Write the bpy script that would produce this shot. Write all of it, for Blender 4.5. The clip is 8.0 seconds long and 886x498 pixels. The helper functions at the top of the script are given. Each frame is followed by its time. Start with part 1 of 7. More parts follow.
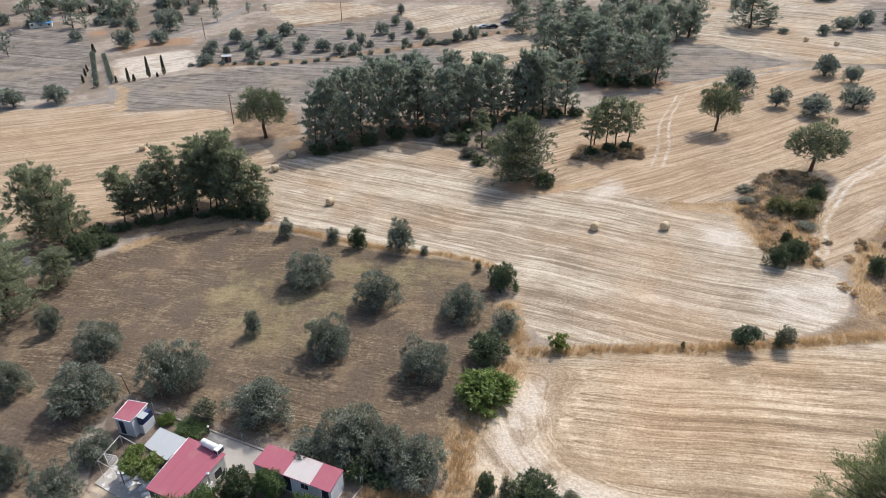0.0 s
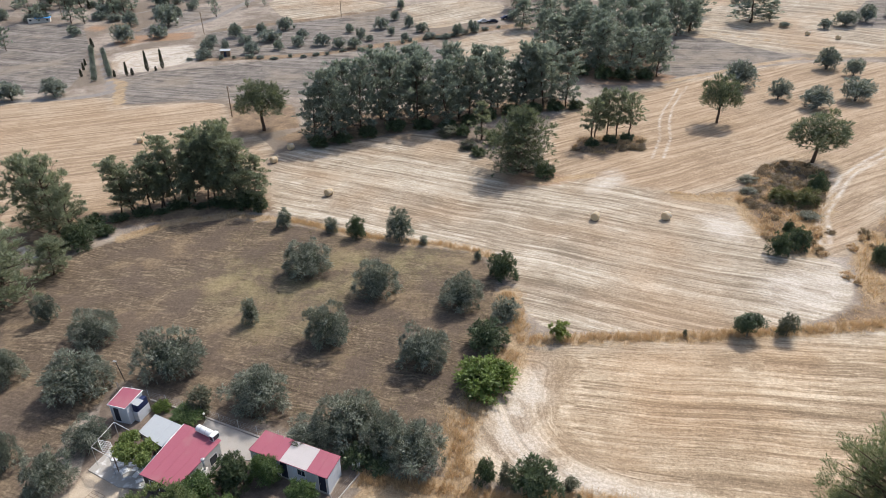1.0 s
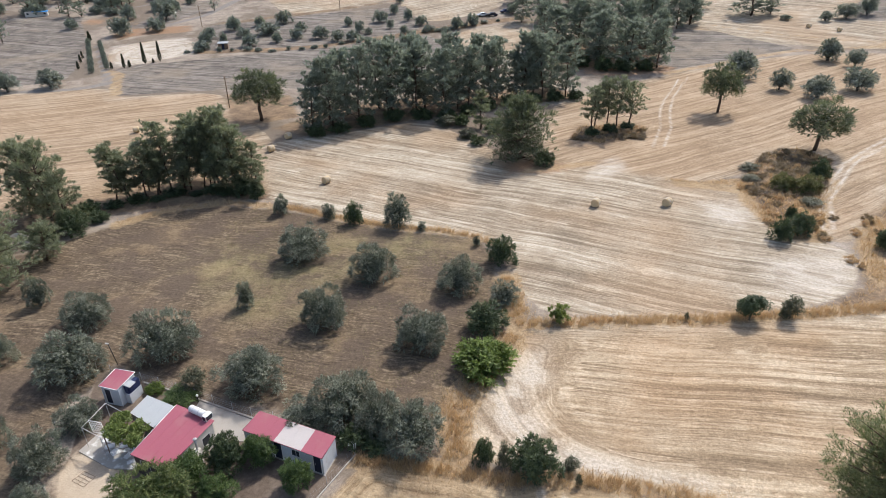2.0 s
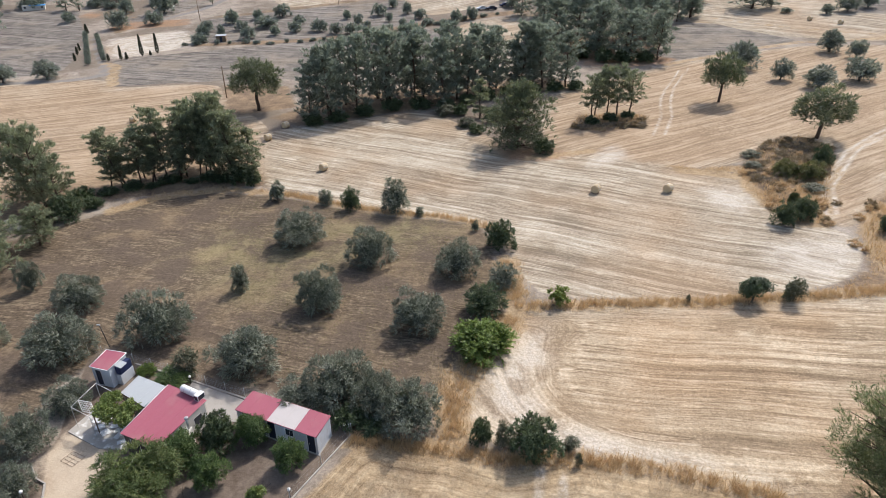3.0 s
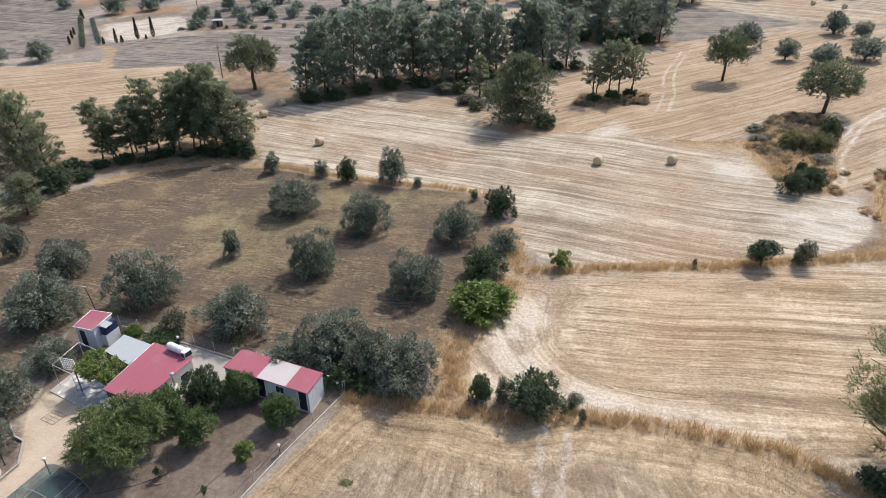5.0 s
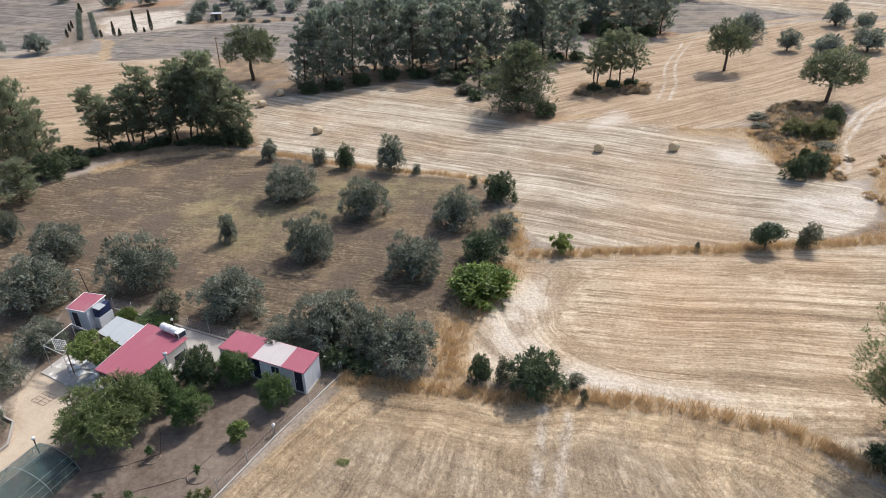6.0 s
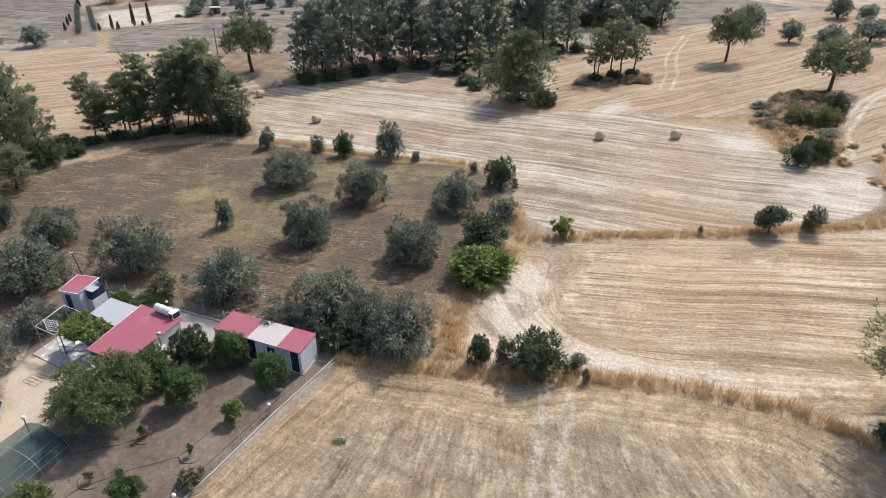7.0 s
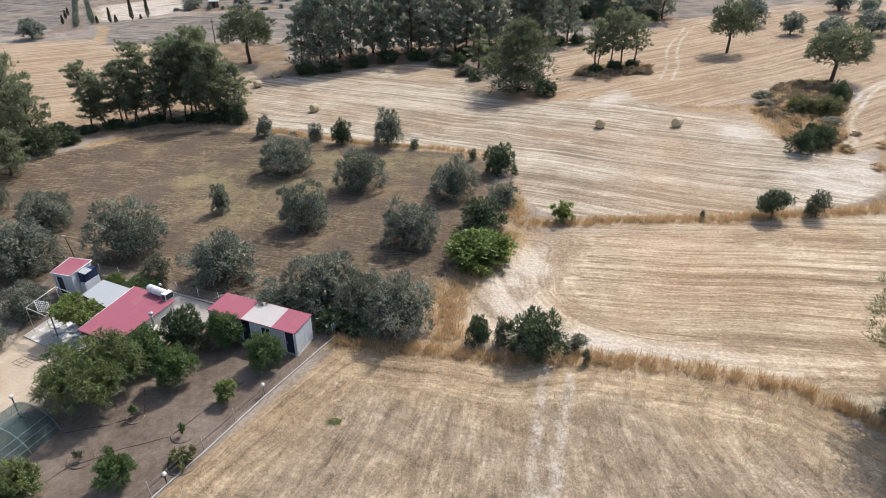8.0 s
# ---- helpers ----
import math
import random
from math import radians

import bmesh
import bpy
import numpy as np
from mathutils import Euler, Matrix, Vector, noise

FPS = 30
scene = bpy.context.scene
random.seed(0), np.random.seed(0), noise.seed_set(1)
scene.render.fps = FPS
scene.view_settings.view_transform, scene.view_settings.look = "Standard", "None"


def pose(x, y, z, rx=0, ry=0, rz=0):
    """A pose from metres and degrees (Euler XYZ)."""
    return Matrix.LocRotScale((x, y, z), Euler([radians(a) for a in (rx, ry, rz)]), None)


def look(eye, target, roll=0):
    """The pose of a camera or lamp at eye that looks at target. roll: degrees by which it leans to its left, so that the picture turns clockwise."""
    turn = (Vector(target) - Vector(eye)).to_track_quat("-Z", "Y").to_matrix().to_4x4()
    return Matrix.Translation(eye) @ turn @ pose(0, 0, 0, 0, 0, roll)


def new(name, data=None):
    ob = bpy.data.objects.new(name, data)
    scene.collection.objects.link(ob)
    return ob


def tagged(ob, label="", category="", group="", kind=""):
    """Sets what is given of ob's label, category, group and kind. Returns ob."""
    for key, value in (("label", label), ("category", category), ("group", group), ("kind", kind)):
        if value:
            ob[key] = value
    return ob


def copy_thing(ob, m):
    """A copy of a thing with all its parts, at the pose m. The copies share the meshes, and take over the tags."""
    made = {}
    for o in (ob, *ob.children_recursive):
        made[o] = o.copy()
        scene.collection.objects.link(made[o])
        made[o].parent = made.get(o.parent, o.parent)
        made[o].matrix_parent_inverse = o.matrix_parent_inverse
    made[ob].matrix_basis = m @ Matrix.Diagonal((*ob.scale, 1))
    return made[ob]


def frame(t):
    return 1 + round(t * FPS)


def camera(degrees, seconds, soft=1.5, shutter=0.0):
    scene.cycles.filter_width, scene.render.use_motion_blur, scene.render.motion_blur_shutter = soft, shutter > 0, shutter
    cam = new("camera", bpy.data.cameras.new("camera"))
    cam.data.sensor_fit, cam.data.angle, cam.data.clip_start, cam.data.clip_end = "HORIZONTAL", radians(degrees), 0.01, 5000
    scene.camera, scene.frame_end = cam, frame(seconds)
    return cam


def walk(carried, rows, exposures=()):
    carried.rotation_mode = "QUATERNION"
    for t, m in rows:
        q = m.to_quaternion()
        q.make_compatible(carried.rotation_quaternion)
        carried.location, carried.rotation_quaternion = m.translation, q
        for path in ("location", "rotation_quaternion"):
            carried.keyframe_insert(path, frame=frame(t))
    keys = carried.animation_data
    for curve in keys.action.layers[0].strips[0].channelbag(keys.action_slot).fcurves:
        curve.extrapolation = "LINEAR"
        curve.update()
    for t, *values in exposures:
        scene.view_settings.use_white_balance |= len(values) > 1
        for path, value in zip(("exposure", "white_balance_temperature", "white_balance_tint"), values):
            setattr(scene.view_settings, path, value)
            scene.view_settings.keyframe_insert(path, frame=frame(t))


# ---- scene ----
cam = camera(72.5, 8.0, 0.8)
METRES, EYE, TILT, LEAN, TURN = 17.0, 46.5, -28.1, 0.0, 0.0
ROWS = [
    (0.0, 0.0, 0.0, 0.0, 0.0, 0.0, -0.0),
    (0.5, 0.0029, 0.0223, -0.0395, 0.01, -0.01, -0.0),
    (1.0, 0.0071, 0.0507, -0.0909, 0.01, -0.03, 0.01),
    (1.5, 0.0124, 0.0827, -0.1527, -0.0, -0.04, 0.02),
    (3.0, 0.0331, 0.184, -0.3464, -0.03, -0.0, 0.01),
    (3.5, 0.0374, 0.2177, -0.4098, -0.03, -0.01, -0.01),
    (4.0, 0.0399, 0.252, -0.473, -0.03, -0.01, -0.03),
    (4.5, 0.0419, 0.2852, -0.5348, -0.04, -0.02, -0.03),
    (6.0, 0.0526, 0.3737, -0.6994, -0.02, -0.03, 0.03),
    (6.5, 0.0555, 0.4017, -0.7513, -0.01, -0.03, 0.03),
    (7.0, 0.0584, 0.4281, -0.8016, 0.0, -0.03, 0.04),
    (7.5, 0.0633, 0.4544, -0.8503, 0.0, -0.04, 0.03),
    (8.0, 0.0676, 0.48, -0.8977, -0.01, -0.03, 0.01),
]
walk(cam, [(t, pose(0, 0, EYE, TILT, LEAN, TURN) @ pose(METRES * x, METRES * y, METRES * z, 90 + pitch, roll, yaw)) for t, x, y, z, yaw, pitch, roll in ROWS])

# ---- world and light ----
SUN_AZ, SUN_EL = radians(36.0), radians(50.0)
world = bpy.data.worlds.new("world")
scene.world = world
world.use_nodes = True
wn = world.node_tree
sky = wn.nodes.new("ShaderNodeTexSky")
sky.sky_type = "NISHITA"
sky.sun_disc = False
sky.sun_elevation, sky.sun_rotation = SUN_EL, SUN_AZ
sky.dust_density = 2.5
wn.nodes["Background"].inputs["Strength"].default_value = 0.212
wn.links.new(sky.outputs[0], wn.nodes["Background"].inputs["Color"])
sun_data = bpy.data.lights.new("sun", "SUN")
sun_data.energy, sun_data.angle, sun_data.color = 4.0, radians(0.6), (1.0, 0.97, 0.928)
sun = new("sun", sun_data)
SUN_DIR = Vector((math.sin(SUN_AZ) * math.cos(SUN_EL), math.cos(SUN_AZ) * math.cos(SUN_EL), math.sin(SUN_EL)))
sun.matrix_world = look(SUN_DIR * 200, (0, 0, 0))
scene.view_settings.exposure = 0.0


# ---- the lie of the land ----
def ground_z(x, y):
    """Height of the ground: a slope that rises gently away from the yard and to the east."""
    x, y = np.asarray(x, float), np.asarray(y, float)
    u = np.clip(x / 100, -2.2, 2.2)
    v = np.clip((y - 35) / 100, -0.6, 2.4)
    z = 0.076 + 2.715 * u + 1.985 * v + 0.536 * u * u + 0.047 * u * v + 0.117 * v * v + 0.568 * v ** 3 + 0.204 * u * u * v
    e = np.maximum(0, (y - 275) / 100)
    z = z + 9.2 * (1 - np.exp(-e / 0.8))
    z = z + 0.10 * np.sin(x * 0.13 + 1.1) * np.sin(y * 0.11 + 0.4) + 0.05 * np.sin(x * 0.41 - y * 0.23)
    return z


def gz(x, y):
    return float(ground_z(x, y))


# ---- mesh helpers ----
def mesh_of(name, verts, faces, material=None, smooth=False):
    me = bpy.data.meshes.new(name)
    me.from_pydata([tuple(v) for v in verts], [], faces)
    if material:
        me.materials.append(material)
    if smooth:
        me.polygons.foreach_set("use_smooth", [True] * len(me.polygons))
    return me


def big_mesh(name, verts, faces, material, smooth=False):
    """A mesh from numpy arrays: verts (n, 3) and faces (m, 3 or 4)."""
    me = bpy.data.meshes.new(name)
    n, k = faces.shape
    me.vertices.add(len(verts))
    me.vertices.foreach_set("co", np.ascontiguousarray(verts, np.float32).ravel())
    me.loops.add(n * k)
    me.loops.foreach_set("vertex_index", np.ascontiguousarray(faces, np.int32).ravel())
    me.polygons.add(n)
    me.polygons.foreach_set("loop_start", np.arange(0, n * k, k, dtype=np.int32))
    me.polygons.foreach_set("use_smooth", np.full(n, smooth))
    me.update(calc_edges=True)
    me.materials.append(material)
    return me


def thing(name, label, category, group="", at=(0, 0, 0), turn=0.0):
    ob = new(name)
    ob.matrix_basis = pose(*at, 0, 0, turn)
    ob.empty_display_size = 0.3
    return tagged(ob, label, category, group)


def part(name, bm, material, parent, label=""):
    """Links a bmesh, or a mesh, as one mesh object under a thing or a part."""
    if isinstance(bm, bmesh.types.BMesh):
        me = bpy.data.meshes.new(name)
        bmesh.ops.recalc_face_normals(bm, faces=bm.faces)
        bm.to_mesh(me)
        bm.free()
        me.materials.append(material)
    else:
        me = bm
    ob = new(name, me)
    ob.parent = parent
    if label:
        ob["label"] = label
    return ob


def box(bm, lo, hi, m=None):
    """A box between two corners, laid by the pose m."""
    r = bmesh.ops.create_cube(bm, size=1)
    c = [(a + b) / 2 for a, b in zip(lo, hi)]
    s = [max(1e-4, b - a) for a, b in zip(lo, hi)]
    mat = Matrix.Translation(c) @ Matrix.Diagonal((*s, 1))
    bmesh.ops.transform(bm, matrix=(m @ mat) if m else mat, verts=r["verts"])
    return r["verts"]


def boxes(*pairs, m=None, bevel=0.0):
    bm = bmesh.new()
    for lo, hi in pairs:
        box(bm, lo, hi, m)
    if bevel:
        bmesh.ops.bevel(bm, geom=bm.edges[:], offset=bevel, segments=2, affect="EDGES")
    return bm


def tube(bm, pts, radii, sides=6, cap=True):
    """A tapered tube along points."""
    rings = []
    pts = [Vector(p) for p in pts]
    for i, p in enumerate(pts):
        d = (pts[min(i + 1, len(pts) - 1)] - pts[max(i - 1, 0)]).normalized()
        a = d.orthogonal().normalized()
        b = d.cross(a)
        rings.append([bm.verts.new(p + (a * math.cos(q) + b * math.sin(q)) * radii[i]) for q in [2 * math.pi * k / sides for k in range(sides)]])
    for r0, r1 in zip(rings, rings[1:]):
        # match the ring starts, so that the tube does not twist
        k0 = min(range(sides), key=lambda k: (r1[k].co - r0[0].co).length)
        for k in range(sides):
            f = bm.faces.new((r0[k], r0[(k + 1) % sides], r1[(k0 + k + 1) % sides], r1[(k0 + k) % sides]))
            f.smooth = True
    if cap:
        bm.faces.new(rings[0][::-1])
        bm.faces.new(rings[-1])
    return bm


def prism(quad, z0, z1, lift=(0, 0, 0, 0)):
    """A block over a plan of corners; lift raises the top's corners."""
    bm = bmesh.new()
    low = [bm.verts.new((x, y, z0)) for x, y in quad]
    top = [bm.verts.new((x, y, z1 + l)) for (x, y), l in zip(quad, lift)]
    n = len(quad)
    bm.faces.new(low[::-1])
    bm.faces.new(top)
    for i in range(n):
        bm.faces.new((low[i], low[(i + 1) % n], top[(i + 1) % n], top[i]))
    return bm


# ---- material helpers ----
def put(nt, sock, v):
    if isinstance(v, bpy.types.NodeSocket):
        nt.links.new(v, sock)
    elif isinstance(v, tuple) and len(v) == 3 and sock.type == "RGBA":
        sock.default_value = (*v, 1)
    else:
        sock.default_value = v


def n_noise(nt, vec, scale, detail=4.0, rough=0.55):
    n = nt.nodes.new("ShaderNodeTexNoise")
    put(nt, n.inputs["Scale"], scale)
    put(nt, n.inputs["Detail"], detail)
    put(nt, n.inputs["Roughness"], rough)
    if vec:
        put(nt, n.inputs["Vector"], vec)
    return n.outputs["Fac"]


def n_math(nt, op, a, b=0.0, clamp=False):
    n = nt.nodes.new("ShaderNodeMath")
    n.operation, n.use_clamp = op, clamp
    put(nt, n.inputs[0], a)
    put(nt, n.inputs[1], b)
    return n.outputs[0]


def n_range(nt, v, a, b, c=0.0, d=1.0):
    n = nt.nodes.new("ShaderNodeMapRange")
    n.interpolation_type = "SMOOTHSTEP"
    for k, q in enumerate((v, a, b, c, d)):
        put(nt, n.inputs[k], q)
    return n.outputs[0]


def n_mix(nt, f, a, b, blend="MIX"):
    n = nt.nodes.new("ShaderNodeMix")
    n.data_type, n.blend_type = "RGBA", blend
    put(nt, n.inputs[0], f)
    put(nt, n.inputs[6], a)
    put(nt, n.inputs[7], b)
    return n.outputs[2]


def n_ramp(nt, f, stops):
    n = nt.nodes.new("ShaderNodeValToRGB")
    cr = n.color_ramp
    while len(cr.elements) < len(stops):
        cr.elements.new(0.5)
    for e, (p, c) in zip(cr.elements, stops):
        e.position, e.color = p, (*c, 1)
    put(nt, n.inputs[0], f)
    return n.outputs[0]


def n_attr(nt, name):
    n = nt.nodes.new("ShaderNodeAttribute")
    n.attribute_name = name
    return n.outputs["Fac"]


def n_xyz(nt, x, y=0.0, z=0.0):
    n = nt.nodes.new("ShaderNodeCombineXYZ")
    for k, q in enumerate((x, y, z)):
        put(nt, n.inputs[k], q)
    return n.outputs[0]


def n_object(nt):
    return nt.nodes.new("ShaderNodeTexCoord").outputs["Object"]


def blank(name):
    m = bpy.data.materials.new(name)
    m.use_nodes = True
    m.node_tree.nodes.clear()
    return m, m.node_tree


def finish(nt, color, rough=0.8, metal=0.0, bump=None, strength=0.4, distance=0.02, spec=0.3):
    p = nt.nodes.new("ShaderNodeBsdfPrincipled")
    put(nt, p.inputs["Base Color"], color)
    put(nt, p.inputs["Roughness"], rough)
    put(nt, p.inputs["Metallic"], metal)
    put(nt, p.inputs["Specular IOR Level"], spec)
    if bump:
        b = nt.nodes.new("ShaderNodeBump")
        put(nt, b.inputs["Height"], bump)
        put(nt, b.inputs["Strength"], strength)
        put(nt, b.inputs["Distance"], distance)
        nt.links.new(b.outputs[0], p.inputs["Normal"])
    o = nt.nodes.new("ShaderNodeOutputMaterial")
    nt.links.new(p.outputs[0], o.inputs[0])
    return p


def plain(name, c, rough=0.7, metal=0.0, vary=0.25, scale=6.0, dirt=None, bump=0.15, spec=0.3):
    """A weathered surface: a colour with fine grain and larger stains."""
    m, nt = blank(name)
    co = n_object(nt)
    fine, big = n_noise(nt, co, scale * 6, 5), n_noise(nt, co, scale * 0.35, 4)
    dark = tuple(q * (1 - vary) for q in c)
    light = tuple(min(1, q * (1 + vary * 0.6)) for q in c)
    col = n_mix(nt, fine, dark, light)
    col = n_mix(nt, n_range(nt, big, 0.5, 0.72, 0.0, 0.55), col, dirt or tuple(q * (1 - 1.4 * vary) for q in c))
    r = n_range(nt, big, 0.3, 0.7, max(0.05, rough - 0.1), min(1, rough + 0.12))
    finish(nt, col, r, metal, fine, bump, 0.01, spec)
    return m


def leafy(name, dark, mid, light, gloss=0.45, through_light=0.3, warm=(0.16, 0.13, 0.06), warm_share=0.06, shine=(1.0, 1.0, 0.6)):
    """Leaves: each leaf has its own tone, and lets some light through."""
    m, nt = blank(name)
    geo = nt.nodes.new("ShaderNodeNewGeometry").outputs["Random Per Island"]
    tree = nt.nodes.new("ShaderNodeObjectInfo").outputs["Random"]
    col = n_ramp(nt, geo, [(0.0, dark), (0.5, mid), (1 - warm_share, light), (1.0, warm)])
    col = n_mix(nt, n_range(nt, n_noise(nt, n_object(nt), 0.6, 3), 0.35, 0.7, 0.0, 0.5), col, mid)
    col = n_mix(nt, n_math(nt, "MULTIPLY", tree, 0.3), col, dark)
    tone = n_attr(nt, "tone")
    col = n_mix(nt, n_range(nt, tone, 0.48, 0.95, 0.0, 0.8), col, light)
    col = n_mix(nt, n_range(nt, tone, 0.05, 0.45, 0.5, 0.0), col, dark)
    p = nt.nodes.new("ShaderNodeBsdfPrincipled")
    put(nt, p.inputs["Base Color"], col)
    put(nt, p.inputs["Roughness"], gloss)
    put(nt, p.inputs["Specular IOR Level"], 0.35)
    t = nt.nodes.new("ShaderNodeBsdfTranslucent")
    put(nt, t.inputs["Color"], n_mix(nt, 1.0, col, shine, "MULTIPLY"))
    mix = nt.nodes.new("ShaderNodeMixShader")
    mix.inputs[0].default_value = through_light
    nt.links.new(p.outputs[0], mix.inputs[1])
    nt.links.new(t.outputs[0], mix.inputs[2])
    o = nt.nodes.new("ShaderNodeOutputMaterial")
    nt.links.new(mix.outputs[0], o.inputs[0])
    return m


def bark(name, c):
    m, nt = blank(name)
    co = n_object(nt)
    mp = nt.nodes.new("ShaderNodeMapping")
    mp.inputs["Scale"].default_value = (6, 6, 1.2)
    nt.links.new(co, mp.inputs[0])
    f = n_noise(nt, mp.outputs[0], 3.0, 5)
    finish(nt, n_ramp(nt, f, [(0.3, tuple(q * 0.5 for q in c)), (0.55, c), (0.8, tuple(q * 1.5 for q in c))]), 0.9, 0, f, 0.8, 0.03)
    return m


OLIVE_LEAF = leafy("olive_leaf", (0.07, 0.084, 0.063), (0.158, 0.178, 0.133), (0.40, 0.415, 0.335), 0.4, 0.25)
PINE_LEAF = leafy("pine_needle", (0.15, 0.172, 0.115), (0.25, 0.275, 0.182), (0.36, 0.385, 0.255), 0.5, 0.48, shine=(1.0, 1.0, 0.75))
WALNUT_LEAF = leafy("walnut_leaf", (0.062, 0.092, 0.032), (0.14, 0.18, 0.066), (0.26, 0.295, 0.125), 0.45, 0.42, (0.27, 0.20, 0.09), 0.07)
EDGE_NEEDLE = leafy("long_pine_needle", (0.09, 0.115, 0.058), (0.165, 0.20, 0.10), (0.27, 0.305, 0.16), 0.55, 0.45)
CITRUS_LEAF = leafy("citrus_leaf", (0.052, 0.092, 0.032), (0.112, 0.172, 0.062), (0.225, 0.295, 0.125), 0.36, 0.4)
FIG_LEAF = leafy("fig_leaf", (0.08, 0.122, 0.03), (0.155, 0.215, 0.052), (0.25, 0.32, 0.095), 0.45, 0.42)
BROOM_LEAF = leafy("broom_leaf", (0.10, 0.105, 0.045), (0.185, 0.19, 0.08), (0.29, 0.28, 0.135), 0.6, 0.35, (0.34, 0.25, 0.12), 0.12)
BROWN_SCRUB = leafy("brown_scrub", (0.19, 0.135, 0.08), (0.31, 0.225, 0.135), (0.45, 0.34, 0.21), 0.7, 0.3, (0.13, 0.11, 0.06), 0.15)
DARK_NEEDLE = leafy("dark_pine_needle", (0.085, 0.105, 0.068), (0.155, 0.18, 0.115), (0.25, 0.275, 0.175), 0.55, 0.42)
VINE_LEAF = leafy("vine_leaf", (0.115, 0.155, 0.045), (0.225, 0.28, 0.085), (0.36, 0.42, 0.15), 0.45, 0.42, (0.3, 0.27, 0.1), 0.1)
CAROB_LEAF = leafy("carob_leaf", (0.048, 0.072, 0.037), (0.086, 0.118, 0.058), (0.155, 0.19, 0.095), 0.4, 0.26)
SCRUB_LEAF = leafy("scrub_leaf", (0.08, 0.085, 0.055), (0.14, 0.15, 0.095), (0.24, 0.24, 0.16), 0.6, 0.25, (0.26, 0.19, 0.11), 0.2)
GREY_BRUSH = leafy("grey_brush", (0.20, 0.155, 0.125), (0.32, 0.255, 0.205), (0.45, 0.37, 0.295), 0.7, 0.35, (0.30, 0.21, 0.13), 0.15)
CYPRESS_LEAF = leafy("cypress_leaf", (0.035, 0.042, 0.026), (0.065, 0.07, 0.042), (0.11, 0.11, 0.07), 0.6, 0.2)
STRAW_BLADE = leafy("dry_grass_blade", (0.46, 0.315, 0.172), (0.67, 0.485, 0.285), (0.83, 0.665, 0.45), 0.7, 0.42, (0.36, 0.25, 0.15), 0.1, (1.0, 0.96, 0.82))
STUBBLE_BLADE = leafy("stubble_blade", (0.34, 0.26, 0.17), (0.52, 0.42, 0.29), (0.72, 0.61, 0.45), 0.8, 0.3, (0.22, 0.16, 0.11), 0.08, (1.0, 0.92, 0.78))
WEED_BLADE = leafy("weed_blade", (0.14, 0.13, 0.06), (0.24, 0.2, 0.1), (0.36, 0.29, 0.16), 0.7, 0.25)
OLIVE_BARK = bark("olive_bark", (0.13, 0.11, 0.09))
PINE_BARK = bark("pine_bark", (0.11, 0.075, 0.055))


# ---- ground covers ----
def inside_by(px, py, poly):
    """Signed distance to a polygon, positive inside, in metres."""
    d2 = np.full(px.shape, 1e18)
    inside = np.zeros(px.shape, bool)
    n = len(poly)
    for i in range(n):
        x0, y0 = poly[i]
        x1, y1 = poly[(i + 1) % n]
        ex, ey = x1 - x0, y1 - y0
        t = np.clip(((px - x0) * ex + (py - y0) * ey) / (ex * ex + ey * ey + 1e-9), 0, 1)
        d2 = np.minimum(d2, (px - x0 - t * ex) ** 2 + (py - y0 - t * ey) ** 2)
        if y0 != y1:
            cross = ((y0 > py) != (y1 > py)) & (px < ex * (py - y0) / ey + x0)
            inside ^= cross
    d = np.sqrt(d2)
    return np.where(inside, d, -d)


def along_by(px, py, line, half):
    """Signed distance to a ribbon along a line, positive on it."""
    d2 = np.full(px.shape, 1e18)
    for (x0, y0), (x1, y1) in zip(line, line[1:]):
        ex, ey = x1 - x0, y1 - y0
        t = np.clip(((px - x0) * ex + (py - y0) * ey) / (ex * ex + ey * ey + 1e-9), 0, 1)
        d2 = np.minimum(d2, (px - x0 - t * ex) ** 2 + (py - y0 - t * ey) ** 2)
    return half - np.sqrt(d2)


FIELD_EAST = [(47.6, 57.4), (31.7, 57.1), (14.1, 57.4), (9.5, 54.6), (5.7, 49.2), (3.3, 44.6), (3.0, 40.9), (4.2, 39.7), (10.9, 39.1),
              (15.0, 37.7), (20.6, 35.3), (26.7, 32.7), (30.4, 30.1), (60, 16), (120, 30), (110, 62), (75, 59)]
FIELD_MIDDLE = [(16, 61.5), (29, 60.8), (39.7, 61.2), (49.2, 63.2), (54.4, 69.6), (55, 73.9), (52.8, 75.5), (47.9, 79.9), (48.9, 86), (48.6, 93),
                (43.6, 97.9), (33, 103.4), (24, 105.3), (14, 107), (8.9, 117.5), (0.8, 129.4), (-5.8, 135.3), (-16.5, 131), (-27, 126), (-37, 124),
                (-31, 98.9), (-25.8, 94.2), (-17.3, 89.7), (-8.6, 86.4), (5.7, 81.3), (10.6, 77.7), (10.8, 68.9), (12.6, 62.6)]
FIELD_UPPER = [(24.3, 106.6), (32.9, 103.6), (43.8, 98.8), (54.7, 103.1), (62.2, 110.4), (68.8, 112.7), (73.2, 106.7), (57, 81.9), (55.9, 75.4),
               (66, 84), (77.1, 96.5), (110, 120), (140, 178), (104.5, 184), (62.2, 168), (35.4, 152), (27, 144), (20, 116)]
FIELD_WEST = [(-160, 155), (-121, 163.3), (-97.5, 169), (-89.9, 166.2), (-87.3, 158.9), (-59.6, 164.2), (-52.5, 146.2), (-40, 130.3),
              (-37, 124), (-31, 98.9), (-34, 96), (-56, 93), (-78, 92), (-130, 80)]
FIELD_BACK = [(3.3, 228.2), (38.2, 244), (48, 225), (34.4, 210), (21.6, 200), (3, 200)]
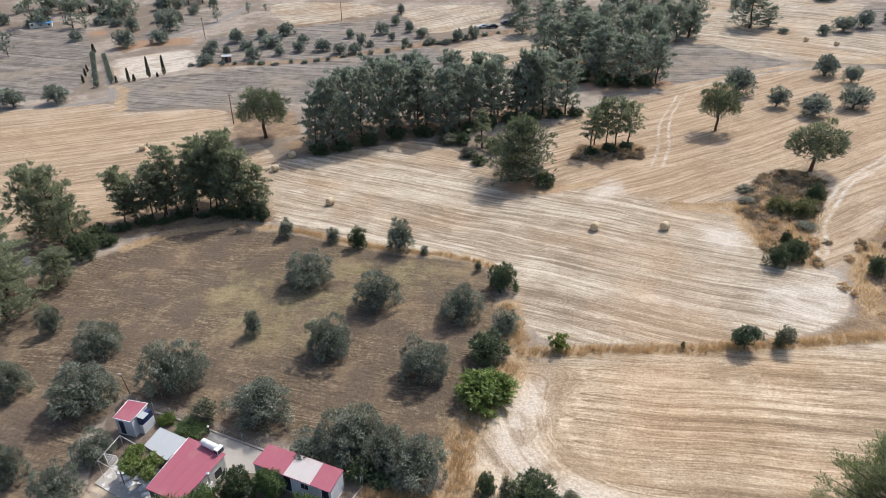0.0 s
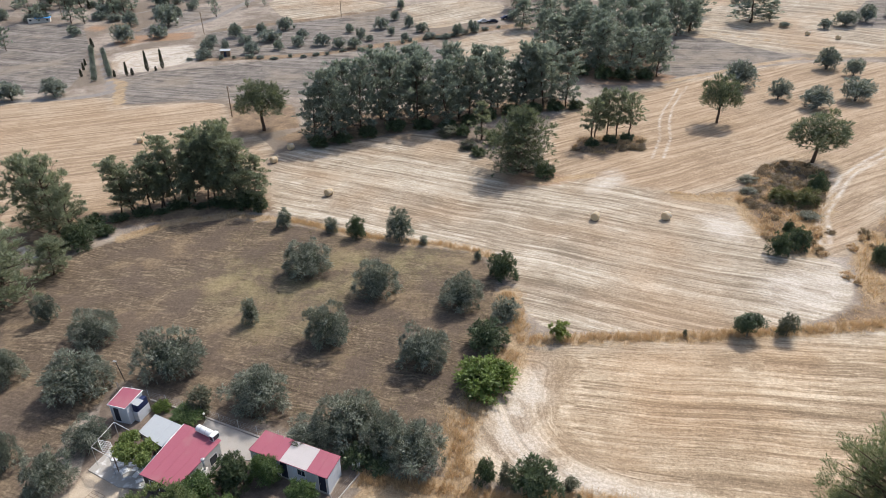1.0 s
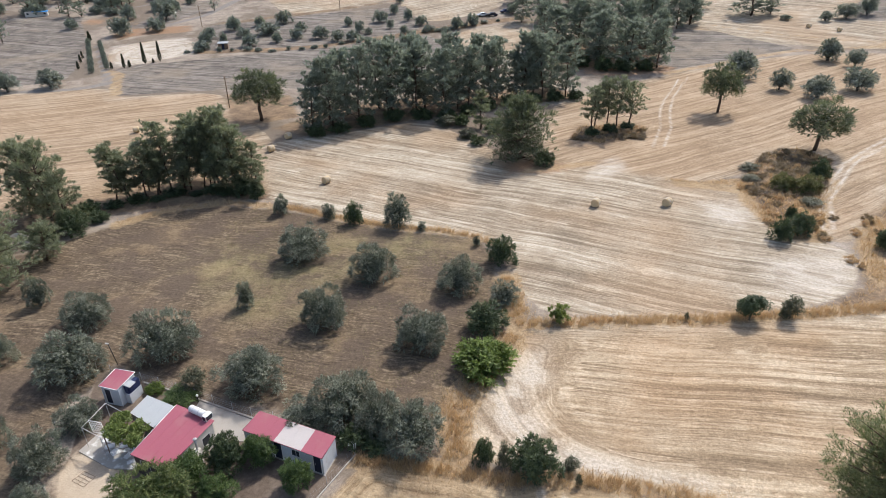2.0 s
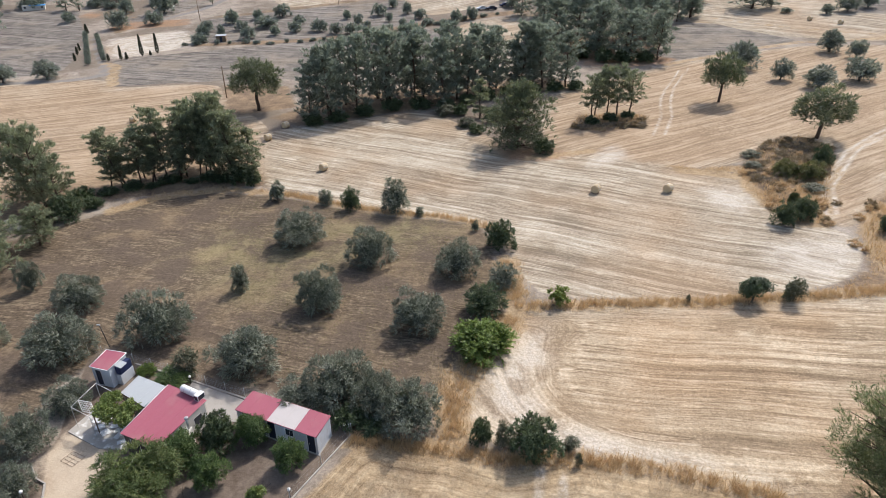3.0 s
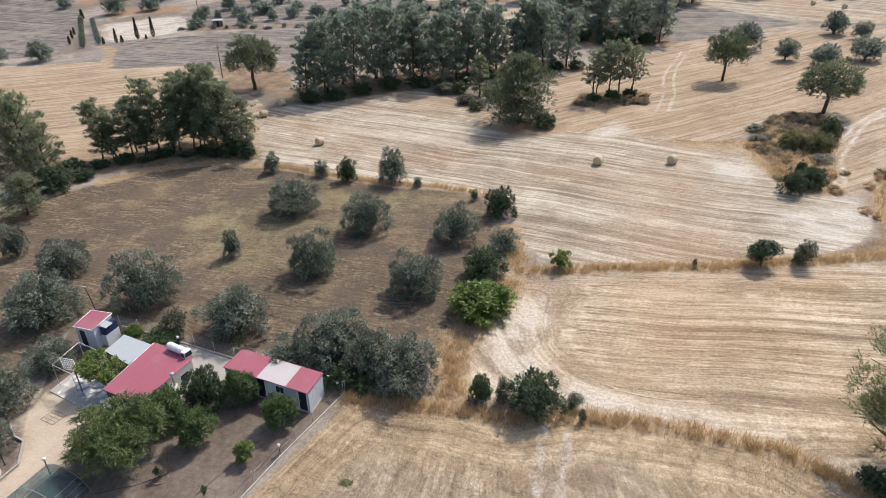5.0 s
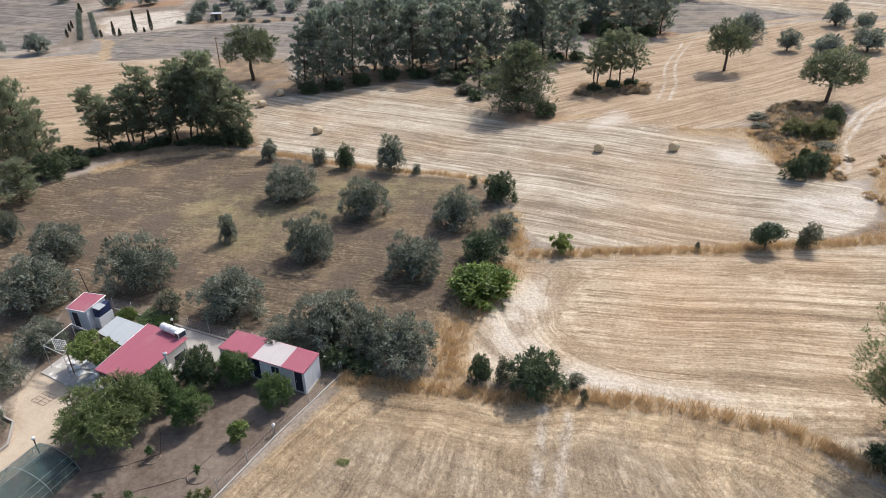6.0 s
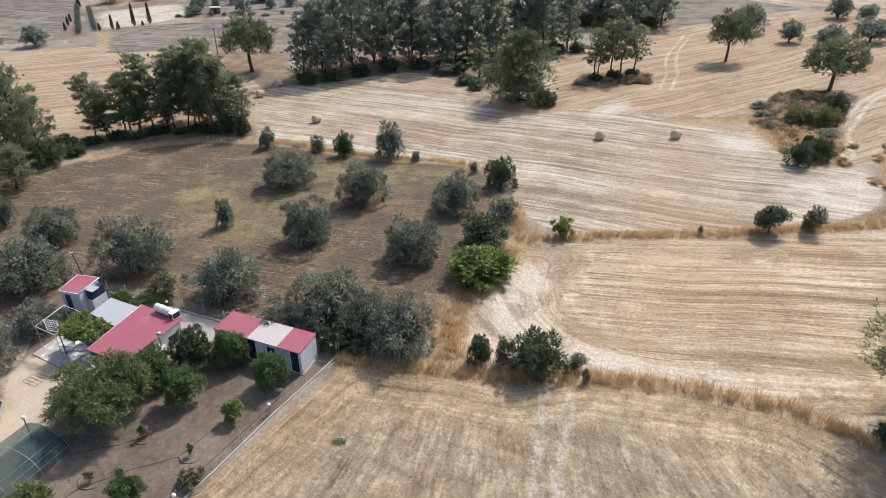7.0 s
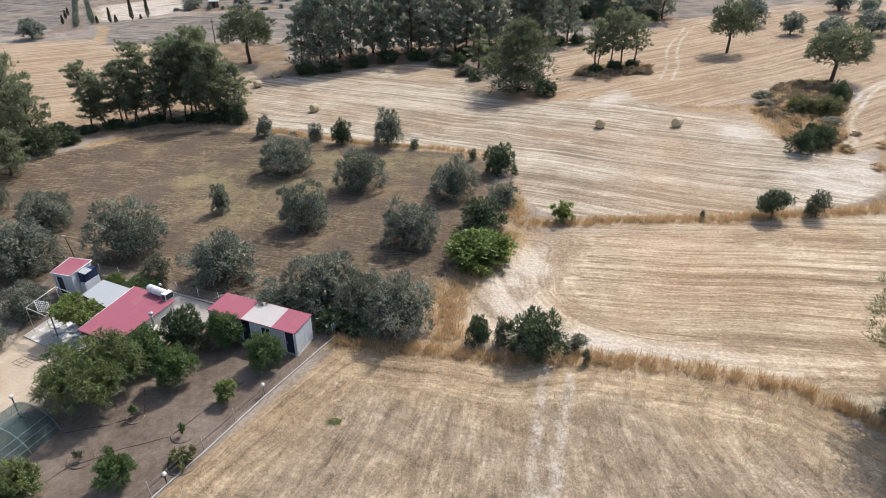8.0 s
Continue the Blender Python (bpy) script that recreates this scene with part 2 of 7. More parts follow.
FIELD_TOP = [(-19.5, 282.4), (-1, 291.9), (24, 286.8), (26, 267.7), (8, 252.2), (-3, 245), (-9.9, 254.2)]
FIELD_TOP_WEST = [(-85, 310), (-40, 300), (-20, 285), (-50, 266), (-64, 262)]
FIELD_CREAM = [(-101.5, 190.4), (-114.2, 218.0), (-90.9, 228.9), (-82.4, 208.0)]
FIELD_NORTH = [(80.5, 225), (108, 194), (135, 184), (160, 195), (175, 262), (120, 300), (95, 250)]
STUBBLE = [(FIELD_EAST, -9.3), (FIELD_MIDDLE, -26.6), (FIELD_UPPER, 28.0), (FIELD_WEST, 22.0), (FIELD_BACK, 24.0), (FIELD_NORTH, -40.0), (FIELD_TOP, 30.0), (FIELD_TOP_WEST, 25.0), (FIELD_CREAM, 30.0)]
NEAR_FIELD = [(-7, 38.4), (-5.3, 38.3), (1, 37.1), (6, 35.3), (12, 35.8), (20, 33.9), (25.7, 31.4), (29, 27.5), (45, 15), (45, -80), (-80, -80), (-24, 9), (-15.8, 24.5)]
ORCHARD = [(-75, 72), (-62, 78), (-53.7, 85.6), (-46.9, 92), (-37.8, 94), (-27.4, 92), (-17, 87.3), (-8.4, 83.7), (-0.3, 82), (5.7, 79.5), (7.8, 74.7),
           (7.2, 66.4), (8.6, 61.5), (4.6, 52.4), (1.2, 47), (-0.4, 44), (-1.5, 41), (-7.2, 39.6), (-9.6, 42.5), (-19.5, 46.6), (-26.7, 49), (-36, 53),
           (-38, 46), (-36, 36), (-34, 28), (-40, 15), (-90, 15)]
YARD = [(-7.6, 39.6), (-11.4, 32.8), (-14, 27.9), (-15.9, 24.5), (-24, 9), (-38, 12), (-33, 30), (-34, 40), (-37.2, 52), (-27.4, 49.1), (-19, 45), (-10, 41.5)]
SAND = [(-29.4, 28.8), (-28.1, 31.5), (-27, 32.3), (-27.3, 35), (-28.5, 38.3), (-32.2, 40.4), (-33.8, 40.8), (-33.8, 37), (-32.7, 35.6), (-31.2, 32), (-33, 28), (-37, 18), (-33, 15)]
PLOUGHED = [[(-112, 240), (-104, 258), (-96, 285), (-108, 290), (-116, 262), (-122, 246)],
            [(-98.5, 186.9), (-90.5, 195), (-53.8, 207.9), (-4.9, 225.3), (5, 205), (-3.5, 160), (-41.2, 166.5), (-59.9, 166.5), (-86.7, 162.8)],
            [(-185, 250), (-167.5, 260.9), (-146, 259.4), (-128.9, 228.9), (-112.4, 188.6), (-109.7, 178), (-126.8, 170), (-165, 163)],
            [(80.5, 221), (92.5, 216.6), (108, 189.4), (92.3, 184.6), (63.5, 173), (60.8, 180.2)],
            [(-81.8, 206.2), (-90.5, 245), (-52.8, 262), (-15.4, 272), (-8, 235), (-42.9, 211)],
            [(138, 222), (160, 215), (190, 230), (170, 260)]]
PALE = [FIELD_CREAM, [(26.5, 101.0), (29.6, 107.5), (33.3, 111.0), (33.9, 105.8), (31.3, 102.6)],
        [(42.2, 90.0), (47.5, 90.8), (48.5, 85.2), (44.8, 81.8), (42.5, 84.7)],
        [(43.5, 71.5), (52.0, 73), (56.5, 76), (54, 67), (47.5, 63.2), (42.1, 64.9)],
        [(5.5, 41.5), (4.8, 44.8), (7, 49.5), (11.8, 54.5), (11, 49), (8.5, 45), (10, 40.5), (17, 37.2), (22, 35.5), (20, 34.6), (11.5, 37)]]
GOLDEN = [([(-7.5, 38.9), (-3, 38.2), (1, 37.7), (6, 36.3), (12, 36.4), (20, 34.5), (26.2, 32), (30, 28.5), (45, 16)], 0.9),
          ([(9, 58.5), (13, 58.9), (30, 58.8), (42, 59.2), (54, 60)], 1.0), ([(1.8, 39.0), (1.3, 43), (2.2, 46.5), (5.4, 51.5), (8.6, 56.5)], 1.7),
          ([(9, 60), (9, 64), (8.8, 69)], 1.6), ([(-27, 93), (-17, 88.4), (-8.4, 84.8), (0, 83), (6, 80.2), (9.5, 77)], 0.9),
          ([(-52, 87.5), (-46, 93), (-38, 95), (-29, 93.5)], 1.2), ([(40, 100), (44, 98.2)], 0.5),
          ([(56, 66), (60, 75), (66, 82)], 1.6), ([(44, 97.4), (52, 98.5), (50, 90), (50, 82)], 1.2), ([(52, 78), (58, 88), (66, 96)], 2.0),
          ([(41.6, 97.8), (46.2, 96.7), (50.3, 94.8)], 1.4), ([(16, 105.6), (18.3, 106.1), (23.3, 107.5), (28.5, 108.7)], 1.0), ([(67.2, 97.3), (62.2, 89.2), (53.6, 77.1)], 1.2),
          ([(-8.2, 39.3), (-4.7, 37.9), (-2.6, 38.4), (1.9, 37.9)], 0.8),
          ([(-103, 188), (-96, 183), (-92, 172), (-88, 164)], 1.6), ([(62, 170), (84, 180), (105, 187.5), (135, 188)], 1.2),
          ([(95, 224), (112, 207), (124, 198), (138, 190)], 1.0)]
RUST = [[(39.4, 172.6), (49.6, 168.7), (62.0, 170.6), (66.9, 176.1), (60.7, 180.0), (41.9, 180.7)], [(-141.9, 251.0), (-142.6, 259.5), (-134.9, 256.3), (-131.6, 245.9)],
        [(-118.9, 227.4), (-109.9, 233.0), (-93.2, 236.6), (-96.8, 246.8), (-116.2, 243.0), (-122.0, 236.6)], [(12, 104.5), (20, 104.6), (26, 107.5), (20, 110.5), (12, 110)]]
SCRUB = [[(-82, 206), (-60, 207.5), (-42, 211.5), (-8, 226), (3, 231), (20, 240), (34, 246), (33, 250), (15, 245), (-6, 234), (-42, 216), (-62, 212), (-82, 210)],
         [(-92, 248), (-64, 262), (-20, 284), (-17, 282), (-50, 264), (-80, 250)],
         [(-150, 262), (-128, 262), (-118, 250), (-122, 232), (-112, 222), (-116, 245), (-126, 256)], [(50, 96), (56, 104), (62, 111), (69, 112.8), (73, 107), (65, 94), (55, 77), (49.5, 77), (49, 82.5), (51, 90)],
         [(75, 92), (65.4, 83.2), (59, 75.2), (53, 64.5), (46, 60.4), (60, 59), (100, 63), (100, 100)],
         [(27, 122), (33, 119), (42, 122), (45, 128), (40, 131), (30, 130)],
         [(-30, 128), (-5, 138), (14, 146), (35, 150), (30, 160), (0, 158), (-30, 146), (-38, 134)],
         [(-40, 160), (-34, 142), (-47, 135), (-52, 146), (-58, 162)],
         [(32, 178), (62, 172), (62, 180), (78, 216), (60, 212), (34, 205)],
         [(-58, 98), (-45, 106), (-33, 104), (-29, 96), (-40, 95.5), (-56, 91), (-70, 80), (-75, 96)]]
GREEN = [([(-30, 74), (-20, 72), (-12, 78), (-3, 80)], 5.0), ([(-24, 66), (-18, 66)], 4.0)]
WORN = [([(8.7, 35.4), (6.1, 24.1), (3, 10), (0, -6)], 0.32), ([(10.5, 34.7), (7.5, 24), (4.5, 10), (1.5, -6)], 0.32),
        ([(66.5, 165.7), (57, 148.5), (53.5, 140), (51.5, 134), (49.5, 127), (44.5, 116)], 0.22), ([(63.6, 164.2), (54.6, 147.5), (51.2, 140), (49.2, 134), (47.2, 127), (42.2, 116)], 0.22),
        ([(58, 80), (63, 90), (75, 104), (96, 120)], 0.3), ([(56.5, 80), (61.5, 90), (73.5, 104.5), (94.5, 121)], 0.3)]
LANES = [([(-88, 305), (-93, 280), (-97, 262), (-108, 245)], 1.6), ([(-121, 221), (-102.6, 188), (-95, 174), (-101, 169), (-123, 165.5), (-190, 156)], 1.3), ([(-100, 300), (-140, 272), (-190, 268)], 1.2)]


def ground_material():
    m, nt = blank("ground")
    co = n_object(nt)
    big, med = n_noise(nt, co, 0.035, 4), n_noise(nt, co, 0.28, 5)
    fine, grain = n_noise(nt, co, 2.2, 7, 0.7), n_noise(nt, co, 8.0, 5, 0.75)
    wob = n_math(nt, "MULTIPLY", n_math(nt, "SUBTRACT", n_noise(nt, co, 0.9, 5, 0.65), 0.5), 2.6)

    def mask(name, soft=0.35, wobble=0.6):
        return n_range(nt, n_math(nt, "ADD", n_attr(nt, name), n_math(nt, "MULTIPLY", wob, wobble)), -soft, soft)

    # stubble: streaks along the harvester's runs, concentric near the edges
    ru, rv, edge = n_attr(nt, "row_across"), n_attr(nt, "row_along"), n_attr(nt, "field_edge")
    bend = n_math(nt, "MULTIPLY", n_math(nt, "SUBTRACT", n_noise(nt, co, 0.025, 2), 0.5), 5.0)
    ruw = n_math(nt, "ADD", ru, bend)
    edw = n_math(nt, "ADD", edge, n_math(nt, "MULTIPLY", bend, 0.25))
    rv_s = n_math(nt, "MULTIPLY", rv, 0.03)
    rv_f = n_math(nt, "MULTIPLY", rv, 0.07)
    lines = [n_noise(nt, n_xyz(nt, ruw, rv_s), 0.42, 3), n_noise(nt, n_xyz(nt, ruw, rv_s, 7.0), 1.5, 3, 0.6), n_noise(nt, n_xyz(nt, ruw, rv_f, 9.0), 6.0, 4, 0.75)]
    rings = [n_noise(nt, n_xyz(nt, edw, big, 3.0), 0.42, 3), n_noise(nt, n_xyz(nt, edw, n_math(nt, "MULTIPLY", med, 2.0), 11.0), 1.5, 3, 0.6),
             n_noise(nt, n_xyz(nt, edw, n_math(nt, "MULTIPLY", fine, 1.5), 15.0), 5.0, 4, 0.7)]
    headland = n_range(nt, n_math(nt, "ADD", edge, n_math(nt, "MULTIPLY", big, 8.0)), 8.0, 13.0)
    straw = None
    for ring, line, weight in zip(rings, lines, (0.5, 0.95, 0.75)):
        one = n_math(nt, "MULTIPLY", n_math(nt, "SUBTRACT", n_mix(nt, headland, ring, line), 0.5), weight)
        straw = n_math(nt, "ADD", straw, one) if straw else n_math(nt, "ADD", one, 0.5)
    # single bright straw lines and dark wheel marks
    for scale, width, weight, z in ((0.55, 0.022, 0.2, 21.0), (0.9, 0.02, 0.15, 31.0), (0.5, 0.018, -0.2, 41.0), (1.3, 0.02, -0.12, 45.0)):
        nz = n_mix(nt, headland, n_noise(nt, n_xyz(nt, edw, big, z), scale, 1.0), n_noise(nt, n_xyz(nt, ruw, rv_s, z), scale, 1.0))
        line = n_range(nt, n_math(nt, "ABSOLUTE", n_math(nt, "SUBTRACT", nz, 0.5)), 0.0, width, 1.0, 0.0)
        straw = n_math(nt, "ADD", straw, n_math(nt, "MULTIPLY", n_math(nt, "MULTIPLY", line, n_range(nt, med, 0.35, 0.6)), weight))
    for cloud, weight in ((med, 0.3), (fine, 0.26), (grain, 0.24), (n_noise(nt, co, 0.09, 3), 0.35)):
        straw = n_math(nt, "ADD", straw, n_math(nt, "MULTIPLY", n_math(nt, "SUBTRACT", cloud, 0.5), weight))
    straw = n_math(nt, "ADD", straw, n_range(nt, edge, 1.0, 10.0, 0.08, 0.0))
    c_straw = n_ramp(nt, straw, [(0.28, (0.215, 0.168, 0.12)), (0.42, (0.325, 0.26, 0.188)), (0.54, (0.425, 0.352, 0.262)), (0.74, (0.60, 0.525, 0.42))])
    c_brown = n_mix(nt, 1.0, n_mix(nt, 0.35, c_straw, n_mix(nt, fine, (0.33, 0.265, 0.19), (0.45, 0.375, 0.285))), (0.96, 0.84, 0.735), "MULTIPLY")
    tan = n_math(nt, "MAXIMUM", n_range(nt, n_noise(nt, co, 0.05, 3), 0.42, 0.68, 0.0, 0.8), n_math(nt, "MULTIPLY", mask("brown", 3.0, 1.5), n_range(nt, big, 0.3, 0.6, 0.75, 1.0)))
    c_straw = n_mix(nt, tan, c_straw, c_brown)
    c_straw = n_mix(nt, mask("warm", 3.0, 1.5), c_straw, n_mix(nt, 1.0, c_straw, (1.02, 0.94, 0.845), "MULTIPLY"))
    # uncut dry land between the fields
    c_dry = n_ramp(nt, n_math(nt, "ADD", n_math(nt, "MULTIPLY", med, 0.6), n_math(nt, "MULTIPLY", fine, 0.4)),
                   [(0.3, (0.22, 0.178, 0.143)), (0.5, (0.345, 0.285, 0.228)), (0.7, (0.475, 0.41, 0.338))])
    c_dry = n_mix(nt, n_range(nt, n_noise(nt, co, 0.05, 6, 0.65), 0.40, 0.56, 0.0, 0.9), c_dry, n_mix(nt, fine, (0.13, 0.105, 0.084), (0.275, 0.215, 0.16)))
    # mown field close by: matted dry stalks, grey soil between
    matt = n_math(nt, "ADD", n_math(nt, "MULTIPLY", n_noise(nt, n_xyz(nt, ruw, n_math(nt, "MULTIPLY", rv, 0.25)), 1.3, 5, 0.7), 0.6), n_math(nt, "MULTIPLY", fine, 0.4))
    fan, fan_r = n_attr(nt, "fan"), n_math(nt, "MULTIPLY", n_attr(nt, "fan_reach"), 0.12)
    drives = [n_noise(nt, n_xyz(nt, fan, fan_r, 51.0), s, 3, 0.6) for s in (0.6, 2.2, 5.5)]
    ditch = n_attr(nt, "near_field")
    sweep = n_noise(nt, n_xyz(nt, n_math(nt, "ADD", ditch, n_math(nt, "MULTIPLY", med, 1.2)), n_math(nt, "MULTIPLY", big, 3.0), 61.0), 1.6, 4, 0.65)
    matt = n_math(nt, "ADD", n_math(nt, "MULTIPLY", matt, 0.45), n_mix(nt, n_range(nt, n_math(nt, "ADD", ditch, n_math(nt, "MULTIPLY", wob, 1.2)), 2.5, 6.0), n_math(nt, "SUBTRACT", n_math(nt, "MULTIPLY", sweep, 0.95), 0.2),
                  n_math(nt, "SUBTRACT", n_math(nt, "ADD", n_math(nt, "MULTIPLY", drives[0], 0.35), n_math(nt, "ADD", n_math(nt, "MULTIPLY", drives[1], 0.5), n_math(nt, "MULTIPLY", drives[2], 0.4))), 0.35)))
    matt = n_math(nt, "ADD", matt, n_math(nt, "MULTIPLY", n_math(nt, "SUBTRACT", n_noise(nt, co, 0.16, 4, 0.6), 0.5), 0.35))
    c_grey = n_ramp(nt, matt, [(0.31, (0.15, 0.112, 0.078)), (0.42, (0.28, 0.213, 0.146)), (0.54, (0.39, 0.302, 0.207)), (0.72, (0.59, 0.48, 0.345))])
    c_hay = n_ramp(nt, matt, [(0.31, (0.20, 0.132, 0.074)), (0.42, (0.345, 0.243, 0.143)), (0.54, (0.475, 0.352, 0.215)), (0.70, (0.66, 0.52, 0.345))])
    hay = n_math(nt, "MULTIPLY", n_range(nt, n_math(nt, "ADD", ditch, n_math(nt, "MULTIPLY", n_noise(nt, co, 0.13, 4, 0.6), 14.0)), 8.0, 14.0, 1.0, 0.0), 0.9)
    c_near = n_mix(nt, n_math(nt, "MAXIMUM", hay, n_range(nt, n_noise(nt, co, 0.07, 3), 0.52, 0.68, 0.0, 0.7)), c_grey, c_hay)
    # orchard soil: raked furrows, thin weeds
    furrow = n_noise(nt, n_xyz(nt, n_math(nt, "ADD", n_attr(nt, "rake"), n_math(nt, "ADD", n_math(nt, "MULTIPLY", bend, 2.2), n_math(nt, "MULTIPLY", med, 2.5))), n_math(nt, "MULTIPLY", rv, 0.14)), 1.5, 6, 0.7)
    tine = n_noise(nt, n_xyz(nt, n_math(nt, "ADD", n_attr(nt, "rake"), n_math(nt, "ADD", n_math(nt, "MULTIPLY", bend, 2.2), n_math(nt, "MULTIPLY", med, 1.2))), n_math(nt, "MULTIPLY", rv, 0.05), 5.0), 4.0, 3, 0.7)
    furrow = n_math(nt, "ADD", n_math(nt, "MULTIPLY", furrow, 0.45), n_math(nt, "MULTIPLY", tine, 0.6))
    soil_v = n_math(nt, "ADD", n_math(nt, "MULTIPLY", furrow, 0.55), n_math(nt, "ADD", n_math(nt, "MULTIPLY", fine, 0.33), n_math(nt, "MULTIPLY", grain, 0.12)))
    c_soil = n_ramp(nt, soil_v, [(0.41, (0.065, 0.05, 0.038)), (0.52, (0.16, 0.127, 0.097)), (0.61, (0.33, 0.267, 0.20))])
    c_soil = n_mix(nt, 1.0, c_soil, (0.93, 0.88, 0.79), "MULTIPLY")
    c_soil = n_mix(nt, n_range(nt, n_noise(nt, co, 0.1, 5, 0.6), 0.48, 0.64, 0.0, 0.5), c_soil, n_mix(nt, fine, (0.185, 0.128, 0.078), (0.39, 0.285, 0.175)))
    c_soil = n_mix(nt, n_math(nt, "MULTIPLY", mask("weeds", 5.0, 1.5), n_range(nt, med, 0.35, 0.6, 0.1, 0.5)), c_soil, n_mix(nt, fine, (0.19, 0.165, 0.08), (0.42, 0.35, 0.18)))
    c_soil = n_mix(nt, n_range(nt, n_noise(nt, co, 0.15, 6, 0.65), 0.45, 0.6, 0.0, 0.75), c_soil, n_mix(nt, fine, (0.075, 0.056, 0.043), (0.17, 0.128, 0.097)))
    # ploughed, grey
    patch = n_noise(nt, co, 0.07, 4, 0.6)
    plough_v = n_math(nt, "ADD", n_math(nt, "MULTIPLY", furrow, 0.4), n_math(nt, "ADD", n_math(nt, "MULTIPLY", fine, 0.35), n_math(nt, "MULTIPLY", med, 0.25)))
    plough_v = n_math(nt, "ADD", plough_v, n_math(nt, "MULTIPLY", n_math(nt, "SUBTRACT", n_noise(nt, n_xyz(nt, n_math(nt, "ADD", n_attr(nt, "rake"), n_math(nt, "MULTIPLY", bend, 0.6)), n_math(nt, "MULTIPLY", rv, 0.01), 71.0), 0.8, 2), 0.5), 0.4))
    c_plough = n_ramp(nt, plough_v, [(0.40, (0.10, 0.084, 0.072)), (0.5, (0.185, 0.160, 0.137)), (0.60, (0.31, 0.272, 0.232))])
    c_plough = n_mix(nt, n_range(nt, patch, 0.48, 0.68, 0.0, 0.6), c_plough, (0.30, 0.245, 0.185))
    c_gold = n_ramp(nt, n_math(nt, "ADD", n_math(nt, "MULTIPLY", med, 0.4), n_math(nt, "MULTIPLY", fine, 0.6)),
                    [(0.33, (0.235, 0.155, 0.088)), (0.5, (0.40, 0.282, 0.163)), (0.67, (0.57, 0.43, 0.265))])
    c_scrub = n_ramp(nt, n_math(nt, "ADD", n_math(nt, "MULTIPLY", med, 0.5), n_math(nt, "MULTIPLY", fine, 0.5)),
                     [(0.35, (0.115, 0.085, 0.062)), (0.5, (0.24, 0.168, 0.11)), (0.65, (0.40, 0.285, 0.175))])
    c_sand = n_ramp(nt, n_math(nt, "ADD", n_math(nt, "MULTIPLY", med, 0.6), n_math(nt, "MULTIPLY", grain, 0.4)),
                    [(0.34, (0.36, 0.275, 0.195)), (0.48, (0.475, 0.38, 0.28)), (0.66, (0.58, 0.48, 0.365))])
    c_yard = n_ramp(nt, n_math(nt, "ADD", n_math(nt, "MULTIPLY", med, 0.5), n_math(nt, "MULTIPLY", fine, 0.5)),
                    [(0.33, (0.098, 0.073, 0.056)), (0.5, (0.168, 0.130, 0.102)), (0.7, (0.262, 0.208, 0.165))])
    c_pale = n_mix(nt, fine, (0.505, 0.438, 0.364), (0.676, 0.609, 0.522))
    col = c_dry
    col = n_mix(nt, mask("stubble", 0.3, 0.35), col, c_straw)
    col = n_mix(nt, mask("near_field", 0.4, 0.5), col, c_near)
    col = n_mix(nt, mask("orchard", 0.5, 0.9), col, c_soil)
    col = n_mix(nt, mask("ploughed", 0.4, 0.7), col, c_plough)
    col = n_mix(nt, n_math(nt, "MULTIPLY", mask("pale", 2.0, 1.5), n_range(nt, n_math(nt, "ADD", n_math(nt, "MULTIPLY", rings[1], 0.5), n_math(nt, "MULTIPLY", med, 0.5)), 0.38, 0.6, 0.25, 0.85)), col, c_pale)
    col = n_mix(nt, mask("scrub", 0.8, 1.4), col, c_scrub)
    col = n_mix(nt, n_math(nt, "MULTIPLY", mask("rust", 1.2, 1.6), n_range(nt, med, 0.3, 0.6, 0.5, 0.95)), col, n_mix(nt, fine, (0.235, 0.135, 0.082), (0.45, 0.285, 0.175)))
    col = n_mix(nt, n_math(nt, "MULTIPLY", mask("golden", 0.5, 1.2), 0.8), col, c_gold)
    col = n_mix(nt, mask("yard", 0.15, 0.15), col, c_yard)
    col = n_mix(nt, mask("sand", 0.4, 0.5), col, c_sand)
    col = n_mix(nt, n_math(nt, "MULTIPLY", mask("worn", 0.3, 0.25), n_range(nt, med, 0.3, 0.6, 0.35, 0.95)), col, c_pale)
    col = n_mix(nt, mask("lane", 0.4, 0.5), col, n_mix(nt, fine, (0.20, 0.18, 0.165), (0.33, 0.295, 0.26)))
    # random tone for clods and stalks, with the small shade between them painted in
    speck = n_noise(nt, co, 3.6, 8, 0.85)
    crumb = n_noise(nt, co, 13.0, 4, 0.8)
    tone = n_math(nt, "MULTIPLY", n_range(nt, speck, 0.36, 0.64, 0.68, 1.14), n_range(nt, crumb, 0.34, 0.66, 0.80, 1.12))
    tone = n_math(nt, "ADD", tone, n_math(nt, "MULTIPLY", n_math(nt, "MULTIPLY", n_math(nt, "MAXIMUM", mask("sand", 0.4, 0.5), mask("yard", 0.15, 0.15)), 0.8), n_math(nt, "SUBTRACT", 0.97, tone)))
    col = n_mix(nt, 1.0, col, n_xyz(nt, tone, tone, tone), "MULTIPLY")
    h = n_math(nt, "ADD", n_math(nt, "MULTIPLY", fine, 0.6), n_math(nt, "MULTIPLY", grain, 0.4))
    h = n_math(nt, "ADD", h, n_math(nt, "MULTIPLY", furrow, 0.5))
    finish(nt, col, 0.95, 0, h, 0.75, 0.12, 0.1)
    return m


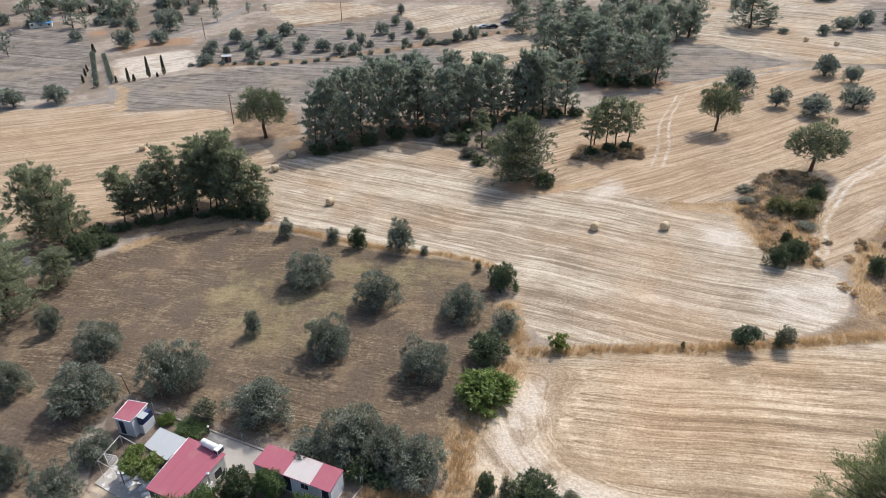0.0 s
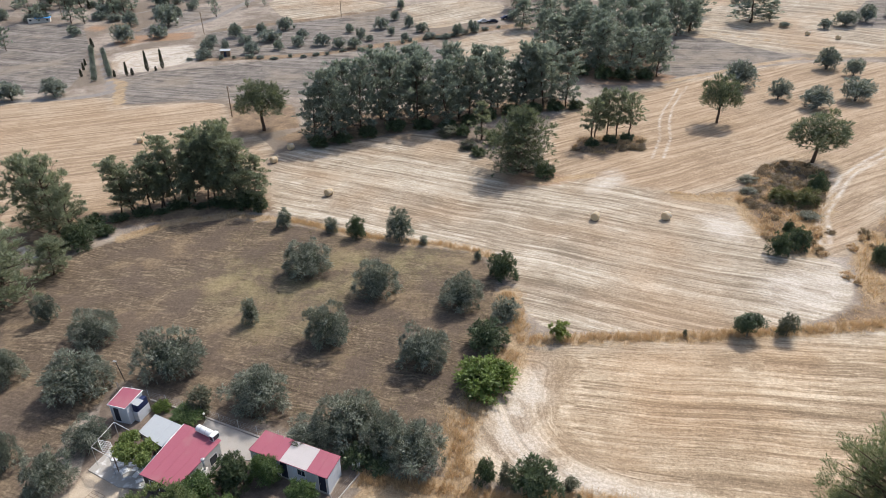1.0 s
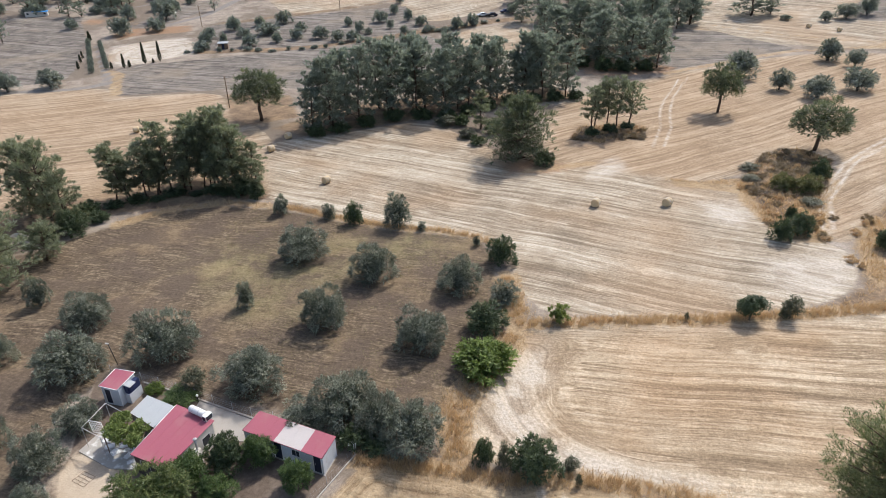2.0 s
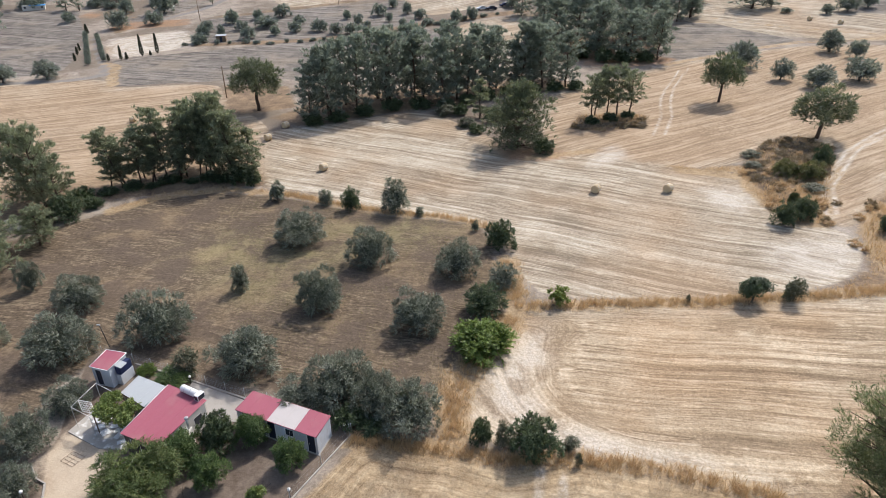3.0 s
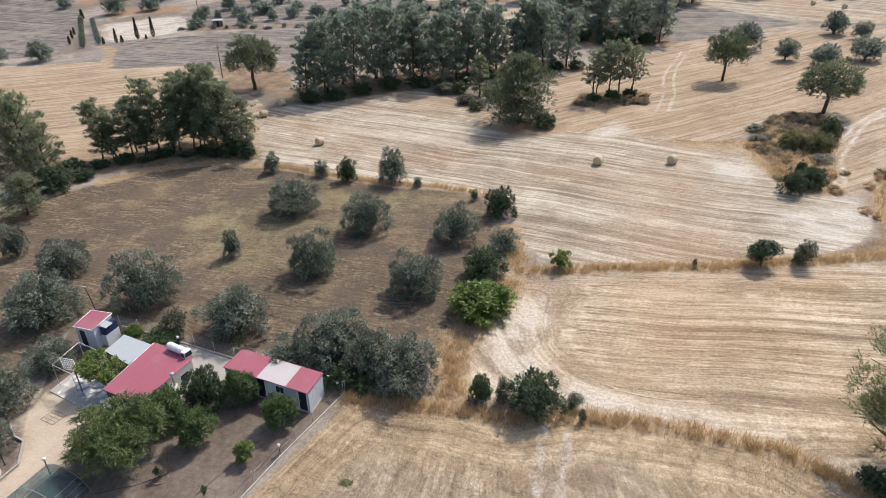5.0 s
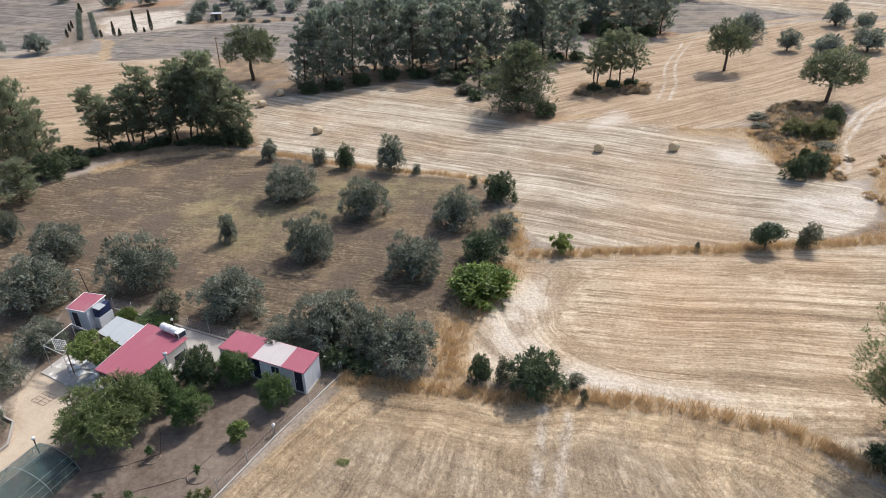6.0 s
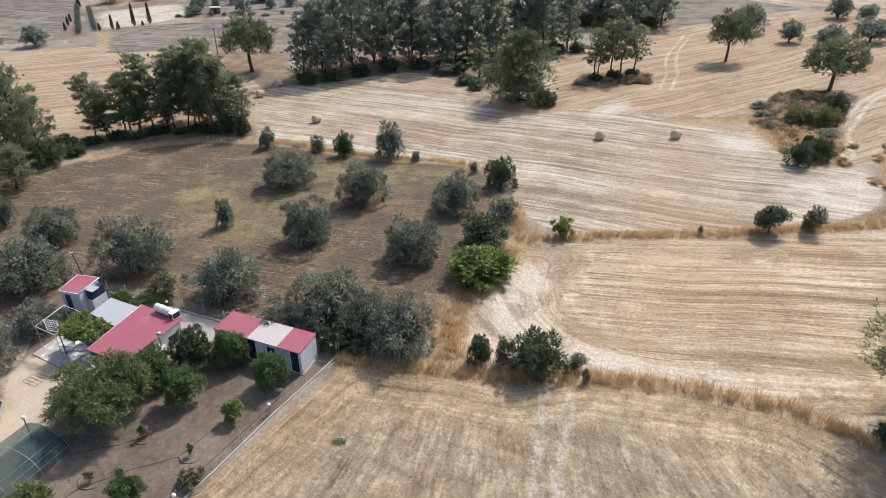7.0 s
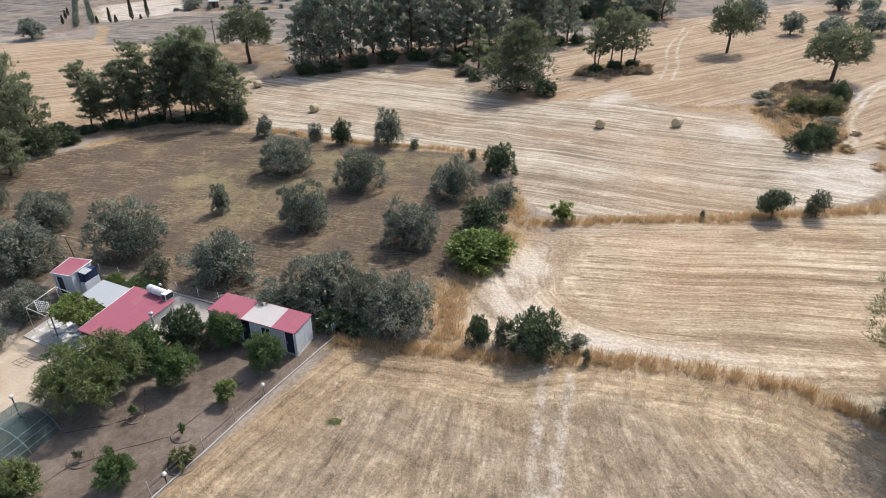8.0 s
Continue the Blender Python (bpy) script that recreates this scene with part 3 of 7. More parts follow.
def rounded(poly, times=2):
    """The outline with its corners cut off, as a tractor turns."""
    for _ in range(times):
        out = []
        for (x0, y0), (x1, y1) in zip(poly, poly[1:] + poly[:1]):
            out += [(x0 * 0.75 + x1 * 0.25, y0 * 0.75 + y1 * 0.25), (x0 * 0.25 + x1 * 0.75, y0 * 0.25 + y1 * 0.75)]
        poly = out
    return poly


def axis_lines(fine_lo, fine_hi, step, far, grow=1.07):
    mid = list(np.arange(fine_lo, fine_hi + step / 2, step))
    up, s, q = [], step, mid[-1]
    while q < far:
        s *= grow
        q += s
        up.append(q)
    down, s, q = [], step, mid[0]
    while q > -far:
        s *= grow
        q -= s
        down.append(q)
    return np.array(down[::-1] + mid + up)


def build_ground():
    xs = axis_lines(-60, 76, 0.8, 2600, 1.05)
    ya = axis_lines(16, 130, 0.8, 2600, 1.028)
    gx, gy = np.meshgrid(xs, ya)
    px, py = gx.ravel(), gy.ravel()
    verts = np.stack([px, py, ground_z(px, py)], 1)
    nx, ny = len(xs), len(ya)
    i = np.arange(nx * ny).reshape(ny, nx)
    faces = np.stack([i[:-1, :-1].ravel(), i[:-1, 1:].ravel(), i[1:, 1:].ravel(), i[1:, :-1].ravel()], 1)
    me = big_mesh("ground", verts, faces, ground_material(), True)

    def store(name, values):
        me.attributes.new(name, "FLOAT", "POINT").data.foreach_set("value", np.ascontiguousarray(values, np.float32))

    across, along, edge = py.copy(), px.copy(), np.full(px.shape, -20.0)
    ring = np.full(px.shape, -20.0)
    for k, (poly, deg) in enumerate(STUBBLE):
        poly = rounded(poly)
        d = inside_by(px, py, poly)
        ring = np.maximum(ring, d if k < 2 else d + 60)
        c, s = math.cos(radians(deg)), math.sin(radians(deg))
        hit = d > edge
        across[hit], along[hit] = (-s * px + c * py)[hit], (c * px + s * py)[hit]
        edge = np.maximum(edge, d)
    near = inside_by(px, py, NEAR_FIELD)
    c, s = math.cos(radians(-28)), math.sin(radians(-28))
    across[near > -1], along[near > -1] = (-s * px + c * py)[near > -1], (c * px + s * py)[near > -1]
    store("row_across", across)
    store("row_along", along)
    # the tractor turns in half circles at the east field's end
    in_east = (inside_by(px, py, FIELD_EAST) > -1.5) & (px < 40)
    slope = math.tan(radians(STUBBLE[0][1]))
    turn_r = np.hypot(np.maximum(0, 19.0 - px), py - 47.0 - slope * np.maximum(0, px - 19.0))
    ring = np.where(in_east, 14.5 - turn_r, ring)
    soft_ring = np.maximum(ring, -6.0).reshape(ny, nx)
    for _ in range(3):
        for axis in (0, 1):
            soft_ring = sum(np.roll(soft_ring, k, axis) for k in range(-3, 4)) / 7
    store("field_edge", soft_ring.ravel())
    store("stubble", np.clip(edge + 1.2, -20, 20))
    store("near_field", np.clip(near, -20, 20))
    store("orchard", np.clip(inside_by(px, py, ORCHARD), -20, 20))
    store("yard", np.clip(inside_by(px, py, YARD), -20, 20))
    store("sand", np.clip(inside_by(px, py, SAND), -20, 20))
    for name, polys in (("ploughed", PLOUGHED), ("pale", PALE), ("scrub", SCRUB), ("rust", RUST)):
        store(name, np.clip(np.max([inside_by(px, py, p) for p in polys], 0), -20, 20))
    for name, lines in (("golden", GOLDEN), ("weeds", GREEN), ("worn", WORN), ("lane", LANES)):
        store(name, np.clip(np.max([along_by(px, py, p, w) for p, w in lines], 0), -20, 20))
    c, s = math.cos(radians(-15)), math.sin(radians(-15))
    store("brown", np.clip(np.maximum(inside_by(px, py, FIELD_WEST), inside_by(px, py, FIELD_UPPER)), -20, 20))
    store("warm", np.clip(inside_by(px, py, FIELD_EAST), -20, 20))
    store("fan", np.arctan2(px - 10.0, 70.0 - py) * 40.0)
    store("fan_reach", np.hypot(px - 10.0, 70.0 - py))
    store("rake", -s * px + c * py)
    return tagged(new("ground", me), "dry Mediterranean farmland with stubble, ploughed soil and tracks", "ground", kind="structure")


ground = build_ground()


# ---- foliage ----
SIZE = {}


def unit(v):
    return v / (np.linalg.norm(v, axis=-1, keepdims=True) + 1e-9)


def leaves(name, p, face, length, width, rng, material, droop=0.15, spread=0.75, radial=0.35, slim=False):
    """One mesh of loose leaves at the places p, facing roughly along face: folded diamonds, or slim slivers."""
    n = len(p)
    up = unit(face + rng.normal(size=(n, 3)) * spread)
    d = unit(np.cross(up, unit(rng.normal(size=(n, 3)))) + face * radial - np.array([0, 0, droop]))
    side = unit(np.cross(d, up))
    ln = length * rng.uniform(0.6, 1.4, (n, 1))
    wd = width * rng.uniform(0.6, 1.4, (n, 1))
    if slim:
        v = np.stack([p - side * wd * 0.5, p + side * wd * 0.5, p + d * ln], 1).reshape(-1, 3)
        return big_mesh(name, v, np.arange(n * 3).reshape(-1, 3), material)
    mid = p + d * ln * 0.45
    fold = up * wd * 0.2
    v = np.stack([p, mid + side * wd * 0.5 - fold, p + d * ln, mid - side * wd * 0.5 - fold], 1).reshape(-1, 3)
    b = np.arange(n)[:, None] * 4
    f = np.concatenate([b + [0, 1, 2], b + [0, 2, 3]], 1).reshape(-1, 3)
    return big_mesh(name, v, f, material)


def puffs(rng, cen, lr, per, share, squash, low=-0.45):
    """Small tufts of twigs over the skins of the boughs."""
    k = np.repeat(np.arange(len(lr)), per)
    d = unit(rng.normal(size=(len(k), 3)))
    d[:, 2] = np.where(d[:, 2] < low, -d[:, 2], d[:, 2])
    sq = np.array([1, 1, squash])
    c = cen[k] + d * lr[k][:, None] * rng.uniform(0.7, 1.02, (len(k), 1)) * sq
    inside = (np.linalg.norm((c[:, None] - cen[None]) / sq, axis=2) < lr[None] * 0.66).any(1)
    c, k = c[~inside], k[~inside]
    return c, share * lr[k] * rng.uniform(0.6, 1.35, len(k))


def on_lobes(rng, centres, radii, n, squash=0.85, depth=0.4, inner=0.15):
    """Places and outward directions on the skins of many overlapping lobes."""
    got_p, got_d, have = [], [], 0
    w = radii ** 2 / np.sum(radii ** 2)
    while have < n:
        m = min(3000, n)
        k = rng.choice(len(radii), m, p=w)
        d = unit(rng.normal(size=(m, 3)))
        r = radii[k][:, None] * (1 - depth * rng.random((m, 1)) ** 2) * rng.uniform(0.94, 1.12, (m, 1))
        p = centres[k] + d * r * np.array([1, 1, squash])
        q = (p[:, None, :] - centres[None]) / np.array([1, 1, squash])
        deep = (np.linalg.norm(q, axis=2) < radii[None] * 0.72).any(1)
        keep = (~deep) | (rng.random(m) < inner)
        got_p.append(p[keep])
        got_d.append(d[keep])
        have += int(keep.sum())
    return np.concatenate(got_p)[:n], np.concatenate(got_d)[:n]


def sprigs(name, rng, cen, lr, n, per, reach, leaf, material, middle, up=0.5, droop=0.25, lay=0.6, squash=0.85, fan=0.75, low=-0.5):
    """A crown of leafy shoots: each one starts in a bough, bends over and carries its own row of slim leaves. Returns the mesh."""
    k = rng.choice(len(lr), n, p=lr ** 2 / np.sum(lr ** 2))
    out = unit(cen[k] - middle)
    d = unit(rng.normal(size=(n, 3)) + out * 0.8 + np.array([0, 0, 0.25]))
    d[:, 2] = np.where(d[:, 2] < low, -d[:, 2], d[:, 2])
    base = cen[k] + d * (lr[k] * rng.uniform(0.35, 0.8, n))[:, None] * np.array([1, 1, squash])
    way = unit(d * 0.8 + out * 0.35 + np.array([0, 0, up]) + rng.normal(size=(n, 3)) * 0.25)
    ln = reach * rng.uniform(0.5, 1.35, n)
    t = np.tile((np.arange(per) + 0.5) / per, n).reshape(n, per) + rng.uniform(-0.4, 0.4, (n, per)) / per
    p = base[:, None] + way[:, None] * (t * ln[:, None])[..., None]
    p[..., 2] -= droop * ln[:, None] * t ** 2
    p = (p + rng.normal(size=p.shape) * reach * 0.05).reshape(-1, 3)
    along = way[:, None] - np.array([0, 0, 1.0]) * (2 * droop * t)[..., None]
    m = n * per
    along = unit(unit(along.reshape(-1, 3)) + rng.normal(size=(m, 3)) * fan)
    face = unit(np.repeat(d, per, 0) * 0.8 + np.array([0, 0, lay]) + rng.normal(size=(m, 3)) * 0.3)
    side = unit(np.cross(along, face))
    ll = leaf[0] * rng.uniform(0.6, 1.4, (m, 1))
    ww = leaf[1] * rng.uniform(0.6, 1.4, (m, 1))
    p[:, 2] = np.maximum(p[:, 2], 0.04)
    v = np.stack([p - side * ww * 0.5, p + side * ww * 0.5, p + along * ll], 1).reshape(-1, 3)
    v[:, 2] = np.maximum(v[:, 2], 0.02)
    me = big_mesh(name, v, np.arange(m * 3).reshape(-1, 3), material)
    bough = rng.uniform(0.0, 0.8, len(lr))
    tone = np.clip(bough[k] + rng.normal(size=n) * 0.2, 0, 1)
    me.attributes.new("tone", "FLOAT", "POINT").data.foreach_set("value", np.repeat(tone, per * 3).astype(np.float32))
    return me


def fit_size(me, width, height):
    """Scales a crown so that it is as wide and as high as it should be; returns the two factors."""
    co = np.empty(len(me.vertices) * 3, np.float32)
    me.vertices.foreach_get("co", co)
    co = co.reshape(-1, 3)
    q = np.percentile(co, [0.3, 99.7], axis=0)
    fx = 1.94 * width / (q[1, 0] - q[0, 0] + q[1, 1] - q[0, 1])
    fz = height / np.percentile(co[:, 2], 99.7)
    co *= np.array([fx, fx, fz], np.float32)
    me.vertices.foreach_set("co", co.ravel())
    return fx, fz


def limb(bm, rng, a, b, r0, r1, sag=0.0, kinks=3, sides=6, crook=0.06):
    a, b = Vector(a), Vector(b)
    pts, radii = [], []
    for k in range(kinks + 1):
        t = k / kinks
        j = Vector(rng.normal(size=3)) * (b - a).length * crook * (0 < k < kinks)
        pts.append(a.lerp(b, t) + j + Vector((0, 0, -sag * math.sin(math.pi * t))))
        radii.append(r0 + (r1 - r0) * t)
    tube(bm, pts, radii, sides)


def round_tree(name, seed, width, height, n_leaves, leaf, material, bark_mat, clear=0.12, n_lobes=26, lobe=0.34, squash=0.85, label="", category="tree",
               up=0.3, trunk_r=0.16, stems=1, loose=0.06, per=10, tuft=0.46, radial=0.35, slim=False, hollow=0.4, shoot=0.0, droop=0.25, lay=0.6, row=12):
    """A spreading tree or bush: short trunk, limbs, a crown of many lobes of leaves. Built at its true size, base at the origin."""
    rng = np.random.default_rng(seed)
    root = thing(name, label, category)
    rx, z0 = width / 2, height * clear
    fx = fz = 1.0
    if shoot:
        # boughs spread over a dome, uneven in reach and size
        i = np.arange(n_lobes) + 0.5
        dz = 1 - 1.75 * i / n_lobes
        az = i * 2.39996 + rng.normal(size=n_lobes) * 0.25
        swell = rng.uniform(0.58, 0.95, n_lobes) * (1 + 0.1 * np.sin(2 * az + rng.uniform(0, 6)) + 0.07 * np.sin(3 * az + rng.uniform(0, 6)))
        flat = np.sqrt(np.clip(1 - np.abs(dz) ** 2.4, 0, 1)) * swell
        lr = 0.62 * lobe * rng.uniform(0.6, 1.4, n_lobes) * min(rx, height * 0.62)
        cen = np.stack([np.cos(az) * flat * rx, np.sin(az) * flat * rx, z0 + (height - z0) * (0.36 + 0.56 * dz * swell)], 1)
        cen[:, 2] = np.maximum(cen[:, 2], z0 + lr * 0.5)
    else:
        t = ((np.arange(n_lobes) + rng.random(n_lobes)) / n_lobes) ** 1.1
        if clear < 0.08:
            t[:n_lobes // 3] = rng.random(n_lobes // 3) * 0.08
        lr = lobe * rng.uniform(0.6, 1.3, n_lobes) * min(rx, height * 0.6)
        prof = np.where(t < 0.3, 0.84 + 0.16 * t / 0.3, np.sqrt(np.clip(1 - (np.maximum(0, t - 0.3) / 0.7) ** 2.2, 0, 1)))
        az = rng.uniform(0, 2 * np.pi, n_lobes)
        rr = np.maximum(0, rx * rng.uniform(0.88, 1.08, n_lobes) * prof - lr * 0.8) * np.sqrt(rng.uniform(hollow, 1.0, n_lobes))
        zz = z0 + lr * squash * 0.8 + t * np.maximum(0.02, height - z0 - lr * squash * 1.8)
        cen = np.stack([np.cos(az) * rr, np.sin(az) * rr, zz], 1)
    if shoot:
        crown_mesh = sprigs("crown", rng, cen, lr, n_leaves // row, row, shoot, leaf, material, np.array([0, 0, height * 0.3]), up, droop, lay, squash)
        fx, fz = fit_size(crown_mesh, width, height)
        cen, lr = cen * np.array([fx, fx, fz]), lr * min(fx, fz)
    else:
        pc, pr = puffs(rng, cen, lr, per, tuft, squash)
        p, d = on_lobes(rng, pc, pr, n_leaves, 0.9, 0.6, 0.3)
        out = unit(p - np.array([0, 0, height * 0.35]))
        stray = rng.random(len(p)) < loose
        p[stray] += out[stray] * rng.uniform(0.05, 0.3, (int(stray.sum()), 1)) * min(1.0, width / 4)
        face = unit(d * 0.75 + out * 0.45 + np.array([0, 0, up]))
        p[:, 2] = np.maximum(p[:, 2], 0.05)
        crown_mesh = leaves("crown", p, face, leaf[0], leaf[1], rng, material, 0.15, 0.42, radial, slim)
    n_core = n_leaves // (26 if material == DARK_NEEDLE else 8)
    kc = rng.integers(0, n_lobes, n_core)
    if shoot:
        core = unit(rng.normal(size=(n_core, 3))) * rng.uniform(0.15, 0.62, (n_core, 1)) * np.array([rx, rx, (height - z0) * 0.5]) + np.array([0, 0, z0 + (height - z0) * 0.42])
        core[:, 2] = np.maximum(core[:, 2], z0 + 0.15)
    else:
        core = cen[kc] + unit(rng.normal(size=(n_core, 3))) * (lr[kc] * rng.uniform(0.2, 0.72, n_core))[:, None]
    bm = bmesh.new()
    for s in range(stems):
        off = Vector((rng.normal() * 0.18, rng.normal() * 0.18, 0)) * (stems > 1)
        fork = Vector((rng.normal() * 0.08, rng.normal() * 0.08, max(0.25, z0 * 1.15)))
        limb(bm, rng, off + Vector((0, 0, -0.25)), off + fork, trunk_r * 1.3, trunk_r, 0, 3, 8, 0.02)
        for c in cen[s::max(stems, 3)][:6]:
            limb(bm, rng, off + fork, Vector(c) * 0.92, trunk_r * 0.6, trunk_r * 0.12, 0, 3, 5)
    part("trunk", bm, bark_mat, root, "rough grey-brown bark")
    crown = part("crown", crown_mesh, material, root)
    part("inner_foliage", leaves("inner_foliage", core, unit(rng.normal(size=core.shape)), leaf[0] * 2.0, leaf[1] * 2.6, rng, material, slim=True), material, crown)
    SIZE[root.name] = (width, height)
    return root


def pine_tree(name, seed, width, height, n_leaves, leaf, bare=0.3, n_lobes=24, top=0.35, lean=0.03, label="", material=None, trunk_r=0.2, low_w=0.8, clump=0.085, lay=0.7):
    """A pine: a slim leaning stem, whorls of limbs, flat clumps of needles with gaps."""
    rng = np.random.default_rng(seed)
    root = thing(name, label, "tree")
    mat = material or PINE_LEAF
    z = height * (bare + (0.95 - bare) * (np.arange(n_lobes) + rng.random(n_lobes)) / n_lobes)
    t = (z / height - bare) / (1 - bare)
    prof = np.where(t < 0.45, low_w + (1 - low_w) * t / 0.45, 1 - (1 - top) * (np.maximum(0, t - 0.45) / 0.55) ** 1.5)
    az = rng.uniform(-0.5, 0.5, n_lobes) + np.arange(n_lobes) * 2.4
    reach = width / 2 * prof * rng.uniform(0.5, 1.12, n_lobes)
    bend = Vector((rng.normal() * lean, rng.normal() * lean, 1)) * height
    stem = lambda q: np.outer(q / height, np.array(bend)) * np.array([1, 1, 0]) + np.outer(q, [0, 0, 1])
    way = np.stack([np.cos(az), np.sin(az), rng.uniform(0.05, 0.4, n_lobes)], 1)
    pc, pr = [], []
    for f in (0.42, 0.68, 0.93):
        pc.append(stem(z) + way * (reach * f)[:, None] + rng.normal(size=(n_lobes, 3)) * width * 0.025)
        pr.append(width * clump * rng.uniform(0.65, 1.35, n_lobes) * (1.15 - 0.3 * f))
    pc.append(stem(np.linspace(height * 0.8, height * 0.97, 5)))
    pr.append(np.full(5, width * clump) * np.linspace(1.2, 0.6, 5))
    pc, pr = np.concatenate(pc), np.concatenate(pr)
    cen, lr = stem(z) + way * (reach * 0.9)[:, None], np.full(n_lobes, width * clump)
    row = 10
    crown_mesh = sprigs("crown", rng, pc, pr, n_leaves // row, row, width * clump * 0.75, leaf, mat, np.array([bend[0] * 0.5, bend[1] * 0.5, height * max(0.3, bare)]), 0.45, 0.12, lay, 0.8, 0.6, -0.3)
    fx, fz = fit_size(crown_mesh, width, height)
    cen = cen * np.array([fx, fx, fz])
    bm = bmesh.new()
    zs = np.linspace(-0.3, height * 0.94, 8)
    pts = stem(zs)
    pts[1:-1, :2] += rng.normal(size=(6, 2)) * 0.12
    tube(bm, [tuple(q) for q in pts], [trunk_r * (1.15 - 1.0 * k / 7.5) for k in range(8)], 7)
    for c, zz, r in zip(cen, z, lr):
        a = stem(np.array([max(0.4, zz * fz - 0.9 - 0.15 * r)]))[0]
        limb(bm, rng, a, c, trunk_r * 0.32, trunk_r * 0.08, 0.1, 2, 4)
    part("trunk", bm, PINE_BARK, root, "reddish grey bark")
    part("crown", crown_mesh, mat, root)
    SIZE[root.name] = (width, height)
    return root


def cypress_tree(name, seed, width, height, n_leaves, label):
    rng = np.random.default_rng(seed)
    root = thing(name, label, "tree")
    t = rng.random(n_leaves) ** 0.8
    r = width / 2 * np.clip(t / 0.12, 0.4, 1) * (1 - t) ** 0.6 * rng.uniform(0.6, 1.1, n_leaves)
    a = rng.uniform(0, 2 * np.pi, n_leaves)
    p = np.stack([np.cos(a) * r, np.sin(a) * r, 0.15 + t * (height - 0.3)], 1)
    d = unit(np.stack([np.cos(a), np.sin(a), np.full(n_leaves, 1.6)], 1) + rng.normal(size=p.shape) * 0.3)
    bm = bmesh.new()
    tube(bm, [(0, 0, -0.2), (0, 0, height * 0.5), (0, 0, height * 0.9)], [0.09, 0.06, 0.02], 6)
    part("trunk", bm, PINE_BARK, root)
    part("crown", leaves("crown", p, d, 0.4, 0.16, rng, CYPRESS_LEAF, -0.8), CYPRESS_LEAF, root)
    SIZE[root.name] = (width, height)
    return root


USED = set()


def plant(kinds, k, x, y, w, h, turn, label="", group=""):
    """Sets one of the model trees, or a copy of it, on the ground at x, y, of the width w and the height h."""
    src = kinds[k % len(kinds)]
    s = w / SIZE[src.name][0]
    m = Matrix.Translation((x, y, gz(x, y) - 0.02)) @ Matrix.Rotation(turn, 4, "Z") @ Matrix.Diagonal((s, s, h / SIZE[src.name][1], 1))
    if src.name not in USED:
        USED.add(src.name)
        src.matrix_basis = m
        ob = src
    else:
        keep = src.matrix_basis.copy()
        src.matrix_basis = Matrix.Identity(4)
        ob = copy_thing(src, m)
        src.matrix_basis = keep
    return tagged(ob, label, "", group)


def plant_all(kinds, rows, seed, label="", group=""):
    rng = random.Random(seed)
    return [plant(kinds, i + seed, x, y, w, h, rng.uniform(0, 6.28), label, group) for i, (x, y, w, h) in enumerate(rows)]


# ---- trees and bushes ----
OLIVE = [round_tree("olive_tree", 10 + k, 6.4, 5.2, 28000, (0.16, 0.064), OLIVE_LEAF, OLIVE_BARK, 0.0, 42, 0.54, 0.9,
                    "silvery grey-green olive tree on raked soil", stems=2, trunk_r=0.2, up=0.42, shoot=0.4, droop=0.3, lay=0.45) for k in range(4)]
OLIVES = [(-19.5, 75.9, 6.9, 4.9), (-9.0, 69.7, 6.5, 5.2), (2.3, 66.2, 5.6, 5.2), (-13.8, 59.7, 5.8, 5.1), (-2.2, 55.2, 5.9, 4.7), (-30.6, 54.3, 7.6, 5.9),
          (-19.5, 48.9, 6.9, 5.2), (-42.8, 60.5, 6.0, 4.2), (-39.7, 51.4, 7.0, 5.0), (-9.1, 44.3, 6.5, 5.2), (-2.5, 40.4, 5.8, 5.2), (-12.9, 43.2, 5.2, 2.8), (-5.7, 42.6, 4.6, 4.3),
          (-51.1, 64.7, 3.1, 4.1), (-49.2, 53.2, 4.3, 5.5), (-35.0, 43.8, 4.4, 2.9), (-35.6, 38.5, 4.3, 4.3), (-41.8, 41.1, 3.5, 4.7), (-33.8, 33.6, 3.2, 3.6)]
plant_all(OLIVE, OLIVES, 1, group="olive trees of the orchard")
SMALL_OLIVE = [round_tree("olive_tree", 30 + k, 3.2, 3.4, 9000, (0.17, 0.062), OLIVE_LEAF, OLIVE_BARK, 0.0, 34, 0.5, 0.9,
                          "small grey-green olive tree at the field edge", stems=2, trunk_r=0.1, up=0.6, shoot=0.5, droop=0.3, lay=0.75) for k in range(2)]
plant_all(SMALL_OLIVE, [(-24.5, 63.9, 2.3, 3.5), (-26.1, 90.2, 2.9, 3.3), (-18.1, 88.3, 2.3, 2.5), (-6.7, 85.2, 4.6, 5.3), (-2.9, 83.5, 1.4, 1.5), (5.2, 77.9, 1.1, 1.7),
                        (8.0, 63.3, 3.6, 2.9)], 2, group="small trees at the orchard's edge")
CAROB = [round_tree("carob_tree", 40 + k, 4.6, 4.0, 13000, (0.18, 0.095), CAROB_LEAF, OLIVE_BARK, 0.0, 50, 0.46, 0.9,
                    "dense dark-green rounded evergreen tree in dry grass", stems=2, trunk_r=0.12, shoot=0.42, lay=0.6) for k in range(2)]
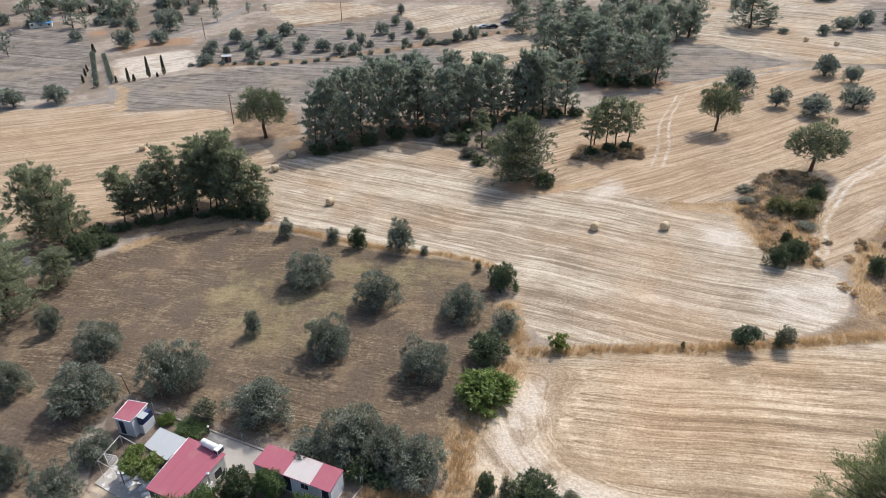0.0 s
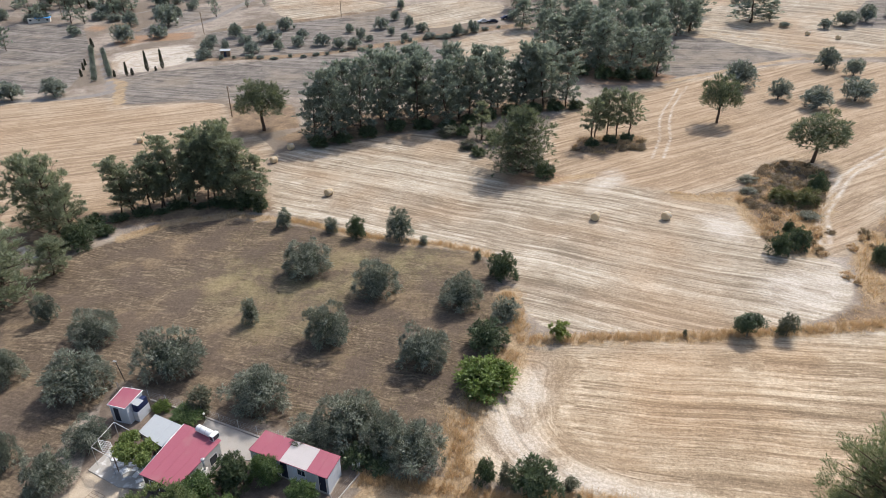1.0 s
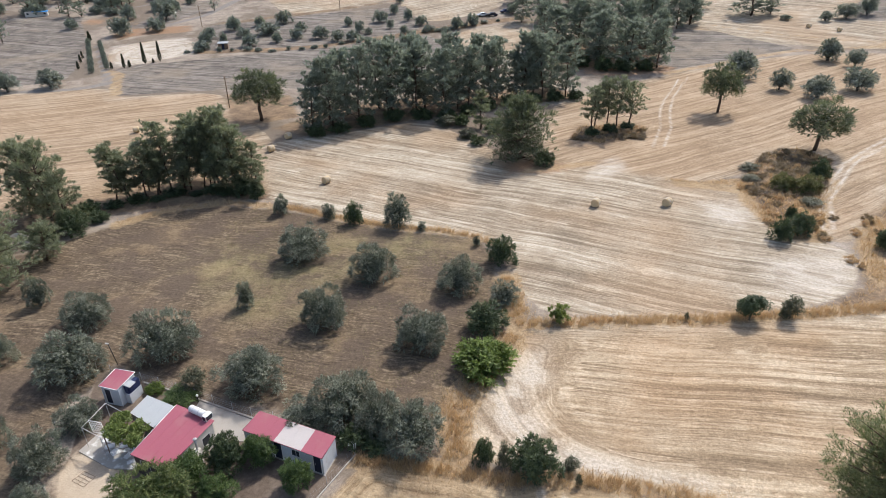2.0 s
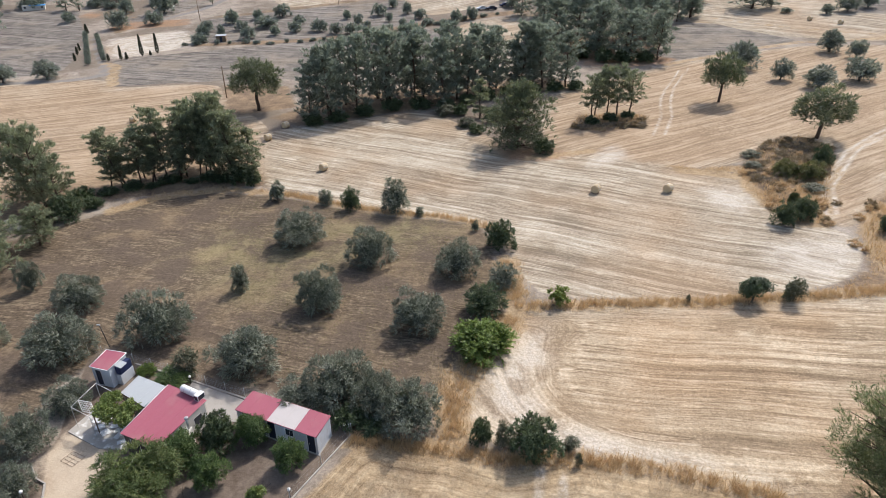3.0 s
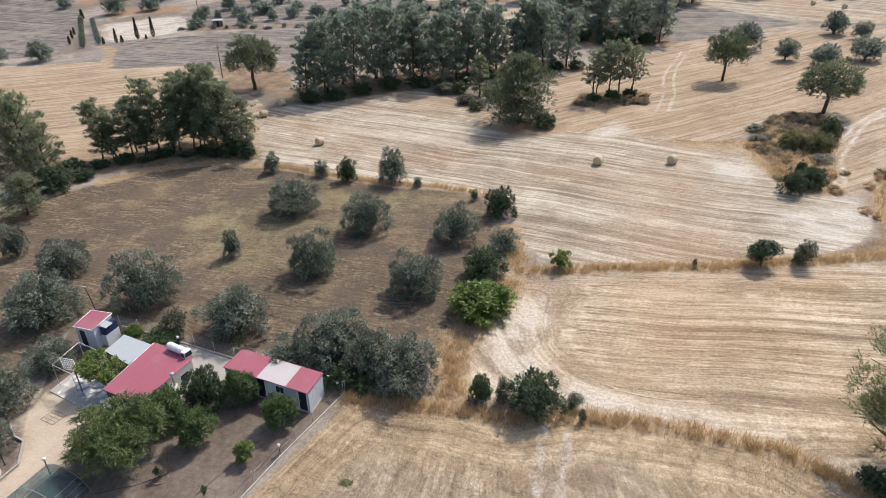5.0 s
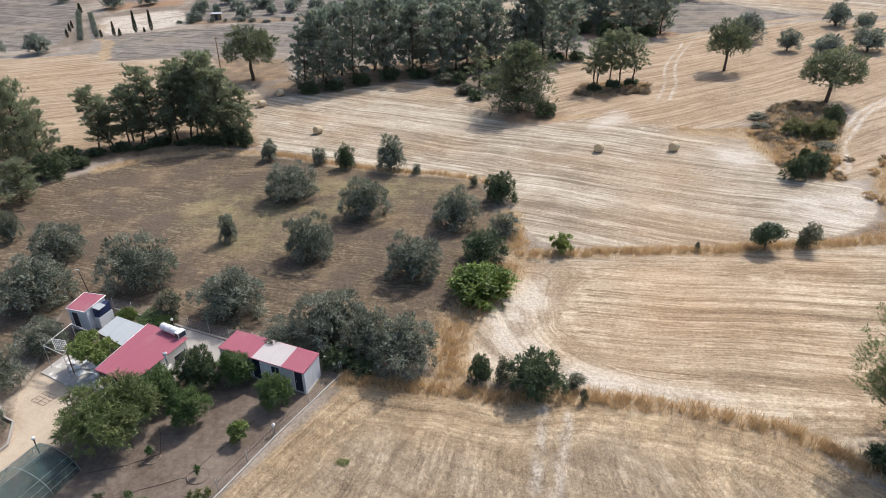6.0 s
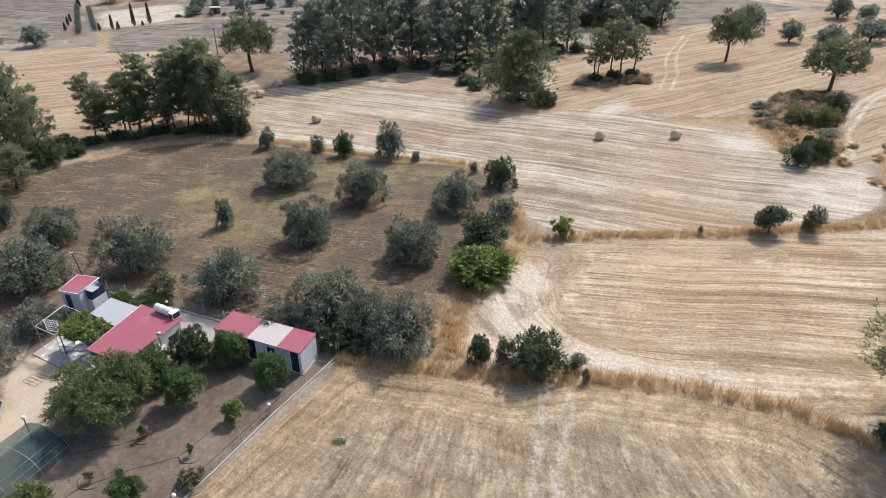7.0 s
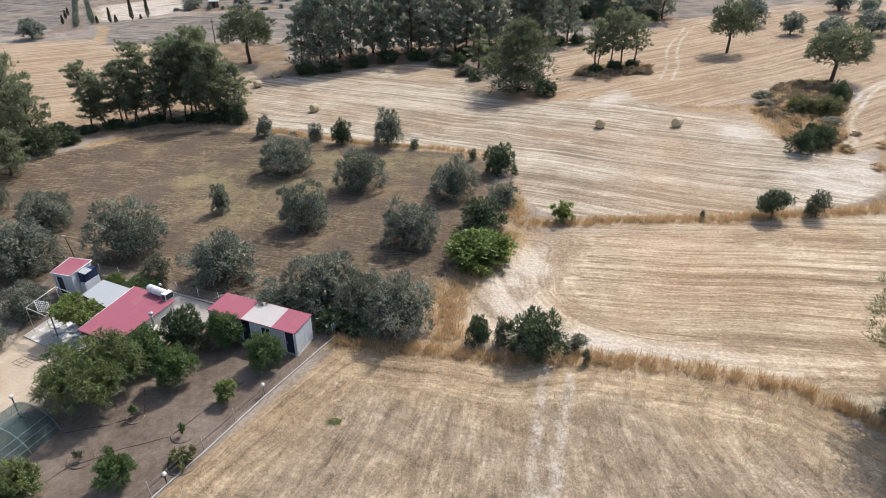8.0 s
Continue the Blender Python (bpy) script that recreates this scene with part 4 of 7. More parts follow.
plant_all(CAROB, [(-13.7, 86.2, 3.1, 3.8), (8.4, 73.1, 4.4, 4.2), (5.3, 57.8, 5.0, 3.6), (8.2, 37.3, 4.5, 3.9), (65.2, 97.8, 3.4, 4.0), (48.8, 77.2, 3.3, 3.6), (52.5, 79.2, 3.9, 3.4), (53.4, 83.7, 1.8, 2.2),
                  (61.4, 73.8, 2.9, 3.2), (3.9, 38.7, 2.0, 2.7), (19.5, 108.5, 4.3, 3.0), (-57.4, 84.8, 4.9, 4.2)], 3, group="evergreen bushes")
FIG = [round_tree("fig_tree", 50 + k, 4.6, 3.4, 9500, (0.22, 0.15), FIG_LEAF, OLIVE_BARK, 0.01, 40, 0.46, 0.8,
                  "bright green broad-leaved bush, sprawling low", stems=3, trunk_r=0.07, shoot=0.8, droop=0.3, lay=0.7, up=0.7) for k in range(2)]
plant_all(FIG, [(4.9, 51.0, 6.7, 3.2), (-29.6, 48.5, 2.0, 0.9)], 4, group="green bushes")
BROOM = round_tree("broom_bush", 56, 4.8, 2.7, 6000, (0.26, 0.09), BROOM_LEAF, OLIVE_BARK, 0.0, 36, 0.46, 0.8, "yellowish-green bush on a dry grassy mound", "bush", stems=3, trunk_r=0.05, shoot=0.5, lay=0.7)
plant_all([BROOM], [(57.7, 95.0, 4.4, 2.6), (61.0, 93.4, 5.2, 2.9)], 4, group="bushes of the mound")
YOUNG_TREE = round_tree("small_tree", 57, 2.4, 2.3, 3200, (0.17, 0.09), VINE_LEAF, OLIVE_BARK, 0.08, 10, 0.44, 0.85, "small light-green tree at the end of a grass strip", trunk_r=0.06, shoot=0.4, up=0.6)
plant([YOUNG_TREE], 0, 14.1, 59.2, 2.5, 2.3, 0.5)
LONE = round_tree("small_tree", 60, 3.4, 3.3, 3600, (0.22, 0.12), CAROB_LEAF, OLIVE_BARK, 0.25, 10, 0.45, 0.8, "round dark-green tree standing alone on a grass strip", trunk_r=0.1)
plant([LONE], 0, 36.1, 58.5, 3.4, 3.3, 0.5)
THIN = [round_tree("scrub_bush", 65 + k, 2.4, 2.4, 1300, (0.28, 0.07), SCRUB_LEAF, OLIVE_BARK, 0.02, 14, 0.36, 0.9,
                   "thin grey-green bush with bare twigs", "bush", 0.6, 0.03, 4, 0.4) for k in range(2)]
plant_all(THIN, [(40.9, 58.5, 2.7, 3.0), (5.7, 38.2, 1.5, 2.6), (11.5, 37.5, 1.6, 1.3), (11.8, 35.8, 0.7, 1.3), (59.2, 88.7, 3.7, 1.0), (29.0, 58.9, 0.6, 1.1), (-25.3, 48.2, 2.8, 3.0),
                 (1.4, 133, 5.1, 2.2), (5.4, 124.7, 3.9, 2.0), (56, 104, 3.6, 1.0), (54, 99, 3.2, 0.9)], 5, group="scrub bushes")

# pines
# distant pines: blue-grey of the haze mixed into the needle colour
HAZED_NEEDLE = leafy("haze_tinted_pine_needle", (0.155, 0.185, 0.15), (0.265, 0.305, 0.25), (0.38, 0.42, 0.345), 0.5, 0.48, shine=(1.0, 1.0, 0.85))
GROVE_PINE = [pine_tree("pine_tree", 70 + k, 9.5, 16.0, 9500, (0.64, 0.17), 0.10, 46, 0.3, 0.04, "tall dark-green pine in a dense grove", trunk_r=0.22, low_w=0.75, clump=0.078, material=HAZED_NEEDLE) for k in range(4)]
GROVE = [(-28.5, 130.4, 8.3, 13.1), (-24.3, 132.2, 9.3, 16.3), (-19.0, 136.3, 9.6, 17.6), (-12.6, 139.6, 10.4, 17.6), (-6.0, 142.3, 10.0, 16.2), (0.8, 139.4, 9.1, 15.5), (6.4, 145.4, 8.8, 15.1),
         (12.1, 147.9, 8.9, 15.0), (18.8, 151.7, 7.8, 11.9), (-22.4, 142.3, 10.0, 15.6), (-15.3, 147.1, 10.2, 16.9), (-7.0, 150.8, 10.5, 16.6), (0.9, 150.2, 9.7, 17.1), (8.8, 152.6, 8.5, 15.8)]
plant_all(GROVE_PINE, GROVE, 6, group="pines of the grove")
plant_all(GROVE_PINE, [(20.1, 150.2, 9.0, 16.5), (25.3, 151.9, 9.8, 15.4), (31.1, 151.8, 8.4, 13.5), (28.7, 160.0, 9.6, 13.8)], 7, group="pines of the grove")
GROVE_FAR = [(45.5, 182.2, 13.1, 15.1), (53.0, 175.5, 11.9, 13.9), (61.1, 175.6, 8.9, 13.3), (36.0, 195.8, 12.3, 14.3), (42.7, 198.2, 12.4, 16.1), (50.4, 200.5, 11.6, 17.8),
             (58.2, 202.8, 10.8, 18.0), (64.3, 198.5, 11.5, 16.8), (77.5, 219.3, 7.7, 13.4), (88.5, 227.5, 9.4, 9.5), (96.9, 255.6, 7.1, 9.3), (112.8, 235.0, 15.6, 11.2), (120.0, 235.1, 6.6, 7.4), (81.5, 221.5, 8.5, 13.0), (87.5, 225.8, 9.0, 11.0), (98.6, 248.5, 9.5, 10.0), (85.0, 249.5, 8.0, 10.0), (79.0, 258.0, 9.0, 10.0), (39.7, 239.6, 12.6, 12.9)]
FAR_WOOD = [pine_tree("pine_tree", 76 + k, 9.5, 15.0, 6000, (0.8, 0.21), 0.06, 40, 0.4, 0.02, "dark-green pine of a wood on the slope", trunk_r=0.22, material=HAZED_NEEDLE) for k in range(3)]
plant_all(FAR_WOOD, GROVE_FAR, 8, "dark-green pine of a wood on the slope", "pines of the far wood")
DENSE_PINE = pine_tree("pine_tree", 80, 12.5, 12.9, 42000, (0.40, 0.11), 0.02, 190, 0.14, 0.0, "broad dense pine with branches to the ground", DARK_NEEDLE, low_w=1.15, clump=0.075)
plant([DENSE_PINE], 0, 14.9, 111.5, 13.4, 12.6, 0.3)
YOUNG_PINE = pine_tree("pine_tree", 81, 5.5, 8.6, 9000, (0.4, 0.1), 0.05, 24, 0.15, 0.0, "young conical pine beside the grove", low_w=1.0)
plant([YOUNG_PINE], 0, 8.6, 129.9, 5.5, 8.6, 0.3)
OPEN_PINE = [pine_tree("pine_tree", 82 + k, 6.5, 11.5, 9500, (0.4, 0.085), 0.26, 30, 0.5, 0.06, "slender open-crowned pine with visible stem", trunk_r=0.17) for k in range(3)]
plant_all(OPEN_PINE, [(31.8, 125.9, 6.5, 10.0), (35.8, 127.7, 6.0, 11.2), (37.4, 127.2, 6.5, 11.6), (41.2, 128.9, 6.5, 9.7), (33.6, 129.5, 5.5, 9.5)], 9, group="pines on the mound")
LEFT_PINE = [pine_tree("pine_tree", 180 + k, 6.0, 13.0, 9000, (0.44, 0.10), 0.17, 42, 0.45, 0.09, "pine with bare leaning stems above dark undergrowth", trunk_r=0.13, low_w=0.5, clump=0.085) for k in range(4)]
plant_all(LEFT_PINE, [(-56.5, 97.0, 5.6, 8.4), (-54.2, 97.5, 6.4, 10.6), (-51.8, 98.2, 6.0, 9.8), (-50.2, 99.0, 5.9, 11.0), (-47.8, 100.1, 6.1, 12.7), (-46.2, 101.6, 5.8, 11.6), (-44.9, 101.1, 5.9, 11.6), (-43.0, 102.2, 5.8, 14.6), (-41.6, 101.5, 5.9, 12.7), (-40.0, 102.0, 5.8, 12.5), (-38.4, 101.0, 6.1, 14.6), (-36.6, 101.5, 5.6, 12.3), (-35.3, 99.8, 5.9, 12.6), (-33.4, 98.6, 5.0, 9.1), (-31.8, 96.6, 4.0, 7.3), (-42.5, 106.0, 6.4, 12.3), (-47.5, 104.5, 6.4, 12.3), (-37.8, 105.0, 6.4, 13.8), (-52.5, 101.0, 6.0, 9.6), (-54.5, 96.8, 5.0, 6.2), (-50.0, 99.8, 5.2, 7.0), (-45.6, 99.8, 5.0, 6.4), (-41.5, 103.4, 5.5, 7.6), (-38.2, 99.6, 5.0, 7.2), (-35.0, 98.2, 4.6, 7.0)], 10,
          group="pines beside the orchard")
SHADE_PINE = [round_tree("pine_tree", 90 + k, 9.6, 10.6, 17000, (0.40, 0.10), DARK_NEEDLE, PINE_BARK, 0.30, 46, 0.44, 0.75,
                         "lone pine with a full rounded crown on stubble", trunk_r=0.25, shoot=0.9, droop=0.2, lay=0.8, hollow=0.15) for k in range(2)]
plant_all(SHADE_PINE, [(62.9, 136.0, 9.3, 10.8), (71.8, 111.5, 11.0, 9.7), (-42.3, 139.7, 13.0, 12.2)], 11)
WEST_TREE = [pine_tree("pine_tree", 150 + k, 11.0, 12.5, 17000, (0.46, 0.1), 0.06, 52, 0.45, 0.04, "big bushy pine with foliage down to the bank", trunk_r=0.24, low_w=0.8, clump=0.07) for k in range(2)]
plant_all(WEST_TREE, [(-63.5, 89.5, 10.0, 13.6), (-59.5, 87.0, 6.5, 9.5), (-67.5, 92, 10, 13), (-59.0, 68.0, 11.0, 12.0), (-63, 74, 9, 12), (-57, 76.5, 6, 6), (-70, 80, 12, 13)], 12,
          group="trees west of the orchard")
UNDER = [round_tree("undergrowth_bush", 160 + k, 4.0, 2.6, 3200, (0.33, 0.14), CAROB_LEAF, OLIVE_BARK, 0.0, 26, 0.5, 0.8, "dark bush under the pines", "bush", stems=2, trunk_r=0.05, shoot=0.6) for k in range(3)]
plant_all(UNDER, [(-55.5, 94.2, 3.5, 1.2), (-52.3, 96.0, 4.0, 1.5), (-49.2, 96.6, 2.8, 0.9), (-46.8, 98.8, 4.2, 1.4), (-43.2, 98.6, 2.6, 0.8), (-40.5, 99.8, 4.2, 1.5), (-37.5, 98.6, 3.4, 1.6),
                  (-34.5, 98.0, 4.0, 3.6), (-58.5, 91.0, 5.0, 2.8), (-60.5, 82.5, 4.5, 2.6), (-55.5, 88.8, 3.6, 1.8), (-31.8, 96.8, 3.0, 3.2)], 20, group="undergrowth")
plant_all(UNDER, [(-27.5, 128.8, 5.0, 2.6), (-22.5, 130.8, 5.0, 2.4), (-17.0, 134.2, 5.0, 2.6), (-11.0, 137.4, 5.2, 2.8), (-4.5, 138.8, 5.2, 2.8), (1.5, 137.0, 4.6, 2.4), (6.5, 140.5, 4.8, 2.6), (11.0, 144.5, 5.2, 2.8),
                  (16.5, 147.5, 5.0, 2.6), (22.5, 148.5, 5.0, 2.4), (28.0, 149.5, 4.8, 2.6), (33.0, 149.8, 4.2, 2.4), (4.5, 132.5, 4.0, 2.6), (7.5, 120.5, 3.5, 2.0), (11.5, 126.5, 4.0, 3.0)], 21, group="undergrowth")
plant_all(UNDER, [(32.0, 124.8, 3.6, 1.6), (36.0, 126.0, 3.6, 1.8), (40.0, 127.0, 3.6, 1.6), (46, 176, 6, 4), (51, 174, 6, 3.5), (57, 174, 6, 3), (40, 180, 6, 4), (-8.0, 41.0, 3.4, 1.7), (-5.6, 39.9, 2.6, 1.3)], 22, group="undergrowth")
plant_all(GROVE_PINE, [(-26, 138, 8.5, 14), (-12, 145, 9.5, 17), (-4, 146.5, 9.5, 16.5), (4, 145, 9, 15.5), (14, 153, 8.5, 15), (23.5, 156, 9, 15)], 23, group="pines of the grove")
plant_all(FAR_WOOD, [(48, 190, 11, 16), (56, 190, 10, 16), (63, 186, 9, 14), (68, 208, 9, 15),
                       (33, 206, 11, 14), (46, 212, 11, 15), (30, 240, 10, 11), (50, 245, 11, 13), (62, 240, 11, 13)], 30, group="pines of the far wood")
EDGE_PINE = pine_tree("pine_tree", 95, 10.0, 13.0, 100000, (0.21, 0.045), 0.16, 150, 0.4, 0.02, "tall pine overhanging the field edge", EDGE_NEEDLE, 0.25, 0.75, 0.085)
plant([EDGE_PINE], 0, 33.5, 30.6, 9.4, 13.4, 1.0)

plant_all(UNDER, [(31.0, 27.6, 2.6, 1.6), (30.6, 29.2, 2.4, 1.4), (32.4, 25.8, 3.2, 2.2), (33.4, 23.6, 3.4, 2.2)], 31, group="undergrowth")

# olives of the upper fields and the far slope
# leaf colour greyed and blued to carry the distance haze
HAZED_OLIVE_LEAF = leafy("haze_tinted_olive_leaf", (0.12, 0.14, 0.125), (0.21, 0.24, 0.21), (0.40, 0.43, 0.385), 0.45, 0.3)
FIELD_OLIVE = [round_tree("olive_tree", 100 + k, 6.4, 5.2, 7000, (0.36, 0.13), HAZED_OLIVE_LEAF, OLIVE_BARK, 0.10, 34, 0.46, 0.85, "dark grey-green olive tree on stubble", trunk_r=0.2, stems=2, shoot=0.9, droop=0.35, lay=0.75) for k in range(2)]
plant_all(FIELD_OLIVE, [(79.0, 163.4, 9.5, 7.0), (84.0, 151.2, 5.4, 5.2), (89.3, 143.8, 7.7, 5.3), (101.3, 148.0, 8.3, 5.7), (109.2, 176.1, 7.1, 6.2), (112.5, 168.7, 5.0, 4.8), (132.7, 221.6, 4.5, 3.4),
                        (140.8, 223.7, 7.9, 5.3), (150.2, 227.3, 6.6, 6.0), (121.4, 226.4, 4.0, 1.9), (163, 232, 7, 5), (-119.6, 167.2, 7.5, 5.5), (-109.4, 170.9, 7.2, 5.4)], 13, group="olives on the upper fields")
FAR_OLIVE = [round_tree("olive_tree", 110 + k, 5.5, 4.2, 1500, (0.6, 0.22), HAZED_OLIVE_LEAF, OLIVE_BARK, 0.05, 22, 0.5, 0.85, "grey-green olive tree of a far grove", trunk_r=0.15, shoot=0.8, lay=0.8, row=6) for k in range(3)]
plant_all(FAR_OLIVE, [(-140.7, 242.1, 5.8, 4.1), (-118.0, 233.3, 7.9, 6.8), (-125.3, 256.8, 6.8, 6.0), (-107.0, 239.2, 7.7, 4.9), (-110.3, 256.5, 9.7, 8.5), (-80.7, 211.5, 6.7, 3.2), (-82.5, 220.1, 5.2, 4.2),
                      (-83.3, 227.5, 4.1, 3.9), (-76.5, 221.2, 3.4, 3.8), (-77.9, 238.8, 6.4, 5.1), (-71.6, 229.1, 6.2, 3.4), (-65.8, 215.6, 6.4, 4.3), (-57.6, 220.1, 4.4, 3.4), (-63.5, 232.5, 9.4, 4.0),
                      (-69.8, 244.8, 5.0, 3.9), (-61.3, 248.4, 7.0, 5.0)], 14, group="far olives")
plant_all(FAR_OLIVE, [(-51.4, 224.1, 5.0, 3.9), (-52.1, 234.9, 5.2, 3.6), (-43.0, 225.0, 6.5, 4.3), (-36.3, 220.7, 5.0, 3.8), (-31.1, 220.3, 5.7, 3.8), (-35.5, 242.4, 3.9, 3.5), (-30.0, 231.5, 4.1, 4.4),
                      (-26.6, 229.7, 3.5, 2.4), (-23.6, 247.1, 6.4, 4.6), (-19.1, 236.9, 3.0, 3.4), (-13.0, 248.6, 4.4, 4.6), (-7.9, 240.6, 5.3, 3.7), (-19.3, 259.6, 4.1, 3.7), (-18.0, 277.5, 3.9, 4.5),
                      (-13.6, 228.5, 3.1, 3.3), (-4.6, 230.6, 5.2, 2.2), (5.4, 233.5, 5.2, 4.6), (11.4, 236.8, 5.3, 4.6), (27.7, 254.0, 5.6, 4.2), (1.2, 230.0, 4.5, 2.0)], 15, group="far olives")
FAR_PINE = [pine_tree("pine_tree", 120 + k, 7.5, 8.0, 1300, (0.7, 0.3), 0.12, 18, 0.4, 0.03, "small dark pine on the far slope", material=HAZED_NEEDLE) for k in range(2)]
plant_all(FAR_PINE, [(-169.9, 265.1, 9.3, 10.9), (-154.5, 221.8, 5.0, 8.6), (-166.8, 285.7, 11.2, 8.6), (-151.5, 261.1, 8.1, 6.5), (-146.4, 261.1, 5.8, 6.1), (-142.7, 278.8, 5.4, 6.8), (-136.6, 283.4, 10.6, 7.6),
                     (-123.8, 292.6, 9.7, 5.4), (-95.4, 270.8, 4.5, 6.7), (-86.0, 285.1, 3.0, 4.6), (-79.3, 288.6, 2.5, 3.1), (-156.6, 297.2, 7.7, 6.0), (-186.8, 282.3, 5.9, 3.5)], 16, group="far pines")
CYPRESS = [cypress_tree("cypress_tree", 130 + k, 1.6, 5.0, 1100, "narrow dark cypress along a track") for k in range(2)]
plant_all(CYPRESS, [(-97.7, 190.4, 1.0, 4.3), (-93.3, 195.1, 1.2, 6.4), (-89.7, 198.1, 1.2, 6.1), (-96.6, 191.6, 1.1, 2.1), (-91.2, 196.3, 0.9, 1.4), (-125.6, 225.2, 1.4, 3.3), (-101.1, 189.4, 0.9, 2.2),
                    (-154.9, 283.2, 1.5, 3.9), (-150.8, 285.1, 1.7, 4.2), (-111.9, 190.3, 0.9, 2.4), (-114.6, 197.1, 0.9, 2.5), (-116.6, 202.2, 0.9, 2.3), (-165.3, 267.8, 1.9, 3.1), (-171.3, 267.7, 1.9, 4.0)], 17, group="cypresses")
plant_all(FAR_OLIVE, [(-105.3 - 2.1 * k, 185.4 + 4.0 * k, 1.9, 2.2 + 0.3 * (k % 3)) for k in range(10)] + [(-102.6 - 2.0 * k, 189.5 + 3.6 * k, 1.8, 2.0 + 0.3 * (k % 2)) for k in range(9)], 18,
          "young bushy tree in a hedge row", "young hedge trees")
BRUSH = [round_tree("scrub_bush", 195 + k, 3.0, 1.0, 900, (0.3, 0.065), GREY_BRUSH, OLIVE_BARK, 0.0, 20, 0.5, 0.8, "low grey-brown dry brush on the mound", "bush", stems=3, trunk_r=0.02, shoot=0.45, lay=0.5, up=0.7) for k in range(2)]
rng_b = random.Random(9)
BRUSH_SPOTS = [(rng_b.uniform(52, 72), rng_b.uniform(92, 112)) for k in range(110)]
keep_b = inside_by(np.array([q[0] for q in BRUSH_SPOTS]), np.array([q[1] for q in BRUSH_SPOTS]), SCRUB[3]) > 0.8
plant_all(BRUSH, [(x, y, rng_b.uniform(1.6, 3.4), rng_b.uniform(0.5, 1.1)) for (x, y), ok in zip(BRUSH_SPOTS, keep_b) if ok] + [(rng_b.uniform(29, 42), rng_b.uniform(120.5, 124.5), rng_b.uniform(1.6, 3.0), rng_b.uniform(0.5, 0.9)) for k in range(16)], 33, group="dry brush")
# scattered bushes of the far slope
rng_far = random.Random(21)
plant_all(FAR_OLIVE, [(rng_far.uniform(-185, -100), rng_far.uniform(262, 306), rng_far.uniform(3.5, 7.5), rng_far.uniform(2.5, 5.0)) for k in range(26)], 25, "grey-green bush on the far slope", "far bushes")
plant_all(FAR_OLIVE, [(-84 + 4.6 * k + rng_far.uniform(-1.5, 1.5), 208.5 + max(0, k - 8) * 2.2 + rng_far.uniform(-1, 1.5), rng_far.uniform(1.6, 3.4), rng_far.uniform(0.9, 1.8)) for k in range(24)], 26,
          "low scrub on the bank between fields", "bank scrub")
plant_all(FAR_PINE, [(rng_far.uniform(-185, -105), rng_far.uniform(272, 318), rng_far.uniform(8, 13), rng_far.uniform(6, 10)) for k in range(14)], 34, "dark pine on the far slope", "far pines")
plant_all(FAR_PINE, [(rng_far.uniform(30, 95), rng_far.uniform(236, 300), rng_far.uniform(7, 12), rng_far.uniform(7, 12)) for k in range(16)], 27, "dark pine of the far wood", "far pines")
plant_all(FAR_OLIVE, [(rng_far.uniform(100, 190), rng_far.uniform(262, 300), rng_far.uniform(4, 8), rng_far.uniform(3, 5.5)) for k in range(14)], 28, "grey-green bush on the far slope", "far bushes")
DRY_BUSH = [round_tree("dry_bush", 190 + k, 1.8, 0.9, 300, (0.30, 0.07), STRAW_BLADE if k == 2 else BROWN_SCRUB, OLIVE_BARK, 0.0, 9, 0.45, 0.8, "dried brown thistle bush on rough ground", "bush", 0.6, 0.02, 3, 0.3, per=8) for k in range(3)]
rng_dry = random.Random(4)
DRY_SPOTS = [(rng_dry.uniform(48, 72), rng_dry.uniform(77, 112)) for k in range(260)]
keep_dry = inside_by(np.array([q[0] for q in DRY_SPOTS]), np.array([q[1] for q in DRY_SPOTS]), SCRUB[3]) > 0.5
DRY_SPOTS = [q for q, ok in zip(DRY_SPOTS, keep_dry) if ok]
plant_all(DRY_BUSH, [(x, y, rng_dry.uniform(0.8, 2.2), rng_dry.uniform(0.4, 0.9)) for x, y in DRY_SPOTS] + [(rng_dry.uniform(55, 74), rng_dry.uniform(63, 84), rng_dry.uniform(1.0, 2.4), rng_dry.uniform(0.5, 1.0)) for k in range(22)]
          + [(rng_dry.uniform(28, 43), rng_dry.uniform(121, 126), rng_dry.uniform(1.0, 2.4), rng_dry.uniform(0.5, 1.0)) for k in range(14)], 29, group="dry bushes")

# yard trees
WALNUT = round_tree("walnut_tree", 140, 7.6, 4.8, 26000, (0.22, 0.07), WALNUT_LEAF, OLIVE_BARK, 0.27, 60, 0.42, 0.8, "big spreading green walnut tree in the yard", trunk_r=0.18, shoot=0.75, droop=0.3, lay=0.7, hollow=0.02)
plant([WALNUT], 0, -23.5, 33.1, 7.0, 4.5, 0.2)
CITRUS = [round_tree("citrus_tree", 141 + k, 3.5, 3.3, 15000, (0.15, 0.075), CITRUS_LEAF, OLIVE_BARK, 0.16, 36, 0.5, 0.9, "round glossy green citrus tree in bare yard soil", trunk_r=0.08, shoot=0.4, droop=0.2, lay=0.7) for k in range(3)]
plant_all(CITRUS, [(-21.4, 36.6, 3.6, 3.3), (-18.3, 34.3, 3.15, 3.4), (-16.0, 38.9, 3.0, 3.2), (-12.2, 36.1, 2.8, 3.1), (-18.6, 25.7, 2.4, 2.4),
                   (-26.2, 46.8, 3.4, 1.5)], 19, group="yard trees")
